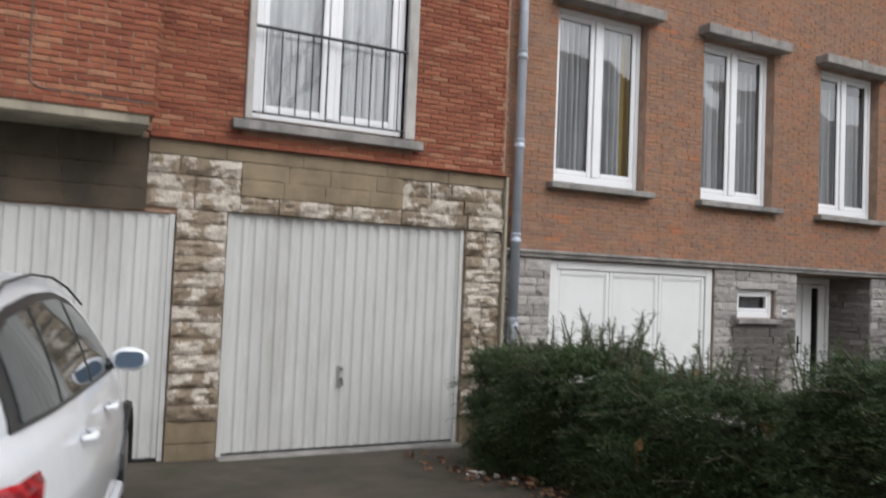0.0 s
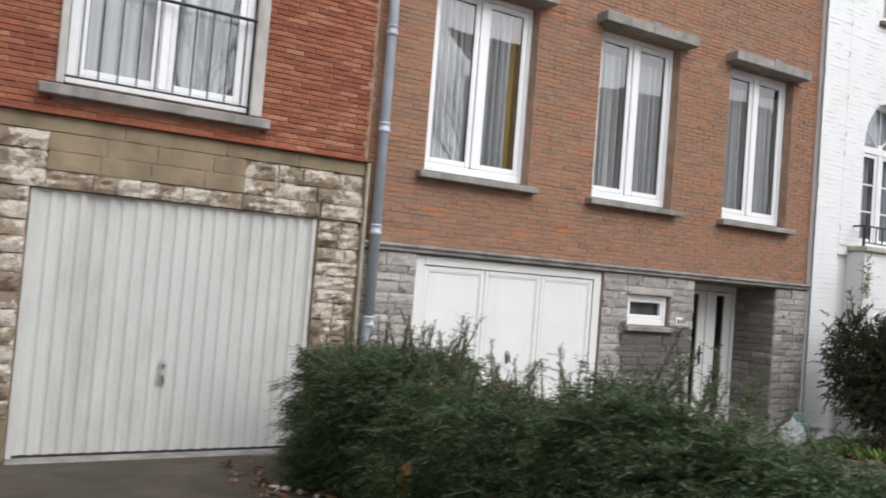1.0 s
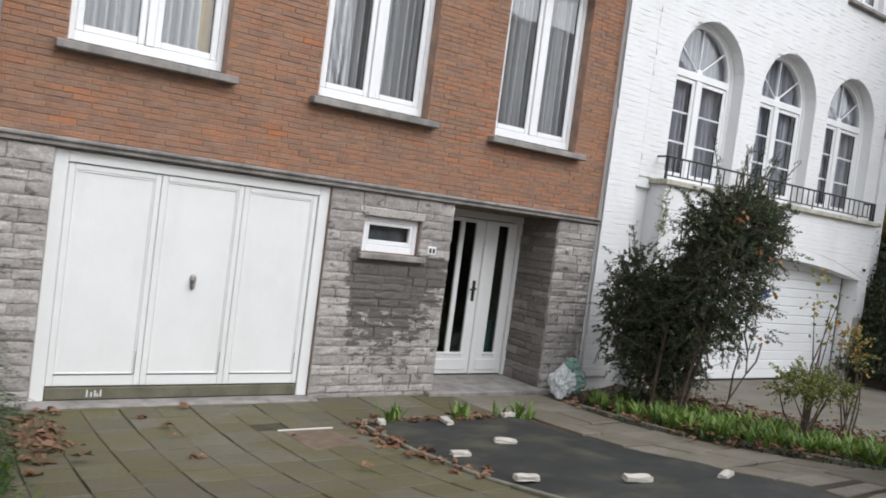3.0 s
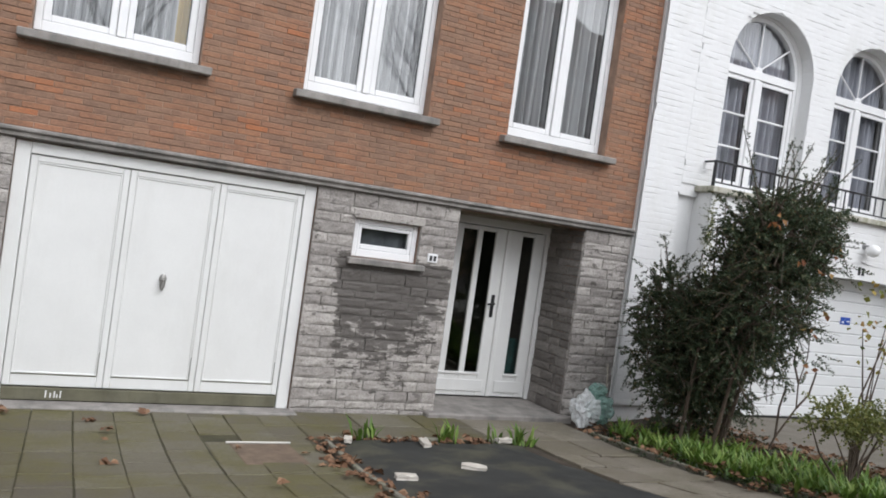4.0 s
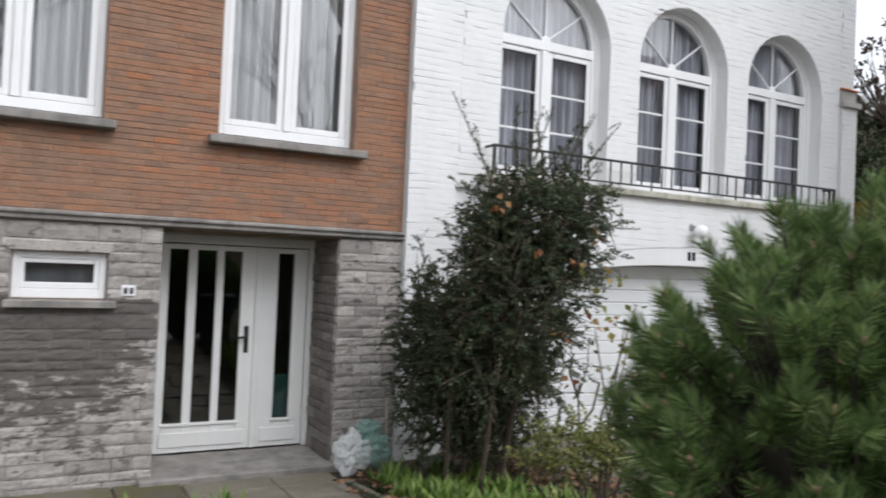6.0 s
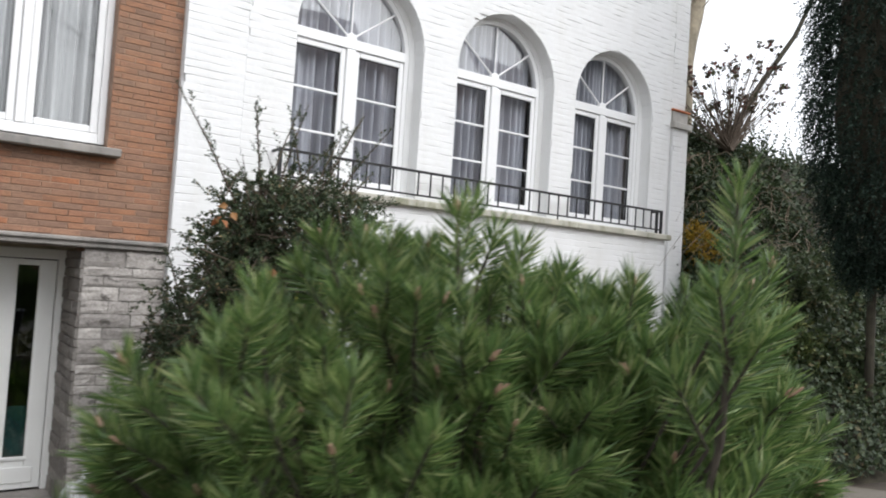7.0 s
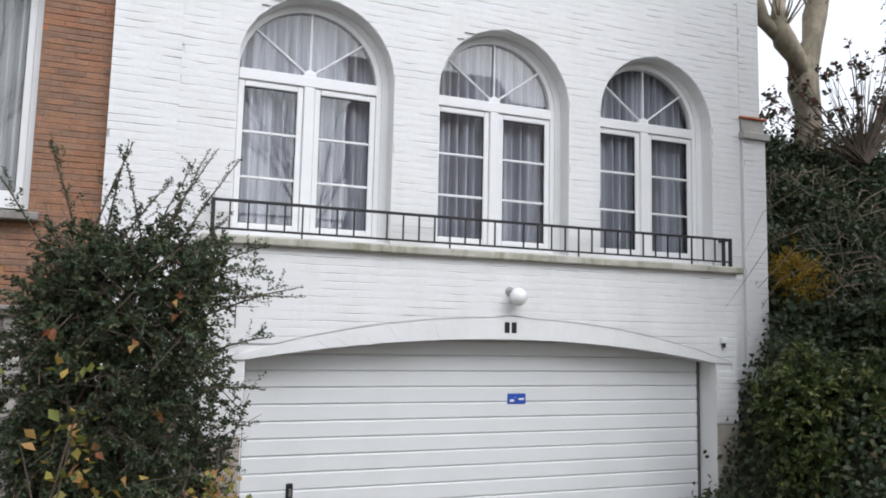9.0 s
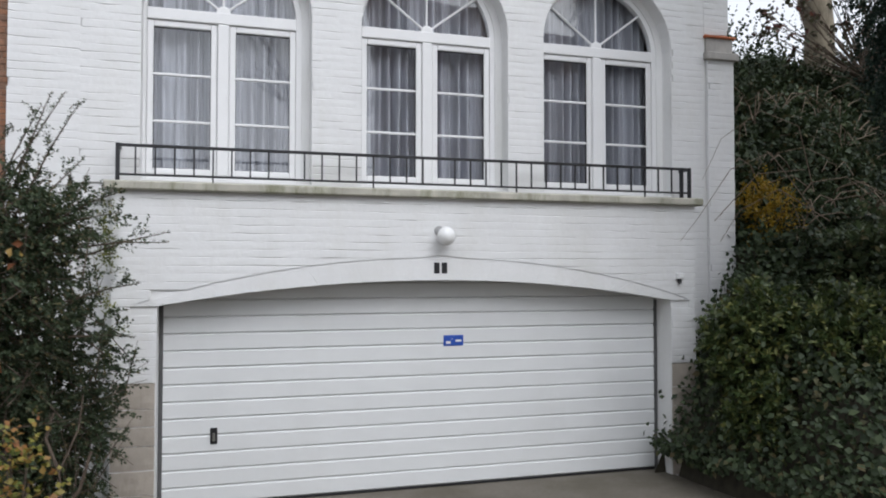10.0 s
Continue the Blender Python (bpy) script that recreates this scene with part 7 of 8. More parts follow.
# the black sheet over the bed
def ground_cloth():
    rs = np.random.RandomState(81)
    g = Geo()
    nx, ny = 34, 60
    for j in range(ny):
        for i in range(nx):
            u, v = i / (nx - 1), j / (ny - 1)
            y = -1.10 - 3.9 * v
            xl, xr = 4.16 - 0.14 * min(1, v * 2) - 0.02 * math.sin(v * 9), path_x(y)[0] - 0.10 - 0.05 * math.sin(v * 7 + 1)
            x = xl + (xr - xl) * u
            yy = y + 0.06 * math.sin(u * 5) * (1 - v)
            edge = min(u, 1 - u, v * 1.5) * 6
            z = ground_z(x, yy) + 0.018 * min(1, edge) + 0.012 + 0.024 * noise.noise(Vector((x * 2.6, yy * 2.6, 0))) + 0.006 * noise.noise(Vector((x * 9, yy * 9, 3)))
            g.v.append((x, yy, z))
    o = len(g.v)
    g.v += [(x, y, z - 0.006) for x, y, z in g.v]
    for j in range(ny - 1):
        for i in range(nx - 1):
            a = j * nx + i
            g.f += [(a + nx, a + nx + 1, a + 1, a), (o + a, o + a + 1, o + a + nx + 1, o + a + nx)]
    return g


CLOTH = plain("black_weed_cloth", (0.024, 0.025, 0.023), 0.75, vary=0.35, scale=2.0, bumps=0.3, grain=120, dirt=(0.085, 0.08, 0.052), dirt_amount=0.85)
tagged(part("weed_cloth", ground_cloth(), CLOTH, smooth=True), "black weed-control cloth held down by pale bricks on the bed", "cloth")
PALE_BRICK = plain("pale_weathered_brick", (0.50, 0.465, 0.41), 0.85, vary=0.15, scale=15, bumps=0.5, dirt=(0.35, 0.3, 0.25), dirt_amount=0.5)


def loose_brick(x, y, turn, l=0.20, w=0.085, h=0.045, tilt=0.0, seed=0):
    rg = random.Random(seed)
    ob = thing("loose_brick", "pale weathered brick lying on the black cloth", "brick", (x, y, ground_z(x, y) + 0.030), turn, "bricks on the cloth")
    bm = bmesh.new()
    bmesh.ops.create_cube(bm, size=1.0)
    bmesh.ops.subdivide_edges(bm, edges=list(bm.edges), cuts=2, use_grid_fill=True)
    for v in bm.verts:
        v.co = Vector((v.co.x * l, v.co.y * w, (v.co.z + 0.5) * h)) + Vector((rg.uniform(-1, 1), rg.uniform(-1, 1), rg.uniform(-1, 1))) * 0.005
    g = Geo()
    g.take(bm, pose(0, 0, 0, tilt, 0, 0))
    part("block", g, PALE_BRICK, ob)


for k, (x, y, a, l) in enumerate(((4.24, -1.17, 70, 0.13), (4.90, -1.24, 82, 0.20), (4.90, -2.10, -28, 0.22), (4.23, -2.38, -10, 0.17), (5.74, -1.12, 4, 0.17), (4.15, -3.22, -12, 0.20), (4.84, -3.56, -14, 0.24), (5.50, -3.78, 18, 0.20))):
    loose_brick(x, y, a, l=0.85 * l, w=0.062, h=0.034, tilt=random.Random(k).uniform(-6, 6), seed=k)


# fallen leaves, strap-leaved plants, litter
def lying_leaves(name, label, spots, seed, size=0.10):
    rs = np.random.RandomState(seed)
    P, N, S = [], [], []
    for x, y, n, sp in spots:
        for _ in range(n):
            a, b = x + rs.normal(0, sp), y + rs.normal(0, sp)
            P.append((a, b, ground_z(a, b) + 0.012 + rs.uniform(0, 0.02 + 0.05 * (n > 12))))
            N.append((rs.normal(0, 0.35), rs.normal(0, 0.35), 1))
            S.append(size * rs.uniform(0.6, 1.25))
    P, N, S = np.array(P), np.array(N), np.array(S)
    D = np.stack([rs.normal(size=len(P)), rs.normal(size=len(P)), 0.25 * rs.normal(size=len(P))], 1)
    out = []
    for turn in (-0.9, 0.0, 0.9):
        c, s = math.cos(turn), math.sin(turn)
        D2 = np.stack([D[:, 0] * c - D[:, 1] * s, D[:, 0] * s + D[:, 1] * c, D[:, 2]], 1)
        out.append(leaves(P + 0.002 * turn * N, D2, N, S * (1.0 if turn == 0 else 0.8), S * 0.55, 0.25))
    V, T = join(out)
    ob = part(name, np_mesh(name, V, T, DRY_LEAF), DRY_LEAF, kind="stuff")
    tagged(ob, label, "leaves", kind="stuff")


lying_leaves("fallen_leaves", "curled brown plane leaves lying on paving and beds", [(1.72, -0.28, 4, 0.07), (2.30, -0.52, 2, 0.03), (2.46, -0.85, 2, 0.04), (2.39, -1.20, 1, 0.02), (2.40, -1.77, 2, 0.03), (2.785, -0.33, 1, 0.03), (3.29, -1.33, 1, 0.02), (3.45, -2.55, 1, 0.06)]
             + [(1.45 + 0.05 * (k % 3), -0.75 - 0.2 * k, 13, 0.12) for k in range(5)] + [(1.4, -2.0, 3, 0.05), (1.5, -0.35, 3, 0.1)]
             + [(4.0, -1.1 - 0.35 * k, 11, 0.08) for k in range(6)] + [(4.3 + 0.3 * k, -1.02, 11, 0.07) for k in range(5)], 5, 0.085)
lying_leaves("leaf_litter", "brown leaf litter in the garden bed and under the hedge", [(7.25 + 0.3 * (k % 6), -0.7 - 0.5 * (k // 6), 24, 0.17) for k in range(42)] + [(0.92, -1.6 - 0.35 * k, 16, 0.12) for k in range(10)] + [(-0.25, -0.6 - 0.4 * k, 5, 0.12) for k in range(10)] + [(-0.12 + 0.05 * k, -1.5 - 0.3 * k, 12, 0.10) for k in range(11)], 6, 0.075)


def strap_plants(name, label, spots, seed, length=0.21):
    rs = np.random.RandomState(seed)
    P, D, L = [], [], []
    for x, y, n in spots:
        for _ in range(n):
            a, b = x + rs.normal(0, 0.025), y + rs.normal(0, 0.025)
            P.append((a, b, ground_z(a, b) - 0.01))
            ang = rs.uniform(0, 6.28)
            o = rs.uniform(0.15, 0.75)
            D.append((math.cos(ang) * o, math.sin(ang) * o, 1))
            L.append(length * rs.uniform(0.45, 1.25))
    P, D, L = np.array(P), unit(np.array(D)), np.array(L)
    side = unit(np.cross(D, np.array([0, 0, 1.0])))
    W = 0.013
    mid = P + D * L[:, None] * 0.55
    tipp = P + D * L[:, None] * np.array([1.25, 1.25, 0.86])
    V = np.stack([P - side * W * 0.6, P + side * W * 0.6, mid + side * W, mid - side * W, tipp], 1).reshape(-1, 3)
    k = np.arange(len(P))[:, None] * 5
    T = np.concatenate([k + np.array([[0, 1, 2]]), k + np.array([[0, 2, 3]]), k + np.array([[3, 2, 4]])], 1).reshape(-1, 3)
    tagged(part(name, np_mesh(name, V, T, GRASSY), GRASSY, kind="stuff"), label, "plants", kind="stuff")


rg = random.Random(17)
strap_plants("bulb_leaves", "bright green strap-shaped bulb leaves in the garden bed", [(7.22 + rg.random() ** 1.6 * 0.95, -0.62 - rg.random() * 3.4, rg.randint(14, 28)) for _ in range(95)] + [(7.28 + rg.random() * 0.75, -0.95 - rg.random() * 2.3, rg.randint(14, 26)) for _ in range(46)] + [(4.40, -1.0, 15), (4.50, -0.98, 12), (5.18, -1.02, 17), (5.28, -1.0, 14), (5.72, -1.0, 6), (5.92, -1.05, 18), (6.0, -1.1, 12)], 7, 0.22)
strap_plants("grass_tuft", "tufts of grass at the foot of the hedge", [(0.98 + rg.random() * 0.22, -0.5 - rg.random() * 4.0, rg.randint(12, 20)) for _ in range(42)], 8, 0.22)
# low dark ground cover between the bulbs
rs_ = np.random.RandomState(19)
n = 6500
gx, gy = 7.0 + rs_.uniform(0, 1.75, n), -0.6 - rs_.uniform(0, 3.9, n)
P = np.stack([gx, gy, np.array([ground_z(a, b) for a, b in zip(gx, gy)]) + rs_.gamma(1.5, 0.02, n)], 1)
V, T = leaves(P, rs_.normal(size=P.shape) * np.array([1, 1, 0.4]), np.array([0, 0, 1.0]) + 0.5 * rs_.normal(size=P.shape), 0.035, 0.024)
tagged(part("ground_cover", np_mesh("ground_cover", V, T, IVY), IVY, kind="stuff"), "low dark green ground cover in the garden bed", "plants", kind="stuff")
# rubble at the hedge foot
rub = plain("white_rubble", (0.62, 0.58, 0.53), 0.85, vary=0.1, scale=20, bumps=0.4)
for k, (x, y, s) in enumerate(((-0.26, -1.66, 0.055), (-0.16, -1.62, 0.04), (-0.10, -1.75, 0.03), (-0.02, -1.9, 0.028), (0.0, -2.55, 0.022))):
    g = Geo()
    bm = bmesh.new()
    bmesh.ops.create_icosphere(bm, subdivisions=2, radius=s)
    for v in bm.verts:
        v.co *= 1 + 0.35 * noise.noise(v.co * 25 + Vector((k, 0, 0)))
        v.co.z *= 0.6
    g.take(bm)
    ob = thing("rubble", "broken white rubble lying at the foot of the hedge", "rubble", (x, y, ground_z(x, y) + s * 0.4), group="rubble at the hedge")
    part("lump", g, rub, ob)


# ---------------------------------------------------------------- the plastic bag beside the doorstep
def bag():
    b = thing("plastic_bag", "clear and green plastic bag leaning on the stone pier", "bag", (7.22, -0.33, ground_z(7.22, -0.33)))
    film, nt, bs = nodes_of("clear_film")
    bs.inputs["Base Color"].default_value = (0.86, 0.88, 0.88, 1)
    bs.inputs["Roughness"].default_value = 0.22
    bs.inputs["Alpha"].default_value = 0.5
    bump(nt, bs, noise_tex(nt, place(nt), 22, 4), 0.8, 0.02)
    green, nt, bs = nodes_of("green_film")
    bs.inputs["Base Color"].default_value = (0.30, 0.50, 0.44, 1)
    bs.inputs["Roughness"].default_value = 0.25
    bs.inputs["Alpha"].default_value = 0.5
    bump(nt, bs, noise_tex(nt, place(nt), 22, 4), 0.8, 0.02)
    for nm, c, r, m, sd in (("bag", (-0.03, -0.02, 0.19), (0.18, 0.14, 0.21), film, 1), ("green_bag", (0.20, 0.03, 0.20), (0.17, 0.12, 0.18), green, 4), ("knot", (0.14, 0.03, 0.40), (0.12, 0.06, 0.08), green, 7)):
        bm = bmesh.new()
        bmesh.ops.create_icosphere(bm, subdivisions=4, radius=1.0)
        for v in bm.verts:
            k = 1 + 0.3 * noise.noise(v.co * 1.9 + Vector((sd, 0, 0))) - 0.34 * abs(noise.noise(v.co * 3.7 + Vector((0, sd, 0)))) - 0.18 * abs(noise.noise(v.co * 8.5 + Vector((0, 0, sd))))
            v.co = Vector((c[0] + v.co.x * r[0] * k, c[1] + v.co.y * r[1] * k, max(0.002, c[2] + v.co.z * r[2] * k)))
        g = Geo()
        g.take(bm)
        part(nm, g, m, b)


bag()

# ---------------------------------------------------------------- the dark blue bin behind the pine
bn = thing("wheeled_bin", "dark blue plastic bin standing half under the pine", "bin", (7.27, -4.48, ground_z(7.27, -4.48)), 10)
NAVY = plain("navy_plastic", (0.016, 0.021, 0.042), 0.42, vary=0.15, scale=8, bumps=0.05)
g = Geo()
g.v += [(-0.20, -0.22, 0.05), (0.20, -0.22, 0.05), (0.20, 0.22, 0.05), (-0.20, 0.22, 0.05), (-0.25, -0.27, 0.76), (0.25, -0.27, 0.76), (0.25, 0.27, 0.76), (-0.25, 0.27, 0.76)]
g.f += [(0, 3, 2, 1), (0, 1, 5, 4), (1, 2, 6, 5), (2, 3, 7, 6), (3, 0, 4, 7), (4, 5, 6, 7)]
part("body", g, NAVY, bn)
g = Geo()
g.box(-0.27, -0.29, 0.762, 0.27, 0.29, 0.815, 0.015)
part("lid", g, NAVY, bn)
for x in (-0.2, 0.2):
    g = Geo()
    g.tube([(x - 0.03, 0.2, 0.06), (x + 0.03, 0.2, 0.06)], 0.06, 14)
    part("wheel", g, BLACK_IRON, bn)
for x, z in ((-0.08, 0.5), (-0.08, 0.62), (0.1, 0.5)):
    g = Geo()
    g.tube([(x, -0.25, z), (x, -0.262, z), (x, -0.264, z)], [0.035, 0.035, 0.02], 14)
    part("boss", g, NAVY, bn)

# ---------------------------------------------------------------- drive of the white house, street
sheet("driveway_3", 8.85, 13.75, -5.2, -0.04, C_PAVE, "pale paved drive in front of the wide garage", 0.0)
sheet("pavement", -30.0, 40.0, -8.6, -5.25, plain("pavement_slabs", (0.24, 0.23, 0.21), 0.85, vary=0.15, scale=2, bumps=0.4), "grey street pavement along the front gardens", 0.012, 1.0)
g = Geo()
g.box(-30, -8.75, 0.3, 40, -8.6, 0.57, 0.01)
tagged(part("kerb_stone", g, EDGING), "concrete kerb between pavement and road", "kerb", kind="structure")
g = Geo()
g.box(-60, -17.5, 0.38, 70, -8.75, 0.445)
tagged(part("road", g, ASPHALT), "dark asphalt street", "road", kind="structure")
OPP = plain("opposite_brick", (0.26, 0.18, 0.135), 0.9, vary=0.25, scale=0.6, bumps=0.2, dirt=(0.14, 0.11, 0.09))
g, bands = Geo(), Geo()
x = -60.0
for w, top_z in ((12, 8.5), (9, 10.0), (11, 8.0), (8, 9.5), (9, 8.5), (8, 9.0), (5.5, 4.8), (6.5, 3.2), (6.5, 4.6), (8, 11.5), (7, 10.5), (9, 11.5), (8, 10.5), (30, 11)):
    g.box(x, -23.6, 0.3, x + w, -23.0, top_z)
    if top_z > 8:
        g.add([(x, -23.0, top_z), (x + w, -23.0, top_z), (x + w, -26.0, top_z + 3), (x, -26.0, top_z + 3)], [(0, 1, 2, 3)])
        z = 3.6
        while z < top_z - 0.5:
            bands.box(x + 0.1, -23.0, z, x + w - 0.1, -22.85, z + 0.35)
            for k in range(int(w / 2.2)):
                bands.box(x + 0.7 + 2.2 * k, -23.0, z + 1.2, x + 1.9 + 2.2 * k, -22.96, z + 2.7)
            z += 3.1
    x += w
tagged(part("wall_12", g, OPP), "brick terrace on the far side of the street", "wall", kind="structure")
tagged(part("trim_10", bands, PALE_CAST), "pale stone bands and window frames of the far terrace", "trim", kind="structure")


def street_tree(x, y, tall, seed):
    """A bare street tree across the road: forked trunk and fine branching."""
    rg = random.Random(seed)
    t = thing("street_tree", "bare branching tree on the far side of the street", "tree", (x, y, 0.4), group="trees across the street")
    g = Geo()
    g.tube([(0, 0, 0), (0.1, 0, tall * 0.2), (0, 0.1, tall * 0.4)], [0.22, 0.18, 0.15], 10)
    part("trunk", g, BARK, t, smooth=True)
    g = Geo()

    def grow(p, d, l, r, depth):
        m = p + d * l * 0.5 + Vector((rg.uniform(-1, 1), rg.uniform(-1, 1), 0)) * l * 0.06
        e = p + d * l
        g.tube([tuple(p), tuple(m), tuple(e)], [r, r * 0.8, r * 0.6], 5, False)
        if depth:
            for _ in range(3):
                nd_ = (d + Vector((rg.uniform(-1, 1), rg.uniform(-1, 1), rg.uniform(-0.3, 0.7))) * 0.65).normalized()
                grow(e if rg.random() < 0.6 else m, nd_, l * rg.uniform(0.6, 0.85), r * 0.55, depth - 1)

    for k in range(5):
        a = k * 1.26
        grow(Vector((0, 0.1, tall * 0.4)), Vector((math.cos(a) * 0.5, math.sin(a) * 0.5, 1)).normalized(), tall * 0.2, 0.06, 4)
    part("branchwork", g, BARK, t, kind="stuff")


for k, x in enumerate((-9.0, 2.5, 13.0, 24.0)):
    street_tree(x, -18.6, 11 + (k * 5) % 3, 300 + k)


# ---------------------------------------------------------------- the parked car
def car():
    c = thing("car", "white parked hatchback facing the garages", "car", (-3.913, -2.92, 0.44))
    c.matrix_world = pose(-3.913, -2.92, 0.44, -2.35, 0, -8.4)
    paint, nt, b = nodes_of("white_car_paint")
    b.inputs["Base Color"].default_value = (0.78, 0.80, 0.83, 1)
    b.inputs["Roughness"].default_value = 0.3
    b.inputs["Coat Weight"].default_value = 0.7
    b.inputs["Coat Roughness"].default_value = 0.04
    dn = noise_tex(nt, place(nt, local=True), 3.0, 5, 0.7)
    nt.links.new(ramp(nt, dn, [(0.35, (0.74, 0.76, 0.79)), (0.7, (0.82, 0.84, 0.86))]), b.inputs["Base Color"])
    cg, nt, b = nodes_of("car_glass")
    b.inputs["Base Color"].default_value = (0.02, 0.03, 0.032, 1)
    b.inputs["Roughness"].default_value = 0.04
    b.inputs["Specular IOR Level"].default_value = 0.7
    black = plain("black_trim", (0.012, 0.012, 0.013), 0.4, vary=0.1, bumps=0)
    tyre = plain("tyre_rubber", (0.015, 0.015, 0.016), 0.85, vary=0.2)
    red, nt, b = nodes_of("red_lens")
    b.inputs["Base Color"].default_value = (0.32, 0.008, 0.012, 1)
    b.inputs["Roughness"].default_value = 0.12
    nt.links.new(ramp(nt, noise_tex(nt, place(nt, local=True), 28, 2), [(0.35, (0.16, 0.004, 0.008)), (0.7, (0.45, 0.015, 0.02))]), b.inputs["Base Color"])

    def belt(y):
        return 0.965 - 0.035 * (y + 2.0) / 2.8 if y < 0.8 else 0.93 - 0.17 * ((y - 0.8) / 1.35) ** 1.4

    def half(y):
        k = abs(y + 0.05) / 2.1
        return 0.885 * (1 - 0.13 * k ** 4 - (0.16 * max(0, (k - 0.88) / 0.12) ** 2))

    # lower body
    g = Geo()
    ys = [-2.12, -2.10, -2.04, -1.9, -1.7, -1.45, -1.2, -0.9, -0.5, 0, 0.4, 0.8, 1.1, 1.4, 1.7, 1.95, 2.08, 2.14]
    prof = [(0.80, 0.20), (0.95, 0.24), (0.985, 0.34), (0.99, 0.46), (1.0, 0.58), (0.992, 0.70), (0.985, 0.73), (0.97, 0.80), (0.945, 0.90), (0.91, 1.0)]
    rows = []
    for y in ys:
        w, bz = half(y), belt(y)
        if y < -2.0:
            w *= 1 - 0.04 * (-2.0 - y) / 0.12
        pts = [(w * a, y, 0.2 + (bz - 0.2) * (z - 0.2) / 0.8) for a, z in prof]
        pts += [(w * 0.6, y, bz + 0.02), (0.0, y, bz + 0.03)]
        rows.append(pts)
    n = len(rows[0])
    for pts in rows:
        g.v += pts + [(-x, y, z) for x, y, z in reversed(pts[:-1])]
    m = 2 * n - 1
    for j in range(len(ys) - 1):
        for i in range(m - 1):
            g.f.append((j * m + i, (j + 1) * m + i, (j + 1) * m + i + 1, j * m + i + 1))
    g.f += [tuple(range(m)), tuple((len(ys) - 1) * m + i for i in reversed(range(m)))]
    part("body", g, paint, c, smooth=True)

    def roof(y):
        pts = [(-2.02, 0.98), (-1.92, 1.14), (-1.72, 1.27), (-1.4, 1.36), (-0.9, 1.41), (-0.4, 1.425), (0.0, 1.395), (0.3, 1.30), (0.6, 1.15), (0.85, 1.02), (1.02, 0.94)]
        return float(np.interp(y, [p[0] for p in pts], [p[1] for p in pts]))

    def side_pt(y, z, out=0.0):
        h = max(0.0, (z - belt(y)) / 0.46)
        return (half(y) * 0.905 - 0.19 * h ** 1.25 + out, y, z)

    g = Geo()
    ys2 = [-2.02 + 3.04 * k / 38 for k in range(39)]
    m = 0
    for y in ys2:
        zr, bz = roof(y), belt(y)
        zr = max(zr, bz + 0.004)
        pts = [side_pt(y, bz - 0.01 + (zr - bz) * k / 7) for k in range(8)]
        e = pts[-1]
        pts += [(e[0] * 0.93, y, e[2] + 0.012), (e[0] * 0.7, y, e[2] + 0.03), (0, y, e[2] + 0.042)]
        full = pts + [(-x, yy, z) for x, yy, z in reversed(pts[:-1])]
        m = len(full)
        g.v += full
    for j in range(38):
        for i in range(m - 1):
            g.f.append((j * m + i, (j + 1) * m + i, (j + 1) * m + i + 1, j * m + i + 1))
    part("roof", g, paint, c, smooth=True)

    def side_panel(name, y0, y1, lo, hi, out, mat, s, parent):
        g = Geo()
        k = 22
        for layer in (out, out - 0.012):
            for i in range(k):
                y = y0 + (y1 - y0) * i / (k - 1)
                za, zb = belt(y) + lo, max(belt(y) + lo + 0.004, roof(y) - hi)
                for q in range(6):
                    x, yy, z = side_pt(y, za + (zb - za) * q / 5, layer)
                    g.v.append((x * s, yy, z))
        o = 6 * k
        for i in range(k - 1):
            for q in range(5):
                a = i * 6 + q
                g.f += [(a, a + 6, a + 7, a + 1), (o + a + 1, o + a + 7, o + a + 6, o + a)]
        rim = [i * 6 for i in range(k)] + [(k - 1) * 6 + q for q in range(1, 6)] + [i * 6 + 5 for i in range(k - 2, -1, -1)] + [q for q in range(4, 0, -1)]
        for a, b2 in zip(rim, rim[1:] + rim[:1]):
            g.f.append((a, b2, o + b2, o + a))
        return part(name, g, mat, parent, smooth=False)

    for s in (1, -1):
        tr_ = side_panel("window_trim", -1.70, 0.88, 0.004, 0.065, 0.006, black, s, c)
        for y0, y1 in ((-1.60, -1.10), (-1.05, -0.30), (-0.22, 0.62)):
            side_panel("side_window", y0, y1, 0.022, 0.095, 0.010, cg, s, tr_)
        g = Geo()
        g.tube([(side_pt(y, roof(y) - 0.02, 0.012)[0] * s, y, roof(y) + 0.005) for y in (-1.75, -1.3, -0.8, -0.3, 0.05, 0.3)], 0.006, 6)
        part("roof_rail", g, black, c, "black roof strip")
        # mirror
        bm = bmesh.new()
        bmesh.ops.create_uvsphere(bm, u_segments=20, v_segments=12, radius=1.0)
        for v in bm.verts:
            v.co = Vector((s * (0.905 + v.co.x * 0.105), 0.64 + (v.co.y * 0.075 if v.co.y > 0 else v.co.y * 0.03), 1.005 + v.co.z * 0.068))
        g = Geo()
        g.take(bm)
        mi = part("mirror", g, paint, c, smooth=True)
        g = Geo()
        g.tube([(s * 0.76, 0.66, 0.965), (s * 0.83, 0.655, 0.985)], [0.035, 0.03], 8)
        part("mirror_arm", g, black, mi)
        g = Geo()
        pts = [(0.907 + 0.074 * math.copysign(abs(math.cos(a)) ** 0.5, math.cos(a)), 1.005 + 0.045 * math.copysign(abs(math.sin(a)) ** 0.6, math.sin(a))) for a in [2 * math.pi * k / 20 for k in range(20)]]
        for yy in (0.604, 0.618):
            g.v += [(s * x, yy, z) for x, z in pts]
        g.f.append(tuple(range(20)) if s > 0 else tuple(reversed(range(20))))
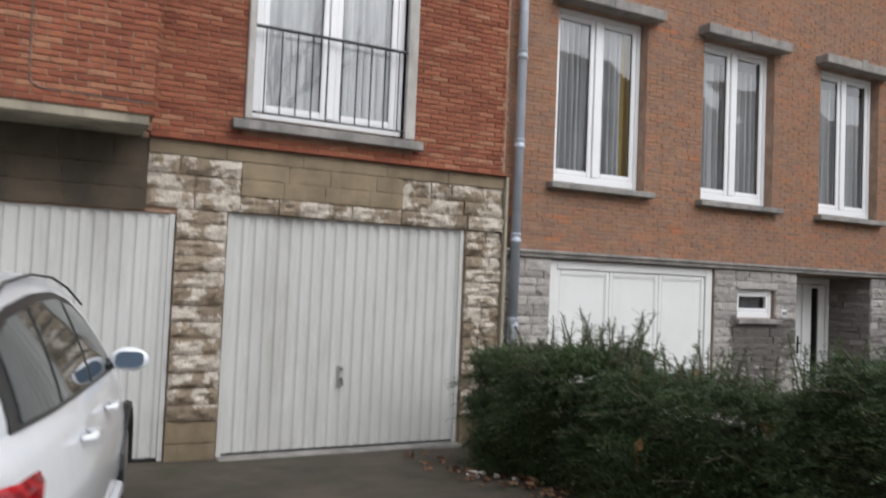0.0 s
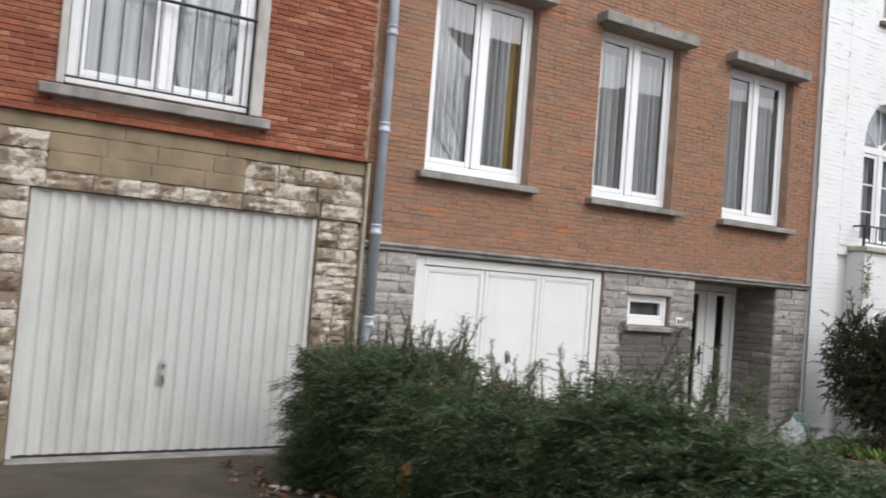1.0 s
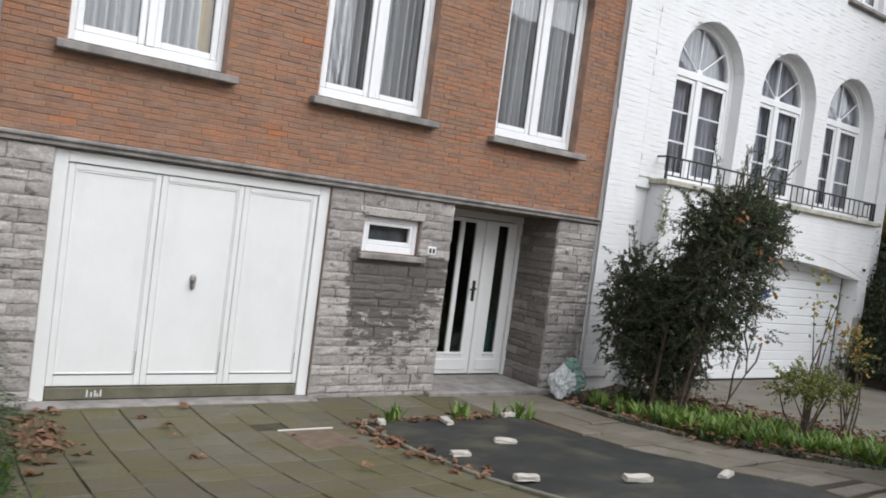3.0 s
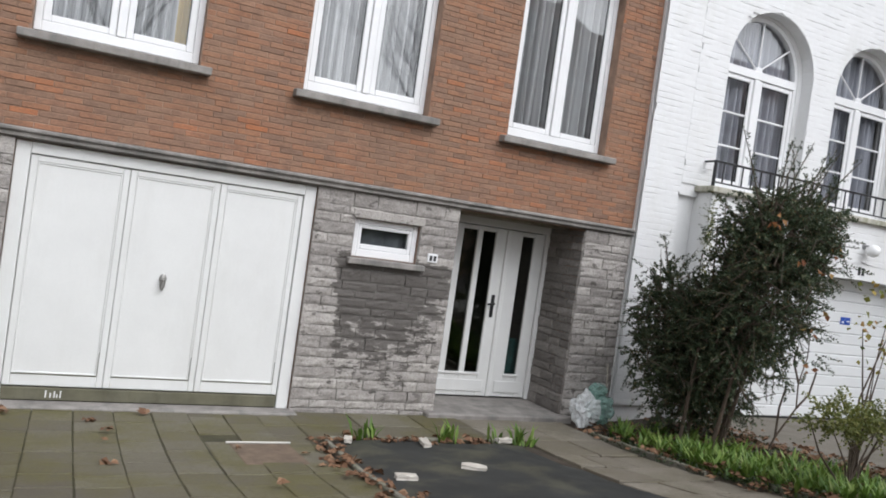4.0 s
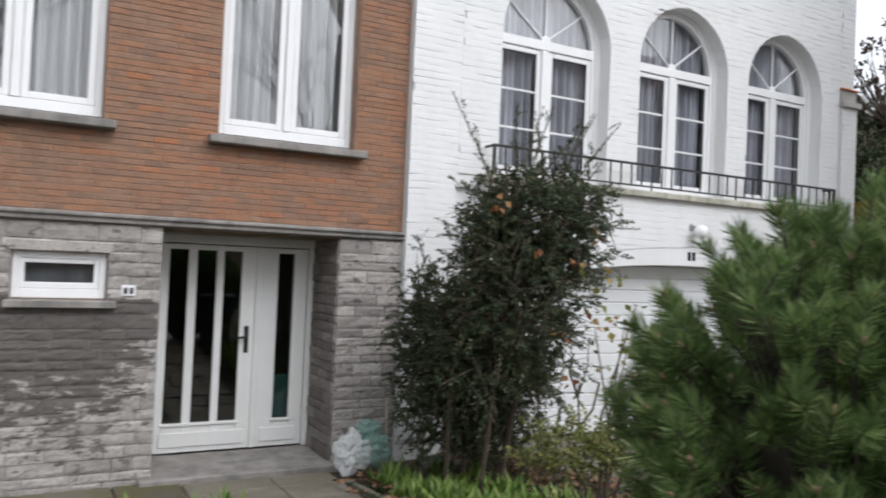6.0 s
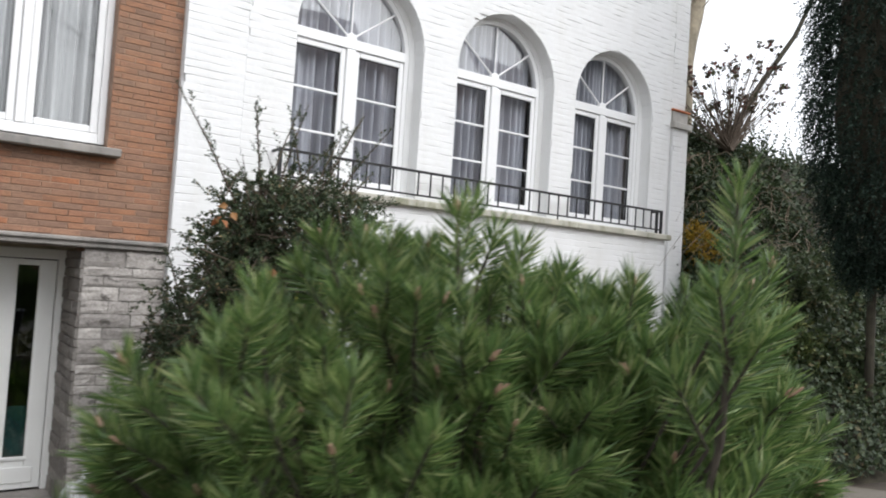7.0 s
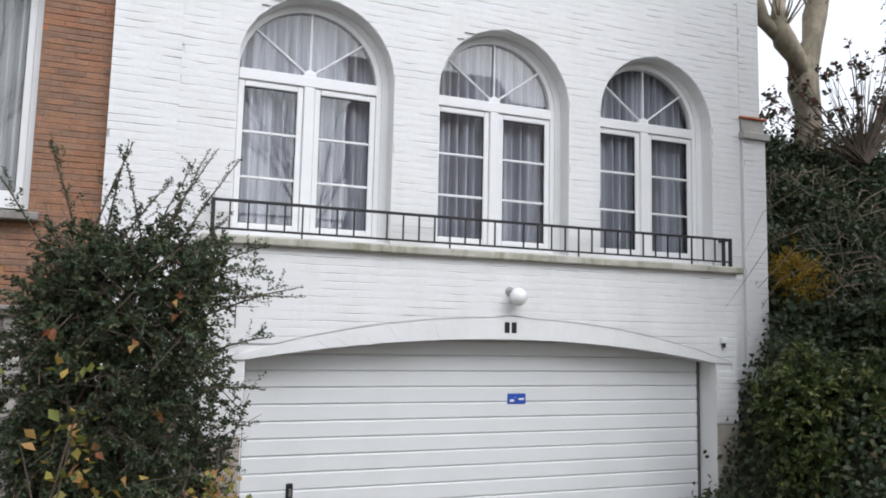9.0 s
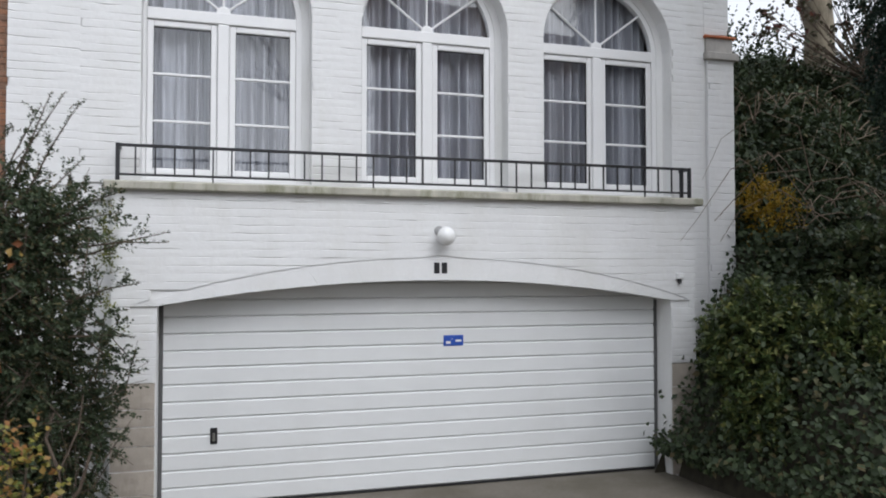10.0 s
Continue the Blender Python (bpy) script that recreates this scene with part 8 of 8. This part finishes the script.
        for k in range(20):
            g.f.append((k, 20 + k, 20 + (k + 1) % 20, (k + 1) % 20))
        mm, nt, b = nodes_of("mirror_glass")
        b.inputs["Base Color"].default_value = (0.13, 0.18, 0.25, 1)
        b.inputs["Metallic"].default_value = 0.6
        b.inputs["Roughness"].default_value = 0.32
        part("mirror_glass", g, mm, mi)
        # handles
        for y in (-0.78, 0.10):
            g = Geo()
            x = half(y) * 0.965
            g.tube([(s * x, y - 0.10, 0.815), (s * (x + 0.035), y - 0.08, 0.82), (s * (x + 0.035), y + 0.06, 0.82), (s * x, y + 0.09, 0.82)], [0.012, 0.018, 0.018, 0.012], 8)
            part("door_handle", g, paint, c, smooth=True)
        # tail lamp, wrapped round the corner
        g = Geo()
        a = [(0.50, -2.135), (0.68, -2.13), (0.80, -2.10), (0.845, -2.02), (0.865, -1.86)]
        for x, y in a:
            for z in (0.74, 0.77, 0.88, 0.905):
                k = 0.0 if z in (0.74, 0.905) else 0.016
                g.v.append((s * (x + k), y - k, z))
        for i in range(4):
            for q in range(3):
                g.f.append((i * 4 + q, i * 4 + 4 + q, i * 4 + 5 + q, i * 4 + 1 + q))
        part("tail_lamp", g, red, c, "red tail lamp", smooth=True)
        g = Geo()
        g.tube([(s * half(y) * 0.99, y, 0.27) for y in (-1.0, -0.3, 0.4, 0.85)], 0.03, 6)
        part("sill_strip", g, paint, c)
        for y in (-1.42, 1.28):
            g = Geo()
            xo = half(y) * 1.0
            g.tube([(s * (xo - 0.20), y, 0.315), (s * (xo - 0.03), y, 0.315), (s * (xo - 0.0), y, 0.315), (s * (xo + 0.004), y, 0.315)], [0.315, 0.315, 0.30, 0.22], 28)
            wh = part("wheel", g, tyre, c)
            g = Geo()
            g.tube([(s * (xo - 0.01), y, 0.315), (s * (xo + 0.012), y, 0.315), (s * (xo + 0.014), y, 0.315)], [0.215, 0.205, 0.05], 24)
            part("rim", g, plain("alloy_rim", (0.5, 0.5, 0.52), 0.3, 0.9, vary=0.05, bumps=0), wh)
            g = Geo()
            pts = []
            for k in range(15):
                ang = math.pi * (k / 14) * 1.12 - 0.06 * math.pi
                pts.append((s * (xo + 0.002), y + 0.36 * math.cos(ang), 0.315 + 0.36 * math.sin(ang)))
            g.tube(pts, 0.03, 6)
            part("wheel_arch", g, black, c, "dark wheel arch lip")
    g = Geo()
    g.box(-0.62, -2.03, 1.02, 0.62, -1.99, 1.20, 0.01)
    g.v = [(x, y + (z - 1.02) * 0.85, z + 0.04) for x, y, z in g.v]
    part("rear_window", g, cg, c)
    g = Geo()
    g.box(-0.55, 2.13, 0.35, 0.55, 2.16, 0.60, 0.01)
    part("grille", g, black, c)


car()


# ---------------------------------------------------------------- bricks and stones
brick_skin(wall_1, -0.012, -2.66, 0.90, 3.084, 5.75, [rect(-1.868, -0.167, 3.22, 5.5)], (-0.15, 0.9, 3.08, 4.6), BRICK_RED, seed=3, length=0.192, height=0.0495, joint=0.0085)
brick_skin(bay, -0.622, -5.2, -2.70, 3.138, 4.6, [], (-3.6, -2.7, 3.16, 4.2), BRICK_RED, seed=4, length=0.192, height=0.0495, joint=0.0085)
g = Geo()
rng = random.Random(8)
for a, b, za, zb in bond(0.0, 0.61, 3.138, 4.8, [], 0.192, 0.0495, 0.0085, rng, 0.01):
    g.brick(a, b, za, zb, rng.uniform(-0.003, 0.003), 0.02)
side_b = part("brickwork", g, BRICK_RED, bay, kind="stuff")
side_b.matrix_local = pose(-2.68, -0.61, 0, 0, 0, 90)

brick_skin(wall_2, 0.0065, 0.94, 7.757, 2.316, 6.9, [rect(a - 0.002, b + 0.002, z - 0.115, 5.118) for a, b, z in B_WINS] + [rect(a - 0.105, b + 0.135, 5.115, 5.245) for a, b, z in B_WINS], (2.9, 5.2, 2.3, 3.0), BRICK_BROWN, seed=5, length=0.208, height=0.0508, joint=0.0068, ch=0.0028, uneven=0.003, wander=0.03)

# grey split stones of the brown house
B_STONE_OPEN = [B_GAR, rect(4.45, 5.14, 1.60, 1.99), B_DOOR]
stone_skin(wall_2, -0.012, 0.945, 7.757, 0.06, 2.228, B_STONE_OPEN, STONE_GREY, 21, rough=0.011, joint=0.007)
# recess side wall, its shade partly put into the stone colour
stone_skin(wall_5, 0.0, -0.66, -0.0, 0.15, 2.2, [], STONE_DAMP_SHADED, 22, rough=0.009, joint=0.007, turn=-90, at=(7.096, 0.0, 0.0))

# tan rock-faced stones of the red house
stone_skin(wall_1, -0.055, -2.402, -1.967, 0.62, 2.47, [], STONE_TAN, 31, (0.135, 0.155), (0.5, 0.6), 0.034)
stone_skin(wall_1, -0.04, -2.402, -1.967, 0.26, 0.62, [], STONE_SMOOTH, 32, (0.16, 0.19), (0.5, 0.6), 0.004)
stone_skin(wall_1, -0.055, 0.472, 0.897, 0.55, 2.47, [], STONE_TAN, 33, (0.12, 0.155), (0.17, 0.4), 0.034)
stone_skin(wall_1, -0.04, 0.472, 0.897, 0.26, 0.55, [], STONE_SMOOTH, 34, (0.14, 0.15), (0.4, 0.5), 0.004)
stone_skin(wall_1, -0.055, -2.66, -1.86, 2.47, 2.93, [], STONE_TAN, 35, (0.14, 0.16), (0.25, 0.45), 0.030)
stone_skin(wall_1, -0.055, -0.27, 0.897, 2.47, 2.93, [], STONE_TAN, 36, (0.14, 0.16), (0.22, 0.45), 0.032)
stone_skin(wall_1, -0.045, -1.86, -0.27, 2.62, 2.93, [], STONE_SMOOTH, 37, (0.15, 0.16), (0.38, 0.5), 0.003, joint=0.004)
stone_skin(wall_1, -0.055, -1.86, -0.27, 2.47, 2.62, [], STONE_TAN, 38, (0.15, 0.16), (0.3, 0.42), 0.028)
stone_skin(wall_1, -0.05, -2.66, 0.897, 2.93, 3.06, [], STONE_SMOOTH, 39, (0.12, 0.14), (0.5, 0.9), 0.003, joint=0.004)
stone_skin(wall_1, -0.03, -5.2, -2.66, 2.43, 3.055, [], STONE_SOOT_SHADED, 40, (0.18, 0.19), (0.42, 0.5), 0.003, name="block", joint=0.004)

# white painted bricks
C_CUT = C_ARCH + [rect(xc - 0.6, xc + 0.6, 6.30, 7.9) for xc in (9.55, 11.35, 13.15)]
white_skin(wall_3, -0.085, 8.30, 14.28, 2.94, 7.9, C_CUT, (10.1, 10.7, 2.9, 5.6), 6)
white_skin(wall_4, -0.305, 8.585, 13.995, 1.30, 2.86, [(11.325, 2.395, -1, 1.92, 0.205), (11.325, 2.60, 1.90, 1.93, 0.40)], (8.6, 14.0, 2.35, 2.86), 7)
white_skin(wall_10, -0.083, 7.76, 8.2996, 0.3, 7.9, [], (7.7, 8.3, 3.0, 5.0), 8)
white_skin(wall_9, -0.115, 14.302, 14.62, 0.3, 4.42, [], (14.3, 14.62, 2.5, 4.4), 9)
white_skin(wall_3, -0.085, 14.282, 14.58, 4.70, 7.9, [], (14.2, 14.6, 4.7, 5.6), 12)
white_skin(wall_8, -0.085, 14.002, 14.298, 0.3, 2.93, [], (14.0, 14.3, 1.5, 2.9), 13)
# the ring of headers over the garage arch
inner = arch_pts(11.325, 2.395, 1.92, 0.205, 62)
outer = arch_pts(11.325, 2.60, 1.92, 0.40, 62)
for i in range(62):
    g = Geo()
    (a, b), (c, d), (e, f), (h, k) = inner[i], inner[i + 1], outer[i + 1], outer[i]
    q = [(a, b + 0.002 * math.sin(i * 2.3)), (c, d + 0.002 * math.sin(i * 2.3)), (e, f), (h, k)]
    fr = -0.307 + 0.0012 * math.sin(i * 5.1)
    g.add([(x, fr, z) for x, z in q] + [(x, -0.28, z) for x, z in q], [(0, 1, 2, 3), (4, 5, 1, 0), (5, 6, 2, 1), (6, 7, 3, 2), (7, 4, 0, 3)])
    part("brick", g, BRICK_WHITE, wall_4)
# bare stones at the foot of the white garage front
PALE_STONE = plain("pale_base_stone", (0.46, 0.41, 0.35), 0.85, vary=0.15, scale=4, bumps=0.3, dirt=(0.30, 0.26, 0.2), dirt_amount=0.6)
stone_skin(wall_4, -0.30, 13.725, 13.995, 0.2, 1.30, [], PALE_STONE, 51, (0.13, 0.2), (0.2, 0.28), 0.006)
stone_skin(wall_4, -0.30, 8.585, 8.925, 0.2, 1.30, [], PALE_STONE, 52, (0.13, 0.2), (0.25, 0.36), 0.006)
